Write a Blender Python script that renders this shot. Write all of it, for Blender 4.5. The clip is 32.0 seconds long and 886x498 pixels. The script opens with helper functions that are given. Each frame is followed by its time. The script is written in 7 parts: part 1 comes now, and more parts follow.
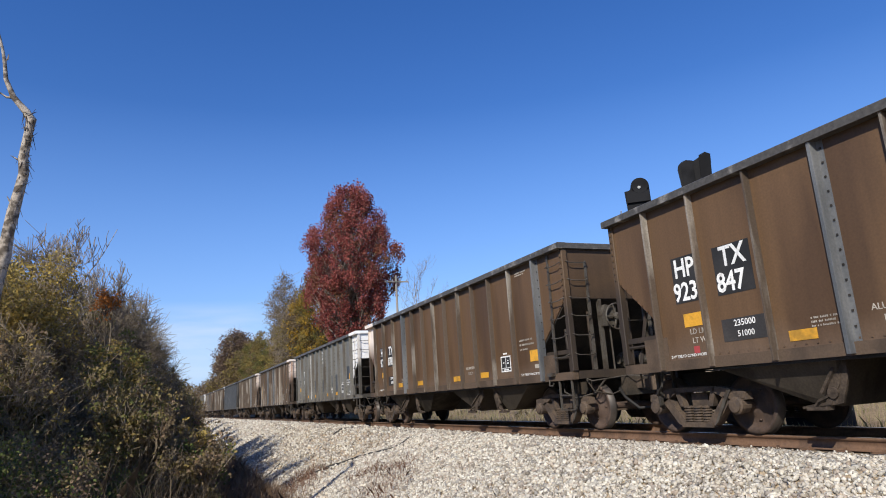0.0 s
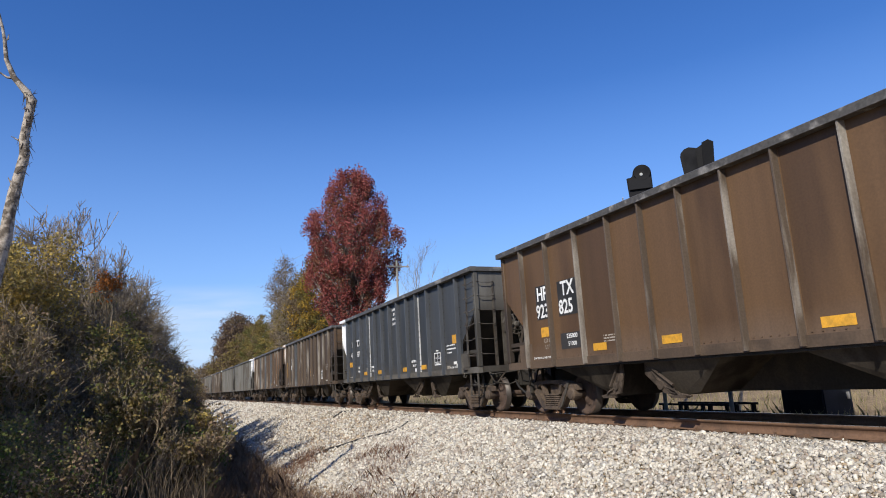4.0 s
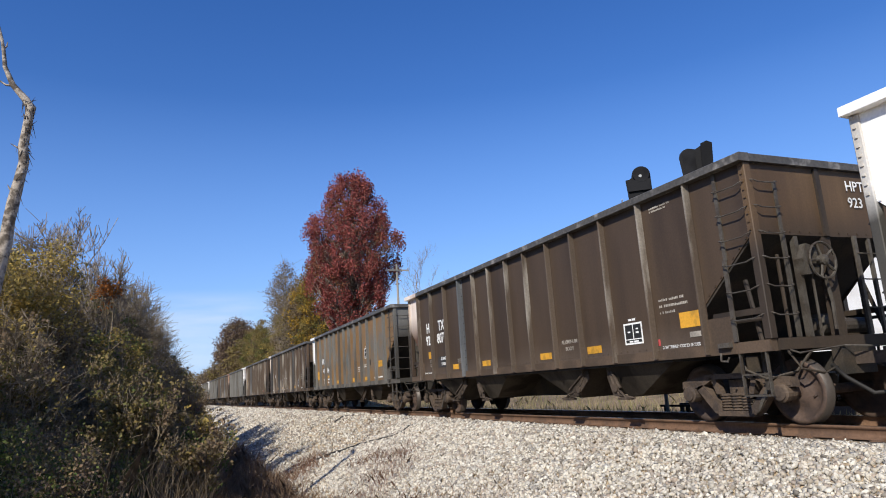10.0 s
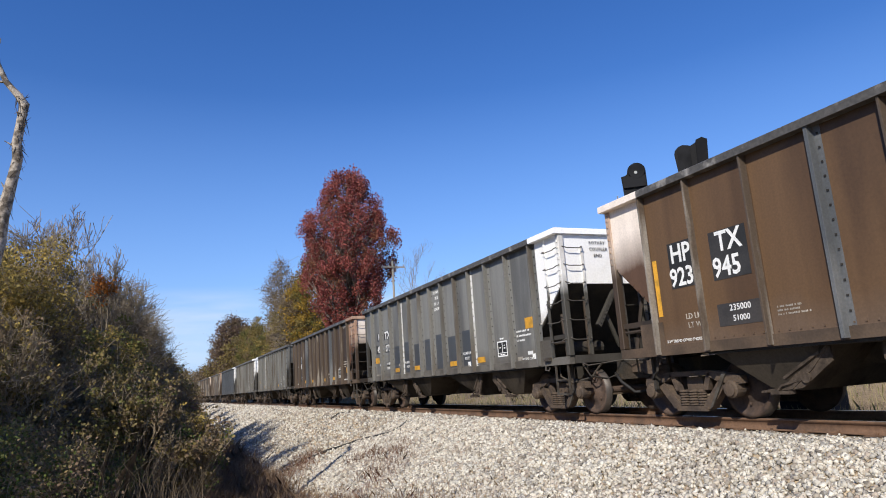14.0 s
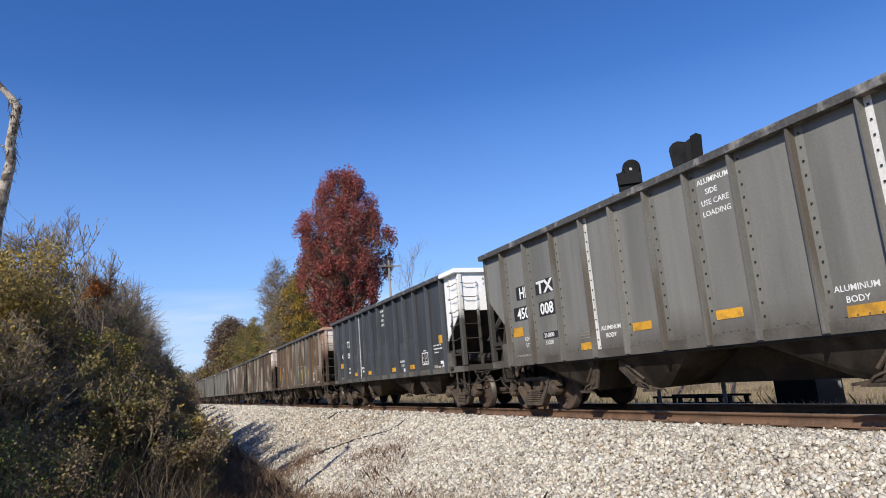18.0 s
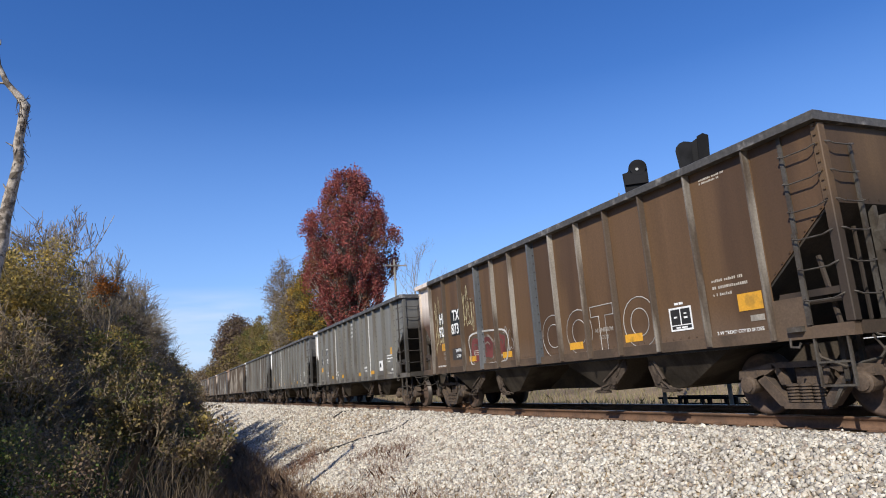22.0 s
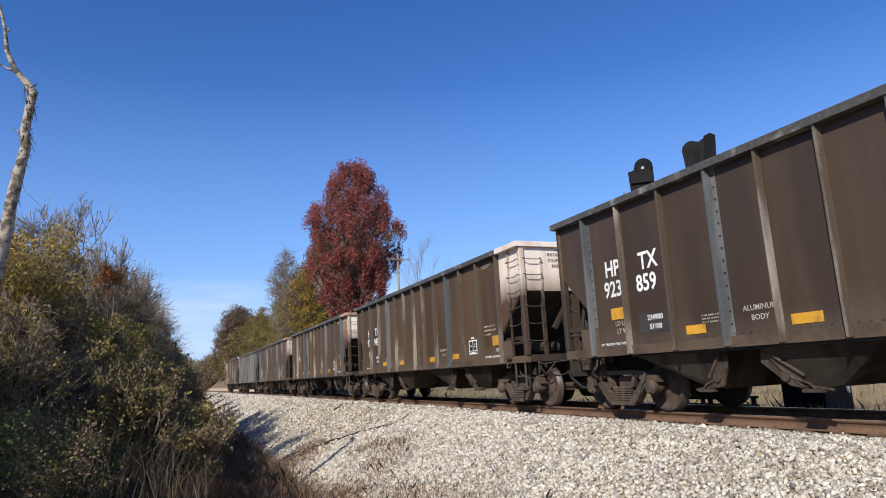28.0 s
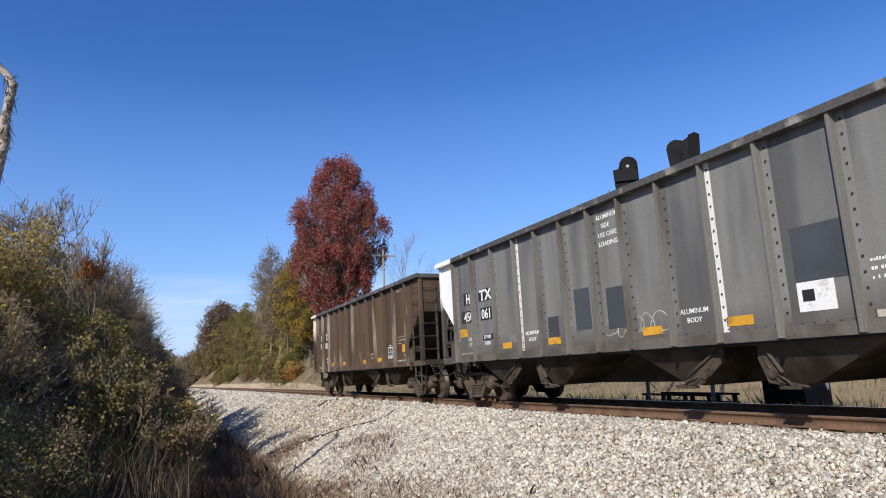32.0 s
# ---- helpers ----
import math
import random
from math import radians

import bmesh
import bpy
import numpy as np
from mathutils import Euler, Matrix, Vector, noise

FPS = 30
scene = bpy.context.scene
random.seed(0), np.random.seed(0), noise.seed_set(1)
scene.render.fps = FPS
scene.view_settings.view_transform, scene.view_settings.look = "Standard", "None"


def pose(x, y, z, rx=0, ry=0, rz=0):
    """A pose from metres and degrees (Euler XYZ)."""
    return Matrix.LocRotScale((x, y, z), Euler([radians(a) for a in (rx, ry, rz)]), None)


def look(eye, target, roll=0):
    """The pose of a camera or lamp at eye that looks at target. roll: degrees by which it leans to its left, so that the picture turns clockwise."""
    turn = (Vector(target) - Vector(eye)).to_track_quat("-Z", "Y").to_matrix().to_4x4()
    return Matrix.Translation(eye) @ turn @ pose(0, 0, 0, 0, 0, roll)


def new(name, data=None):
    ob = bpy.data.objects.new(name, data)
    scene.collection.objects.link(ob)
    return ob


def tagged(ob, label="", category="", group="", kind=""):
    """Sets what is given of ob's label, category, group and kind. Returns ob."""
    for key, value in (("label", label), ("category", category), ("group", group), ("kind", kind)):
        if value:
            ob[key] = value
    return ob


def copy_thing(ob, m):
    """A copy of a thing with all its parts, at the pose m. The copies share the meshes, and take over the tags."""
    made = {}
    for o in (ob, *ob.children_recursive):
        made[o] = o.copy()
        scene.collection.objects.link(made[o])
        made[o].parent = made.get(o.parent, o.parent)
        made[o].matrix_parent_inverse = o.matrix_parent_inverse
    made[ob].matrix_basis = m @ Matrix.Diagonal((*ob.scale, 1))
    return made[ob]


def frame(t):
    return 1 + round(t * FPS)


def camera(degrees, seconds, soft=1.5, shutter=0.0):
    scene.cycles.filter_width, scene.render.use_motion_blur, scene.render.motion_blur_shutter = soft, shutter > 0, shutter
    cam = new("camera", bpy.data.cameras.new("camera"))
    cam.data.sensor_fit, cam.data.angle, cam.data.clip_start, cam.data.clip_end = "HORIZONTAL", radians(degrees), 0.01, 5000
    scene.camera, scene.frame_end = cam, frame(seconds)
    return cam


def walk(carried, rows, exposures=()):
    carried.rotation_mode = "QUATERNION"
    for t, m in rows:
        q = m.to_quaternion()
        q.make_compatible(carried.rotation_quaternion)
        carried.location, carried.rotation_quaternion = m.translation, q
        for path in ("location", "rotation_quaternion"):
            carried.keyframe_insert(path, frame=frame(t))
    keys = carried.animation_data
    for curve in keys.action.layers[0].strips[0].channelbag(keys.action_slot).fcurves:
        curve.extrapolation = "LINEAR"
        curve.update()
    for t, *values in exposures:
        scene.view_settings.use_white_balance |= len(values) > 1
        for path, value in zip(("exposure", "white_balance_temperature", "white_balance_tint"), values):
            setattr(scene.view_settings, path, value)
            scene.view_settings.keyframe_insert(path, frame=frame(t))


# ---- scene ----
cam = camera(68.262, 32.0, soft=1.0)
EYE = (0.0, 0.0, 0.875)
AIM = [
    (0, 102.725, 3.712, -22.576), (0.5, 102.554, 3.597, -22.560), (1, 102.354, 3.399, -22.588), (1.5, 102.152, 3.523, -22.570),
    (2, 101.982, 3.403, -22.501), (2.5, 101.788, 3.251, -22.418), (3, 101.577, 3.148, -22.421), (3.5, 101.434, 3.071, -22.555),
    (5.5, 101.782, 3.718, -22.956), (6, 102.075, 3.901, -23.091), (6.5, 102.242, 3.818, -23.132), (7, 102.283, 3.778, -23.052),
    (7.5, 102.179, 3.749, -22.893), (8, 102.135, 3.696, -22.812), (8.5, 102.178, 3.682, -22.746), (9, 102.103, 3.613, -22.730),
    (9.5, 101.962, 3.680, -22.621), (10, 101.733, 3.661, -22.523), (10.5, 101.512, 3.628, -22.418), (11, 101.267, 3.699, -22.319),
    (11.5, 101.100, 3.781, -22.340), (12, 101.109, 3.874, -22.422), (12.5, 101.220, 3.785, -22.614), (13, 101.264, 3.843, -22.760),
    (13.5, 101.355, 3.913, -22.830), (14, 101.424, 3.842, -22.860), (14.5, 101.524, 3.861, -22.797), (16.5, 101.507, 4.515, -22.891),
    (17, 101.507, 4.556, -22.956), (17.5, 101.409, 4.555, -23.005), (18, 101.277, 4.484, -23.082), (18.5, 101.073, 4.181, -23.054),
    (19, 100.969, 3.701, -22.968), (19.5, 100.987, 3.810, -22.842), (20, 101.110, 3.863, -22.763), (20.5, 101.213, 3.906, -22.764),
    (21, 101.308, 3.806, -22.686), (21.5, 101.281, 3.973, -22.629), (22, 101.278, 4.197, -22.647), (22.5, 101.302, 4.280, -22.659),
    (23, 101.316, 4.345, -22.783), (23.5, 101.359, 4.004, -22.940), (24, 101.373, 3.801, -22.939), (24.5, 101.302, 3.560, -22.867),
    (25, 101.242, 3.420, -22.684), (25.5, 101.211, 3.307, -22.501), (27.5, 100.972, 2.957, -22.493), (28, 100.838, 2.992, -22.557),
    (28.5, 100.751, 3.221, -22.713), (29, 100.689, 3.117, -22.936), (29.5, 100.731, 3.079, -23.163), (30, 100.779, 3.127, -23.306),
    (30.5, 100.788, 3.091, -23.441), (31, 100.709, 3.047, -23.525), (31.5, 100.578, 2.945, -23.728), (32, 100.476, 2.897, -23.869),
]
walk(cam, [(t, pose(*EYE, a, b, c)) for t, a, b, c in AIM])

# ---- light ----
SUN_AZ, SUN_EL = 229.0, 36.0
world = bpy.data.worlds.new("sky")
scene.world = world
world.use_nodes = True
wn, wl = world.node_tree.nodes, world.node_tree.links
wn.clear()
sky = wn.new("ShaderNodeTexSky")
sky.sky_type, sky.sun_disc = "NISHITA", False
sky.sun_elevation, sky.sun_rotation = radians(SUN_EL), radians(SUN_AZ)
sky.air_density, sky.dust_density, sky.ozone_density = 1.0, 0.15, 2.6
bg = wn.new("ShaderNodeBackground")
bg.inputs["Strength"].default_value = 0.12
wout = wn.new("ShaderNodeOutputWorld")
# thin cloud low over the horizon
wtc = wn.new("ShaderNodeTexCoord")
wsep = wn.new("ShaderNodeSeparateXYZ")
wl.new(wtc.outputs["Generated"], wsep.inputs[0])
wmap = wn.new("ShaderNodeMapping")
wmap.inputs["Scale"].default_value = (2.2, 2.2, 16.0)
wl.new(wtc.outputs["Generated"], wmap.inputs[0])
wno = wn.new("ShaderNodeTexNoise")
wno.inputs["Scale"].default_value, wno.inputs["Detail"].default_value = 1.6, 5
wl.new(wmap.outputs[0], wno.inputs["Vector"])
wr = wn.new("ShaderNodeValToRGB")
wr.color_ramp.elements[0].position, wr.color_ramp.elements[1].position = 0.34, 0.66
wl.new(wno.outputs[0], wr.inputs[0])
wh = wn.new("ShaderNodeValToRGB")
for pos, v in ((0.03, 0.25), (0.075, 0.6), (0.10, 1.0), (0.125, 0.8), (0.155, 0.0)):
    e = wh.color_ramp.elements.new(pos)
    e.color = (v, v, v, 1)
wh.color_ramp.elements[0].color = (0.5, 0.5, 0.5, 1)
wh.color_ramp.elements[-1].color = (0, 0, 0, 1)
wl.new(wsep.outputs[2], wh.inputs[0])
wm = wn.new("ShaderNodeMath")
wm.operation = "MULTIPLY"
wl.new(wr.outputs[0], wm.inputs[0]), wl.new(wh.outputs[0], wm.inputs[1])
wmix = wn.new("ShaderNodeMix")
wmix.data_type = "RGBA"
wmix.inputs[7].default_value = (5.6, 6.2, 7.0, 1)
wm2 = wn.new("ShaderNodeMath")
wm2.operation = "MULTIPLY"
wm2.inputs[1].default_value = 0.85
wl.new(wm.outputs[0], wm2.inputs[0])
wl.new(wm2.outputs[0], wmix.inputs[0])
whs = wn.new("ShaderNodeHueSaturation")
whs.inputs["Saturation"].default_value, whs.inputs["Hue"].default_value = 1.32, 0.516
whs.inputs["Value"].default_value = 1.12
wl.new(sky.outputs[0], whs.inputs["Color"])
# pale blue haze towards the horizon
whz = wn.new("ShaderNodeValToRGB")
whz.color_ramp.elements[0].color = (0.8, 0.8, 0.8, 1)
whz.color_ramp.elements[1].position = 0.42
whz.color_ramp.elements[1].color = (0, 0, 0, 1)
e = whz.color_ramp.elements.new(0.14)
e.color = (0.46, 0.46, 0.46, 1)
wl.new(wsep.outputs[2], whz.inputs[0])
whx = wn.new("ShaderNodeMix")
whx.data_type = "RGBA"
whx.inputs[7].default_value = (1.95, 3.6, 7.7, 1)
wl.new(whz.outputs[0], whx.inputs[0])
wl.new(whs.outputs[0], whx.inputs[6])
wl.new(whx.outputs[2], wmix.inputs[6])
wl.new(wmix.outputs[2], bg.inputs["Color"])
wl.new(bg.outputs[0], wout.inputs["Surface"])
sun = new("sun", bpy.data.lights.new("sun", "SUN"))
sun.data.energy, sun.data.angle, sun.data.color = 4.7, radians(0.55), (1.0, 0.94, 0.84)
sa, se = radians(SUN_AZ), radians(SUN_EL)
sun.matrix_world = look((math.sin(sa) * math.cos(se) * 200, math.cos(sa) * math.cos(se) * 200, math.sin(se) * 200), (0, 0, 0))
scene.view_settings.exposure = 0.18

# ---- materials ----
def material(name, color, rough=0.7, metal=0.0, spots=None, spot_scale=1.2, spot_amount=0.5, vary=0.25, fine=30.0, bump=0.15,
             streak=False, island=None, per_object=0.1, translucent=0.0, spot_edge=0.12, ior=1.45, low_tone=None):
    """A surface with grain at two scales, spots of a second colour, and a little change from piece to piece."""
    m = bpy.data.materials.new(name)
    m.use_nodes = True
    n, l = m.node_tree.nodes, m.node_tree.links
    b = n["Principled BSDF"]
    b.inputs["Roughness"].default_value, b.inputs["Metallic"].default_value = rough, metal
    b.inputs["IOR"].default_value = ior
    co = n.new("ShaderNodeTexCoord")
    info = n.new("ShaderNodeObjectInfo")
    shift = n.new("ShaderNodeVectorMath")
    shift.operation = "MULTIPLY_ADD"
    comb = n.new("ShaderNodeCombineXYZ")
    for i in range(3):
        l.new(info.outputs["Random"], comb.inputs[i])
    shift.inputs[1].default_value = (17.0, 31.0, 7.0)
    l.new(comb.outputs[0], shift.inputs[0])
    l.new(co.outputs["Object"], shift.inputs[2])
    base = n.new("ShaderNodeMapping")
    base.inputs["Scale"].default_value = (1, 1, 0.18) if streak else (1, 1, 1)
    l.new(shift.outputs[0], base.inputs[0])
    big = n.new("ShaderNodeTexNoise")
    big.inputs["Scale"].default_value, big.inputs["Detail"].default_value = spot_scale, 6
    l.new(base.outputs[0], big.inputs["Vector"])
    small = n.new("ShaderNodeTexNoise")
    small.inputs["Scale"].default_value, small.inputs["Detail"].default_value = fine, 4
    l.new(shift.outputs[0], small.inputs["Vector"])
    col = n.new("ShaderNodeMix")
    col.data_type = "RGBA"
    if island:
        ramp = n.new("ShaderNodeValToRGB")
        geo = n.new("ShaderNodeNewGeometry")
        while len(ramp.color_ramp.elements) < len(island):
            ramp.color_ramp.elements.new(0.5)
        for i, c in enumerate(island):
            ramp.color_ramp.elements[i].position = i / max(1, len(island) - 1)
            ramp.color_ramp.elements[i].color = (*c, 1)
        l.new(geo.outputs["Random Per Island"], ramp.inputs[0])
        l.new(ramp.outputs[0], col.inputs[6])
    else:
        col.inputs[6].default_value = (*color, 1)
    sp = spots or tuple(c * 0.55 for c in color)
    col.inputs[7].default_value = (*sp, 1)
    edge = n.new("ShaderNodeMapRange")
    edge.inputs[1].default_value, edge.inputs[2].default_value = 0.62 - 0.3 * spot_amount, 0.62 - 0.3 * spot_amount + spot_edge
    l.new(big.outputs[0], edge.inputs[0])
    amt = n.new("ShaderNodeMath")
    amt.operation = "MULTIPLY"
    amt.inputs[1].default_value = min(1.0, 0.35 + spot_amount)
    l.new(edge.outputs[0], amt.inputs[0])
    l.new(amt.outputs[0], col.inputs[0])
    colour = col.outputs[2]
    if low_tone:
        # second colour that blends in downwards along a wavy edge: (top, bottom, colour)
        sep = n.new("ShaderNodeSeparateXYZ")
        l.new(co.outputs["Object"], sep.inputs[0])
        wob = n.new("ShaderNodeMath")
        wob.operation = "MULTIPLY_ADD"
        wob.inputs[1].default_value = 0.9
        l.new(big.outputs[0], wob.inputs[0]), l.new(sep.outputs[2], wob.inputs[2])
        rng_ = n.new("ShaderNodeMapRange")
        rng_.inputs[1].default_value, rng_.inputs[2].default_value = low_tone[0] + 0.45, low_tone[1] + 0.45
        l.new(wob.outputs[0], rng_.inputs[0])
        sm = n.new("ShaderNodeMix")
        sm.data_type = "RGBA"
        sm.inputs[7].default_value = (*low_tone[2], 1)
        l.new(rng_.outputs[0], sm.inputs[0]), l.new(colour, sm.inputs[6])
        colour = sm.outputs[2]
    hsv = n.new("ShaderNodeHueSaturation")
    val = n.new("ShaderNodeMapRange")
    val.inputs[1].default_value, val.inputs[2].default_value = 0.3, 0.7
    val.inputs[3].default_value, val.inputs[4].default_value = 1 - vary, 1 + vary
    l.new(small.outputs[0], val.inputs[0])
    ov = n.new("ShaderNodeMath")
    ov.operation = "MULTIPLY_ADD"
    ov.inputs[1].default_value, ov.inputs[2].default_value = 2 * per_object, 1 - per_object
    l.new(info.outputs["Random"], ov.inputs[0])
    mul = n.new("ShaderNodeMath")
    mul.operation = "MULTIPLY"
    l.new(val.outputs[0], mul.inputs[0]), l.new(ov.outputs[0], mul.inputs[1])
    if streak:
        # narrow runs of dirt washed down by rain
        runs = n.new("ShaderNodeMapping")
        runs.inputs["Scale"].default_value = (1, 1, 0.045)
        l.new(shift.outputs[0], runs.inputs[0])
        rn = n.new("ShaderNodeTexNoise")
        rn.inputs["Scale"].default_value, rn.inputs["Detail"].default_value = 5.5, 4
        l.new(runs.outputs[0], rn.inputs["Vector"])
        rv_ = n.new("ShaderNodeMapRange")
        rv_.inputs[1].default_value, rv_.inputs[2].default_value = 0.3, 0.68
        rv_.inputs[3].default_value, rv_.inputs[4].default_value = 0.90, 1.07
        l.new(rn.outputs[0], rv_.inputs[0])
        mul2 = n.new("ShaderNodeMath")
        mul2.operation = "MULTIPLY"
        l.new(mul.outputs[0], mul2.inputs[0]), l.new(rv_.outputs[0], mul2.inputs[1])
        mul = mul2
    l.new(mul.outputs[0], hsv.inputs["Value"])
    l.new(colour, hsv.inputs["Color"])
    l.new(hsv.outputs[0], b.inputs["Base Color"])
    if bump:
        bp = n.new("ShaderNodeBump")
        bp.inputs["Strength"].default_value, bp.inputs["Distance"].default_value = bump, 0.02
        l.new(small.outputs[0], bp.inputs["Height"])
        l.new(bp.outputs[0], b.inputs["Normal"])
    if translucent:
        tr = n.new("ShaderNodeBsdfTranslucent")
        mx = n.new("ShaderNodeMixShader")
        mx.inputs[0].default_value = translucent
        l.new(hsv.outputs[0], tr.inputs[0])
        l.new(b.outputs[0], mx.inputs[1]), l.new(tr.outputs[0], mx.inputs[2])
        l.new(mx.outputs[0], n["Material Output"].inputs["Surface"])
    return m


M = {}
M["brown"] = material("brown_paint", (0.118, 0.067, 0.032), 0.62, spots=(0.070, 0.039, 0.020), spot_scale=0.9, streak=True, vary=0.10, per_object=0.04, bump=0.06, low_tone=(1.62, 1.20, (0.125, 0.082, 0.052)))
M["brown_mid"] = material("deep_brown_paint", (0.092, 0.054, 0.028), 0.62, spots=(0.056, 0.034, 0.019), spot_scale=0.9, streak=True, vary=0.10, per_object=0.04, bump=0.06, low_tone=(1.62, 1.20, (0.108, 0.072, 0.046)))
M["brown_dark"] = material("dark_brown_paint", (0.064, 0.042, 0.026), 0.62, spots=(0.043, 0.028, 0.018), spot_scale=0.9, streak=True, vary=0.10, per_object=0.04, bump=0.06, low_tone=(1.62, 1.20, (0.088, 0.064, 0.046)))
M["brown_orange"] = material("orange_brown_paint", (0.165, 0.082, 0.032), 0.62, spots=(0.07, 0.036, 0.018), spot_scale=0.9, streak=True, vary=0.10, per_object=0.08, bump=0.06, low_tone=(1.62, 1.20, (0.15, 0.088, 0.046)))
M["brown_tan"] = material("tan_brown_paint", (0.172, 0.102, 0.048), 0.62, spots=(0.075, 0.044, 0.022), spot_scale=0.9, streak=True, vary=0.10, per_object=0.08, bump=0.06, low_tone=(1.62, 1.20, (0.135, 0.09, 0.052)))
M["grey"] = material("grey_paint", (0.196, 0.193, 0.176), 0.55, spots=(0.09, 0.09, 0.086), spot_scale=0.9, streak=True, vary=0.07, per_object=0.04, bump=0.05, low_tone=(1.60, 1.20, (0.118, 0.108, 0.094)))
M["grey_mid"] = material("darker_grey_paint", (0.190, 0.186, 0.166), 0.55, spots=(0.142, 0.138, 0.122), spot_scale=0.9, streak=True, vary=0.07, per_object=0.04, bump=0.05, low_tone=(1.60, 1.20, (0.112, 0.103, 0.09)))
M["slate"] = material("dark_slate_paint", (0.054, 0.057, 0.060), 0.55, spots=(0.032, 0.036, 0.040), spot_scale=0.8, streak=True, vary=0.07, per_object=0.04, bump=0.05, low_tone=(1.60, 1.20, (0.07, 0.066, 0.06)))
M["patch"] = material("dark_grey_patch_paint", (0.062, 0.068, 0.076), 0.5, spots=(0.05, 0.054, 0.06), vary=0.06, per_object=0.08, bump=0.03)
M["bluegrey"] = material("blue_grey_paint_with_rust", (0.125, 0.130, 0.118), 0.6, spots=(0.215, 0.122, 0.048), spot_scale=0.75, spot_amount=1.0, spot_edge=0.22, vary=0.10, per_object=0.05, bump=0.06)
M["white"] = material("white_paint", (0.88, 0.87, 0.84), 0.55, spots=(0.66, 0.61, 0.52), spot_scale=1.6, spot_amount=0.06, vary=0.06, per_object=0.04, bump=0.04, low_tone=(2.25, 1.5, (0.30, 0.25, 0.19)))
M["pink"] = material("faded_pinkish_white_paint", (0.80, 0.70, 0.60), 0.6, spots=(0.36, 0.19, 0.11), spot_scale=1.0, spot_amount=0.42, spot_edge=0.3, streak=True, vary=0.08, per_object=0.08, bump=0.05, low_tone=(3.2, 2.5, (0.10, 0.055, 0.032)))
M["rusty"] = material("rust_stained_white_paint", (0.42, 0.27, 0.18), 0.65, spots=(0.17, 0.072, 0.036), spot_scale=1.1, spot_amount=0.5, spot_edge=0.3, streak=True, vary=0.10, per_object=0.08, bump=0.06, low_tone=(3.5, 2.6, (0.11, 0.05, 0.028)))
M["post_pink"] = material("pinkish_white_post_paint", (0.62, 0.52, 0.42), 0.6, spots=(0.30, 0.16, 0.09), spot_scale=1.2, streak=True, vary=0.1, bump=0.06, low_tone=(3.1, 2.5, (0.055, 0.036, 0.023)))
M["post_white"] = material("white_post_paint", (0.80, 0.79, 0.75), 0.6, spots=(0.5, 0.46, 0.4), spot_scale=1.2, streak=True, vary=0.08, bump=0.06, low_tone=(2.9, 2.45, (0.065, 0.06, 0.05)))
M["rib_brown"] = material("rib_brown_paint", (0.086, 0.063, 0.044), 0.6, spots=(0.36, 0.33, 0.28), spot_scale=2.6, spot_amount=0.36, spot_edge=0.14, streak=True, vary=0.16, per_object=0.15, bump=0.06)
M["rib_grey"] = material("rib_weathered_grey", (0.14, 0.135, 0.12), 0.55, spots=(0.085, 0.068, 0.05), spot_scale=2.0, spot_amount=0.45, streak=True, vary=0.12, per_object=0.15, bump=0.06)
M["rib_steel"] = material("rib_bluish_steel", (0.085, 0.09, 0.094), 0.55, metal=0.1, spots=(0.17, 0.172, 0.17), spot_scale=2.0, streak=True, vary=0.12, bump=0.06)
M["rib_black"] = material("rib_blackened_steel", (0.042, 0.040, 0.038), 0.6, spots=(0.12, 0.115, 0.105), spot_scale=3.0, spot_amount=0.15, streak=True, vary=0.15, bump=0.08)
M["rib_silver"] = material("rib_bare_silver", (0.74, 0.73, 0.70), 0.45, metal=0.1, spots=(0.30, 0.29, 0.26), spot_scale=2.6, spot_amount=0.3, streak=True, vary=0.12, bump=0.06)
M["chord"] = material("scuffed_top_chord", (0.075, 0.07, 0.063), 0.6, spots=(0.34, 0.32, 0.29), spot_scale=3.5, spot_amount=0.22, vary=0.3, fine=18, bump=0.2)
M["under"] = material("grimy_black_underframe", (0.030, 0.026, 0.021), 0.75, spots=(0.055, 0.042, 0.03), spot_scale=2.0, vary=0.25, bump=0.15)
M["chute"] = material("grimy_grey_chute", (0.058, 0.048, 0.037), 0.8, ior=1.2, spots=(0.022, 0.018, 0.014), spot_scale=1.6, streak=True, vary=0.15, bump=0.08)
M["gear"] = material("rusty_gate_gear", (0.075, 0.057, 0.043), 0.85, spots=(0.040, 0.031, 0.024), spot_scale=5.0, vary=0.25, bump=0.25, ior=1.25)
M["truck"] = material("rust_brown_cast_steel", (0.092, 0.065, 0.045), 0.8, spots=(0.050, 0.037, 0.029), spot_scale=4.0, vary=0.2, bump=0.2)
M["wheel"] = material("rusty_wheel_steel", (0.082, 0.054, 0.040), 0.75, spots=(0.046, 0.032, 0.026), spot_scale=5.0, vary=0.15, bump=0.12)
M["tread"] = material("polished_wheel_tread", (0.075, 0.062, 0.052), 0.5, metal=0.35, vary=0.1, bump=0.03)
M["ladder"] = material("grimy_ladder_steel", (0.075, 0.066, 0.054), 0.6, spots=(0.045, 0.035, 0.026), spot_scale=5, vary=0.2, bump=0.1)
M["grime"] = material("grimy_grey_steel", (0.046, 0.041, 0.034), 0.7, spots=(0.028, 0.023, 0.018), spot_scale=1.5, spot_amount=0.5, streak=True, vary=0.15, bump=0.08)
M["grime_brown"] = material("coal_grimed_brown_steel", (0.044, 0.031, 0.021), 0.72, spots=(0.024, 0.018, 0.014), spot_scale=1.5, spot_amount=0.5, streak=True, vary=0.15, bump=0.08)
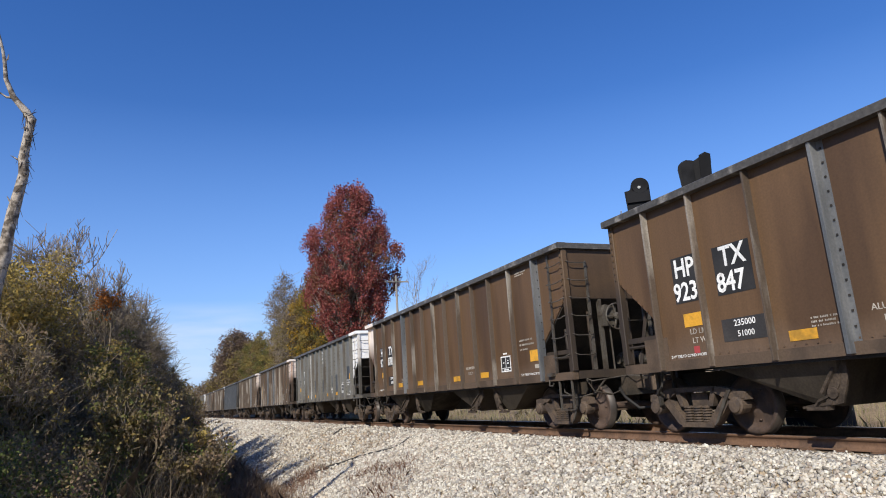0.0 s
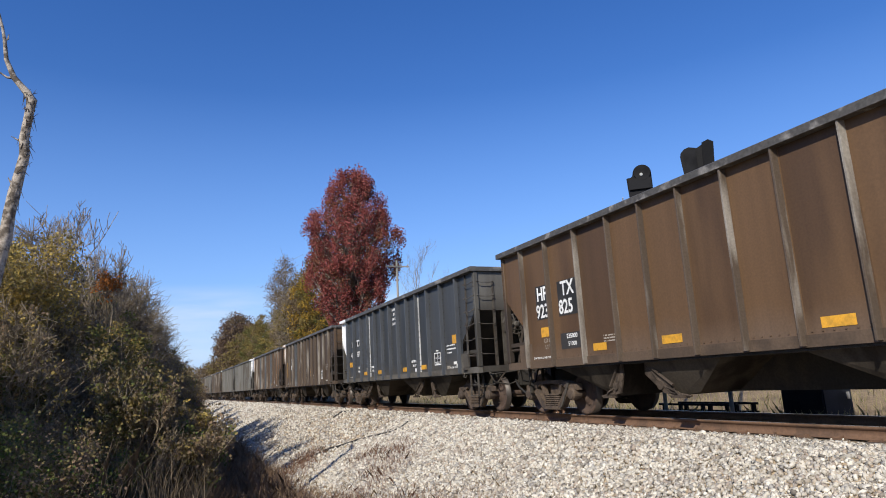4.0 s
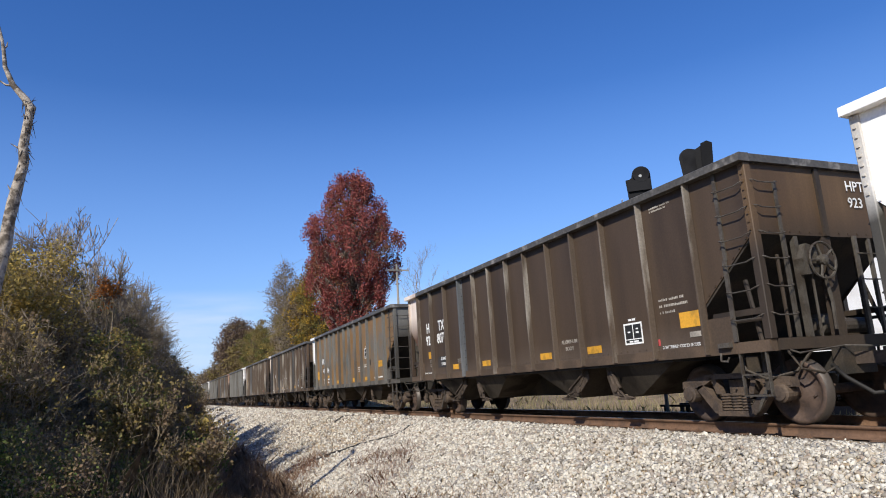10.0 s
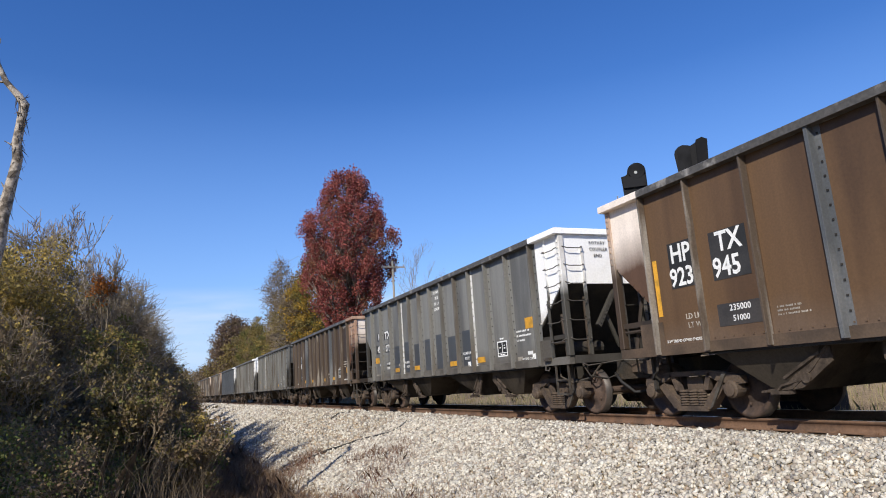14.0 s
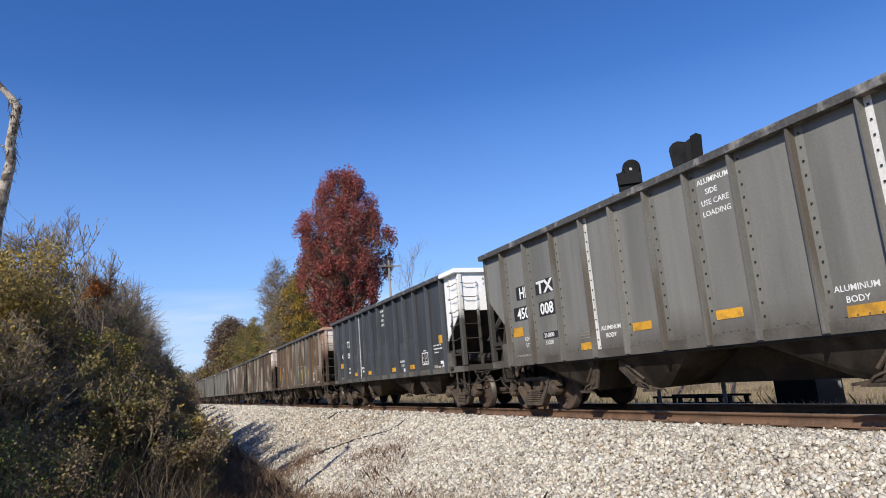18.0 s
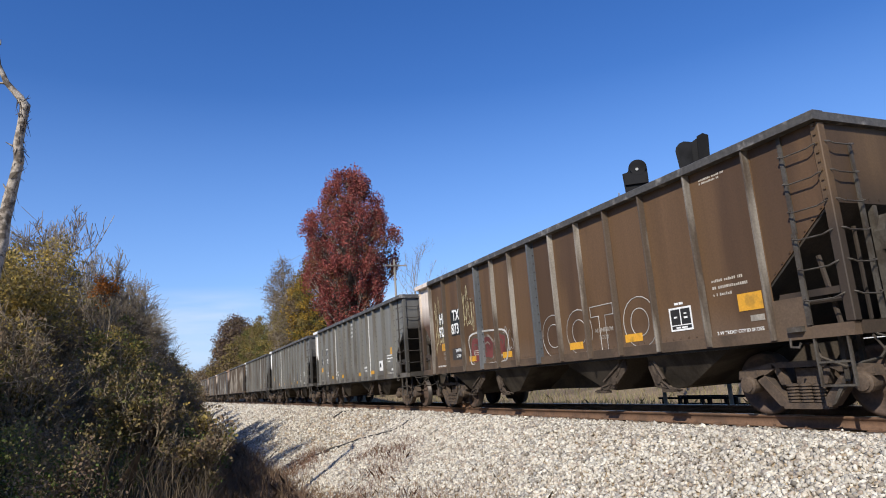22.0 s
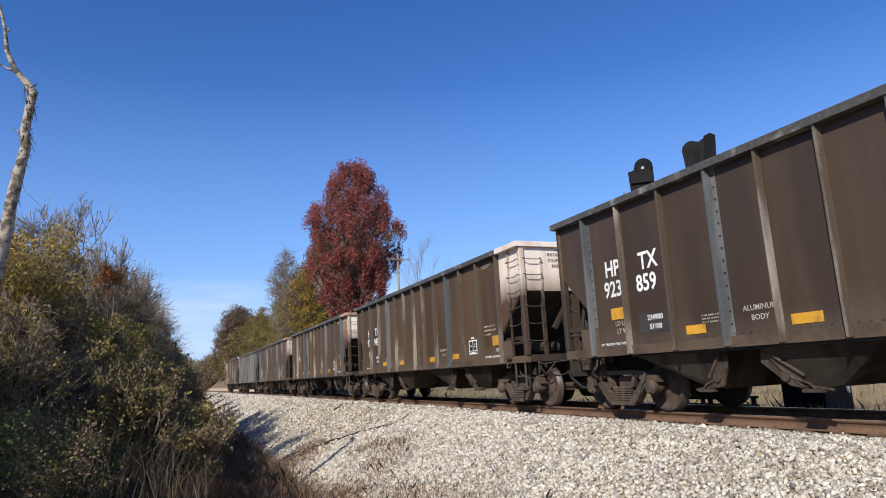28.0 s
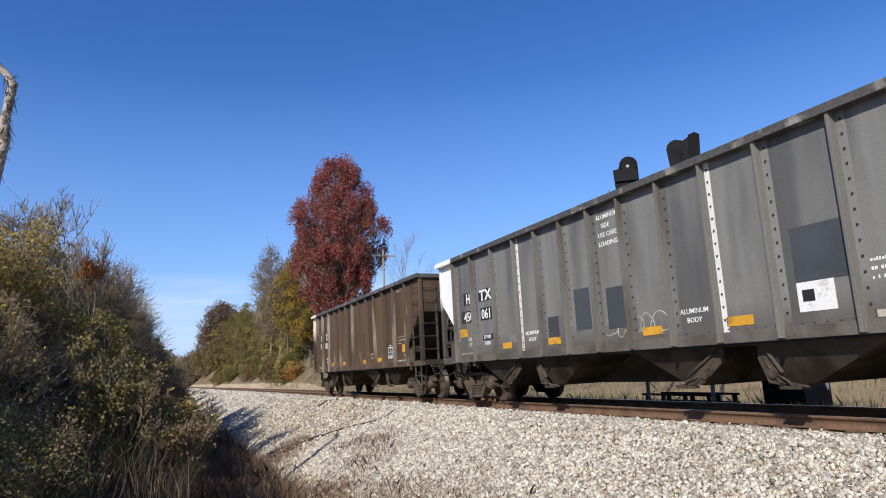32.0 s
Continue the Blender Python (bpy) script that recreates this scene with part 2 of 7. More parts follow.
# post and end sheet paints that turn darker towards the bottom
M["post_brown"] = material("brown_post_darker_below", (0.105, 0.065, 0.034), 0.65, spots=(0.06, 0.038, 0.022), spot_scale=1.2, streak=True, vary=0.12, bump=0.06, low_tone=(2.9, 2.3, (0.038, 0.027, 0.019)))
M["post_grey"] = material("grey_post_darker_below", (0.12, 0.115, 0.10), 0.65, spots=(0.07, 0.064, 0.055), spot_scale=1.2, streak=True, vary=0.12, bump=0.06, low_tone=(2.9, 2.3, (0.046, 0.042, 0.035)))
M["end_brown"] = material("brown_end_sheet_darker_below", (0.115, 0.070, 0.034), 0.65, spots=(0.07, 0.042, 0.022), spot_scale=1.0, streak=True, vary=0.1, bump=0.06, low_tone=(3.2, 2.6, (0.034, 0.024, 0.017)))
M["end_grey"] = material("grey_end_sheet_darker_below", (0.15, 0.145, 0.13), 0.65, spots=(0.09, 0.082, 0.07), spot_scale=1.0, streak=True, vary=0.1, bump=0.06, low_tone=(3.2, 2.6, (0.04, 0.036, 0.03)))
M["sill_brown"] = material("grimy_brown_sill", (0.100, 0.068, 0.044), 0.7, spots=(0.062, 0.043, 0.029), spot_scale=1.4, spot_amount=0.55, vary=0.15, bump=0.08)
M["sill_grey"] = material("grimy_grey_sill", (0.124, 0.114, 0.098), 0.7, spots=(0.075, 0.066, 0.054), spot_scale=1.4, spot_amount=0.55, vary=0.15, bump=0.08)
M["graffiti_maroon"] = material("maroon_spray_paint", (0.16, 0.045, 0.04), 0.6, vary=0.2, bump=0.0)
M["flange_rust"] = material("rust_brown_flange", (0.135, 0.102, 0.075), 0.65, spots=(0.10, 0.062, 0.038), spot_scale=2.0, spot_amount=0.5, streak=True, vary=0.12, per_object=0.15, bump=0.06)
M["bolt"] = material("dark_bolt_heads", (0.030, 0.026, 0.022), 0.7, vary=0.1, bump=0.0)
M["graffiti_faint"] = material("faint_chalky_spray_paint", (0.205, 0.203, 0.194), 0.6, vary=0.25, bump=0.0)
M["inside"] = material("coal_dusted_interior", (0.028, 0.026, 0.024), 0.85, vary=0.3, bump=0.2)
M["decal_white"] = material("white_lettering", (0.78, 0.78, 0.75), 0.6, spots=(0.45, 0.42, 0.38), spot_scale=9, spot_amount=0.2, vary=0.1, bump=0.0)
M["decal_dim"] = material("faded_white_lettering", (0.42, 0.38, 0.32), 0.6, vary=0.2, bump=0.0)
M["decal_black"] = material("black_stencil_panel", (0.020, 0.020, 0.019), 0.6, spots=(0.036, 0.034, 0.032), vary=0.15, bump=0.0)
M["end_print"] = material("faded_black_lettering", (0.11, 0.10, 0.09), 0.6, vary=0.15, bump=0.0)
M["weight_panel"] = material("dull_black_stencil_panel", (0.034, 0.032, 0.031), 0.65, spots=(0.05, 0.045, 0.042), vary=0.15, bump=0.0)
M["yellow"] = material("yellow_reflective_strip", (0.64, 0.325, 0.035), 0.5, spots=(0.34, 0.19, 0.035), spot_scale=5, spot_amount=0.38, vary=0.1, bump=0.0)
M["red_tag"] = material("pink_red_tag", (0.62, 0.10, 0.10), 0.5, vary=0.1, bump=0.0)
M["graffiti"] = material("pale_spray_paint", (0.52, 0.50, 0.46), 0.6, vary=0.2, bump=0.0)
M["graffiti_yellow"] = material("yellow_spray_paint", (0.42, 0.345, 0.14), 0.6, vary=0.2, bump=0.0)
M["graffiti_cream"] = material("cream_spray_paint", (0.62, 0.56, 0.34), 0.6, vary=0.2, bump=0.0)
M["graffiti_tan"] = material("tan_spray_paint", (0.22, 0.14, 0.075), 0.6, vary=0.2, bump=0.0)
M["rail"] = material("rusty_rail_steel", (0.155, 0.088, 0.052), 0.75, spots=(0.10, 0.060, 0.038), spot_scale=3, vary=0.2, bump=0.15)
M["rail_head"] = material("polished_rail_head", (0.38, 0.36, 0.34), 0.3, metal=0.9, vary=0.1, bump=0.02)
M["tie"] = material("weathered_wood_tie", (0.11, 0.085, 0.066), 0.9, spots=(0.06, 0.046, 0.038), spot_scale=4, vary=0.3, bump=0.3)
M["ground"] = material("dry_grass_and_soil", (0.20, 0.145, 0.085), 0.95, spots=(0.11, 0.075, 0.045), spot_scale=0.6, vary=0.35, fine=14, bump=0.5)
M["ballast_bed"] = material("crushed_limestone_bed", (0.42, 0.33, 0.22), 0.95, spots=(0.29, 0.22, 0.145), spot_scale=0.8, vary=0.45, fine=22, bump=1.0)
M["stone"] = material("crushed_limestone", (0.5, 0.47, 0.43), 0.9, vary=0.15, fine=60, bump=0.2, per_object=0.0, spot_scale=0.7, spot_amount=0.3, spots=(0.30, 0.25, 0.20), spot_edge=0.3,
                      island=[(0.24, 0.212, 0.166), (0.54, 0.495, 0.405), (0.40, 0.370, 0.312), (0.68, 0.635, 0.535), (0.46, 0.395, 0.305), (0.14, 0.124, 0.103), (0.61, 0.565, 0.47), (0.34, 0.27, 0.205), (0.25, 0.236, 0.212), (0.66, 0.62, 0.525)])
M["signal"] = material("matt_black_signal_paint", (0.018, 0.018, 0.019), 0.8, vary=0.1, bump=0.02, ior=1.15)
M["lens"] = material("pale_dot_for_hole", (0.55, 0.55, 0.5), 0.2, vary=0.05, bump=0.0)
M["galv"] = material("galvanised_steel", (0.42, 0.42, 0.42), 0.45, metal=0.5, vary=0.1, bump=0.05)
M["cabinet"] = material("black_cabinet_paint", (0.010, 0.0105, 0.011), 0.7, ior=1.2, vary=0.1, bump=0.02)
M["cabinet_blue"] = material("dark_blue_cabinet_paint", (0.014, 0.018, 0.027), 0.65, ior=1.25, vary=0.1, bump=0.02)
M["brick_white"] = material("white_painted_brick", (0.80, 0.795, 0.77), 0.75, spots=(0.66, 0.64, 0.60), spot_scale=1.5, spot_amount=0.3, vary=0.06, per_object=0.08, bump=0.1)
M["mortar"] = material("white_painted_mortar", (0.72, 0.71, 0.69), 0.85, vary=0.1, bump=0.1)
M["window_dark"] = material("dark_window_glass", (0.02, 0.022, 0.025), 0.1, vary=0.05, bump=0.0)
M["roof"] = material("dark_roof_sheet", (0.06, 0.06, 0.065), 0.7, vary=0.15, bump=0.1)
M["pole"] = material("weathered_pole_wood", (0.27, 0.245, 0.21), 0.9, streak=True, vary=0.25, bump=0.3)
M["bark"] = material("grey_brown_bark", (0.115, 0.092, 0.072), 0.95, spots=(0.065, 0.052, 0.042), spot_scale=5, streak=True, vary=0.3, bump=0.5)
M["bark_pale"] = material("pale_bleached_bark", (0.36, 0.31, 0.25), 0.9, spots=(0.075, 0.058, 0.042), spot_scale=7, spot_amount=0.55, vary=0.3, bump=0.5)
M["twig"] = material("brown_grey_twigs", (0.275, 0.218, 0.148), 0.95, vary=0.3, bump=0.2)
M["cable"] = material("black_rubber_cable", (0.022, 0.02, 0.018), 0.7, vary=0.2, bump=0.1)


def leaves(name, cols):
    return material(name, cols[0], 0.65, island=cols, spots=tuple(c * 0.7 for c in cols[0]), spot_scale=0.4, spot_amount=0.3, spot_edge=0.3, vary=0.2, fine=5, bump=0.0, per_object=0.05, translucent=0.30, ior=1.25)


M["leaf_red"] = leaves("red_autumn_leaves", [(0.30, 0.082, 0.070), (0.36, 0.106, 0.088), (0.25, 0.070, 0.062), (0.32, 0.11, 0.076), (0.33, 0.088, 0.084)])
M["leaf_red_dark"] = leaves("dark_red_autumn_leaves", [(0.16, 0.040, 0.036), (0.20, 0.050, 0.045), (0.13, 0.036, 0.032), (0.17, 0.07, 0.04)])
M["leaf_yellow"] = leaves("yellow_autumn_leaves", [(0.42, 0.25, 0.035), (0.32, 0.20, 0.035), (0.46, 0.28, 0.04), (0.22, 0.17, 0.04)])
M["leaf_straw"] = leaves("pale_yellow_leaves", [(0.46, 0.34, 0.105), (0.36, 0.27, 0.085), (0.50, 0.35, 0.09), (0.28, 0.22, 0.07)])
M["leaf_olive"] = leaves("olive_autumn_leaves", [(0.22, 0.17, 0.056), (0.26, 0.19, 0.064), (0.17, 0.145, 0.046), (0.21, 0.145, 0.056)])
M["leaf_tan"] = leaves("dry_tan_leaves", [(0.22, 0.16, 0.095), (0.17, 0.125, 0.078), (0.26, 0.185, 0.10), (0.15, 0.115, 0.075)])
M["leaf_oak"] = leaves("dark_brown_oak_leaves", [(0.17, 0.115, 0.088), (0.135, 0.09, 0.072), (0.20, 0.135, 0.095)])
M["leaf_green"] = leaves("green_leaves", [(0.069, 0.106, 0.025), (0.106, 0.138, 0.031), (0.138, 0.144, 0.037), (0.062, 0.088, 0.025)])
M["leaf_green_pale"] = leaves("yellow_green_leaves", [(0.13, 0.14, 0.042), (0.17, 0.16, 0.05), (0.10, 0.12, 0.036), (0.19, 0.16, 0.055)])
M["leaf_brown"] = leaves("dry_brown_leaves", [(0.264, 0.185, 0.116), (0.220, 0.151, 0.096), (0.316, 0.220, 0.126), (0.185, 0.134, 0.091)])
M["leaf_orange"] = leaves("orange_autumn_leaves", [(0.46, 0.17, 0.035), (0.38, 0.14, 0.035), (0.30, 0.12, 0.035)])
M["leaf_mixed"] = leaves("mixed_brown_green_leaves", [(0.27, 0.215, 0.090), (0.31, 0.235, 0.10), (0.22, 0.20, 0.072), (0.26, 0.19, 0.090), (0.36, 0.27, 0.10)])
M["leaf_umber"] = leaves("dark_umber_dry_leaves", [(0.195, 0.148, 0.086), (0.15, 0.115, 0.070), (0.235, 0.175, 0.095), (0.13, 0.105, 0.060)])
M["leaf_russet"] = leaves("russet_brown_leaves", [(0.25, 0.095, 0.055), (0.20, 0.085, 0.05), (0.22, 0.12, 0.06)])
M["leaf_grey"] = leaves("greyish_dry_leaves", [(0.20, 0.165, 0.13), (0.16, 0.13, 0.105), (0.23, 0.185, 0.14)])
M["leaf_maroon"] = leaves("dark_maroon_leaves", [(0.25, 0.10, 0.078), (0.29, 0.12, 0.088), (0.18, 0.08, 0.062)])
M["grass_dry"] = leaves("dry_straw_grass", [(0.30, 0.21, 0.12), (0.24, 0.165, 0.095), (0.36, 0.265, 0.155), (0.20, 0.13, 0.08)])
M["grass_tan"] = leaves("tan_dry_weeds", [(0.30, 0.21, 0.135), (0.24, 0.165, 0.11), (0.20, 0.125, 0.09), (0.34, 0.25, 0.165)])
M["grass_verge"] = leaves("mixed_green_and_straw_grass", [(0.34, 0.27, 0.15), (0.20, 0.22, 0.085), (0.42, 0.33, 0.20), (0.25, 0.24, 0.10)])
M["stalk"] = leaves("brown_dry_stalks", [(0.17, 0.13, 0.085), (0.13, 0.10, 0.068), (0.25, 0.19, 0.12), (0.11, 0.085, 0.06)])
M["grass_red"] = leaves("reddish_dry_weeds", [(0.24, 0.14, 0.10), (0.20, 0.11, 0.08), (0.28, 0.18, 0.12)])

# ---- building blocks ----
def box(bm, x0, x1, y0, y1, z0, z1):
    v = [bm.verts.new((x, y, z)) for x in (x0, x1) for y in (y0, y1) for z in (z0, z1)]
    for f in ((0, 1, 3, 2), (4, 6, 7, 5), (0, 4, 5, 1), (2, 3, 7, 6), (0, 2, 6, 4), (1, 5, 7, 3)):
        bm.faces.new([v[i] for i in f])
    return bm


def prism(bm, pts, axis, a0, a1):
    """A convex outline, given in the two other axes, drawn out from a0 to a1 along axis."""
    def at(p, a):
        c = list(p)
        c.insert(axis, a)
        return bm.verts.new(c)
    lo, hi = [at(p, a0) for p in pts], [at(p, a1) for p in pts]
    n = len(pts)
    bm.faces.new(lo), bm.faces.new(hi[::-1])
    for i in range(n):
        bm.faces.new((lo[i], hi[i], hi[(i + 1) % n], lo[(i + 1) % n]))
    return bm


def tube(bm, pts, r, n=6):
    """A round bar along points."""
    pts = [Vector(p) for p in pts]
    rings = []
    for i, p in enumerate(pts):
        d = (pts[min(i + 1, len(pts) - 1)] - pts[max(i - 1, 0)]).normalized()
        a = d.cross(Vector((0, 0, 1)) if abs(d.z) < 0.9 else Vector((1, 0, 0))).normalized()
        b = d.cross(a)
        rr = r[i] if isinstance(r, (list, tuple)) else r
        rings.append([bm.verts.new(p + (a * math.cos(k * math.tau / n) + b * math.sin(k * math.tau / n)) * rr) for k in range(n)])
    for u, v in zip(rings, rings[1:]):
        for k in range(n):
            bm.faces.new((u[k], u[(k + 1) % n], v[(k + 1) % n], v[k]))
    bm.faces.new(rings[0][::-1]), bm.faces.new(rings[-1])
    return bm


def lathe(bm, profile, axis=0, n=28, centre=(0, 0, 0)):
    """Turn a profile of (along, radius) round an axis."""
    rings = []
    for a, r in profile:
        ring = []
        for k in range(n):
            w = k * math.tau / n
            c = [r * math.cos(w), r * math.sin(w)]
            c.insert(axis, a)
            ring.append(bm.verts.new(Vector(c) + Vector(centre)))
        rings.append(ring)
    for u, v in zip(rings, rings[1:]):
        for k in range(n):
            bm.faces.new((u[k], u[(k + 1) % n], v[(k + 1) % n], v[k]))
    bm.faces.new(rings[0][::-1]), bm.faces.new(rings[-1])
    return bm


def mesh_of(name, bm, mat, smooth=False):
    bmesh.ops.recalc_face_normals(bm, faces=bm.faces)
    me = bpy.data.meshes.new(name)
    bm.to_mesh(me)
    bm.free()
    me.materials.append(mat)
    if smooth:
        for p in me.polygons:
            p.use_smooth = True
    return me


def part(name, bm, mat, parent, label="", smooth=False, at=None):
    ob = new(name, bm if isinstance(bm, bpy.types.Mesh) else mesh_of(name, bm, mat, smooth))
    ob.parent = parent
    if at is not None:
        ob.matrix_basis = at
    return tagged(ob, label)


def thing(name, label, category, group="", kind="", at=None):
    ob = new(name)
    ob.empty_display_size = 0.3
    if at is not None:
        ob.matrix_basis = at
    return tagged(ob, label, category, group, kind)


def raw_mesh(name, verts, faces, mat, smooth=False):
    """A mesh from arrays; faces all have the same number of corners."""
    verts, faces = np.asarray(verts, dtype=np.float32), np.asarray(faces, dtype=np.int32)
    me = bpy.data.meshes.new(name)
    me.vertices.add(len(verts))
    me.vertices.foreach_set("co", verts.ravel())
    k = faces.shape[1]
    me.loops.add(faces.size)
    me.loops.foreach_set("vertex_index", faces.ravel())
    me.polygons.add(len(faces))
    me.polygons.foreach_set("loop_start", np.arange(0, faces.size, k, dtype=np.int32))
    me.polygons.foreach_set("loop_total", np.full(len(faces), k, dtype=np.int32))
    if smooth:
        me.polygons.foreach_set("use_smooth", np.ones(len(faces), dtype=bool))
    me.update(calc_edges=True)
    me.materials.append(mat)
    return me



# ---- lettering ----
_texts = {}
TO_SIDE = Matrix(((0, 0, -1, 0), (-1, 0, 0, 0), (0, 1, 0, 0), (0, 0, 0, 1)))
TO_END = Matrix(((1, 0, 0, 0), (0, 0, -1, 0), (0, 1, 0, 0), (0, 0, 0, 1)))


def lettering(text, height, mat, spread=1.0, squeeze=1.0, bold=0.0):
    """A thin mesh of a word, its lower left corner at the origin, capital letters of that height."""
    key = (text, height, mat.name, spread, squeeze, bold)
    if key not in _texts:
        cu = bpy.data.curves.new("lettering", "FONT")
        cu.body, cu.size, cu.extrude, cu.resolution_u, cu.space_character = text, height / 0.69, 0.0015, 2, spread
        cu.offset = height * (bold or (0.024 if height > 0.25 else 0.012))
        ob = new("lettering", cu)
        bpy.context.view_layer.update()
        me = bpy.data.meshes.new_from_object(ob.evaluated_get(bpy.context.evaluated_depsgraph_get()))
        bpy.data.objects.remove(ob)
        bpy.data.curves.remove(cu)
        for p in me.vertices:
            p.co.x *= squeeze
        me.name = "lettering"
        me.materials.clear()
        me.materials.append(mat)
        _texts[key] = me
    return _texts[key]


def outlined(text, height, mat):
    """A letter drawn as a thin sprayed outline."""
    key = ("outline", text, height)
    if key not in _texts:
        cu = bpy.data.curves.new("lettering", "FONT")
        cu.body, cu.size, cu.resolution_u, cu.fill_mode = text, height / 0.69, 5, "NONE"
        cu.bevel_depth, cu.bevel_resolution = 0.011, 0
        cu.offset = 0.05
        ob = new("lettering", cu)
        bpy.context.view_layer.update()
        me = bpy.data.meshes.new_from_object(ob.evaluated_get(bpy.context.evaluated_depsgraph_get()))
        bpy.data.objects.remove(ob)
        bpy.data.curves.remove(cu)
        for p in me.vertices:
            p.co.z *= 0.2
            p.co.x *= 0.95
        me.name = "outline"
        me.materials.clear()
        me.materials.append(mat)
        _texts[key] = me
    return _texts[key]


for w in "COT":
    outlined(w, 0.78, M["graffiti"])
ROAD = ["847", "878", "065", "941", "825", "070", "877", "895", "001", "036", "807", "", "831", "945", "075", "", "032", "008", "059", "903",
        "827", "873", "051", "007", "005", "", "859", "943", "805", "914", "061", ""]
WEIGHT = {1: ("235100", "50900"), 2: ("217100", "50900"), 3: ("235100", "50900"), 8: ("216900", "51100"), 9: ("217400", "50600"), 12: ("234900", "51100"),
          17: ("216800", "51200"), 18: ("217100", "50900"), 20: ("235000", "51100"), 21: ("234700", "51300"), 22: ("217200", "50800"), 23: ("217100", "50900"),
          26: ("234900", "51100"), 27: ("240600", "45400")}
# height, paint, spread, squeeze, boldness of the car's marks
MARK = {923: (0.292, M["decal_white"], 1.0, 0.86, 0.030), 450: (0.25, M["decal_white"], 1.0, 0.90, 0.028)}
NUMBER = {923: (0.285, M["decal_white"], 1.0, 0.86, 0.030), 450: (0.235, M["decal_white"], 1.0, 1.02, 0.030)}
WIDE_MARK = {923: MARK[923], 450: (0.26, M["decal_white"], 1.02, 1.28, 0.045)}
for cls in (923, 450):
    lettering("HP", *MARK[cls]), lettering("TX", *WIDE_MARK[cls]), lettering(str(cls), *NUMBER[cls])
    for r in ROAD:
        if r:
            lettering(r, *NUMBER[cls])
for w, h in (("ALUMINUM", 0.078), ("BODY", 0.078), ("LD LMT", 0.085), ("LT WT", 0.085)):
    lettering(w, h, M["decal_white"]), lettering(w, h, M["decal_dim"])
for w in ("ALUMINUM", "SIDE", "USE CARE", "LOADING"):
    lettering(w, 0.085, M["decal_white"])
for w in ("ROTARY", "COUPLER", "END"):
    lettering(w, 0.068, M["end_print"], 1.15)
for w in ("HPTX", "923", "450", "400"):
    lettering(w, 0.16, M["decal_white"])
for w in {x for pair in WEIGHT.values() for x in pair} | {"235000", "51000", "217000"}:
    lettering(w, 0.09, M["decal_white"]), lettering(w, 0.085, M["decal_white"])
for w in ("400", "846", "RKBX"):
    lettering(w, 0.26, M["decal_white"])
for h, k in ((0.05, "decal_white"), (0.045, "decal_white"), (0.045, "decal_dim")):
    lettering("2-W TREAD COND SHOES", h, M[k])

# ---- the hopper car ----
HALF, SIDE, RIB, ZT, ZS, AXLE, WR = 7.285, 1.48, 1.60, 3.895, 1.04, 0.889, 0.457
RIBS = [1.05, 2.13, 3.27, 4.36, 5.31, 6.27, 7.22, 8.14, 9.14, 10.10, 11.12, 12.23, 13.40]
TRUCKS = 6.085
BAYS = [(2.05, 3.35, 3.75, 4.02), (6.62, 5.75, 5.33, 4.75), (7.95, 9.15, 9.60, 9.90), (12.50, 11.80, 11.30, 10.68)]


STAKES = {}


def turned(bm):
    """The same piece turned half round, for the other side or end."""
    for v in bm.verts:
        v.co.x, v.co.y = -v.co.x, -v.co.y
    return bm


def rib_mesh(flange=0.0, wide=0.02, bolts=True):
    """A pressed stake with a bolted flange, from sill to top chord, at y = 0 of the near side: bar, flange and bolts."""
    bm = bmesh.new()
    lo, hi = ZS + 0.02, ZT - 0.12
    w = wide
    prism(bm, [(-SIDE, w + 0.010), (-RIB + 0.012, w), (-RIB, w - 0.005), (-RIB, -w + 0.005), (-RIB + 0.012, -w), (-SIDE, -w - 0.010)], 2, lo, hi)
    n0 = len(bm.faces)
    box(bm, -SIDE - 0.007, -SIDE + 0.002, -w - 0.008 - flange, -w - 0.008, lo, hi)
    n1 = len(bm.faces)
    z = lo + 0.12
    yb = -w - 0.008 - flange * 0.55
    while bolts and z < hi - 0.1:
        box(bm, -SIDE - 0.022, -SIDE - 0.006, yb - 0.012, yb + 0.012, z, z + 0.024)
        z += 0.19
    bm.faces.ensure_lookup_table()
    for f in bm.faces[n0:n1]:
        f.material_index = 1
    for f in bm.faces[n1:]:
        f.material_index = 2
    return bm


def stake(bm):
    me = mesh_of("rib", bm, M["rib_brown"])
    me.materials.append(M["brown"]), me.materials.append(M["bolt"])
    return me


def panel_outline(u0, u1):
    y0, y1 = HALF - u1, HALF - u0
    return [(y0, ZS + 0.13), (y1, ZS + 0.13), (y1, ZT - 0.1), (y0, ZT - 0.1)]


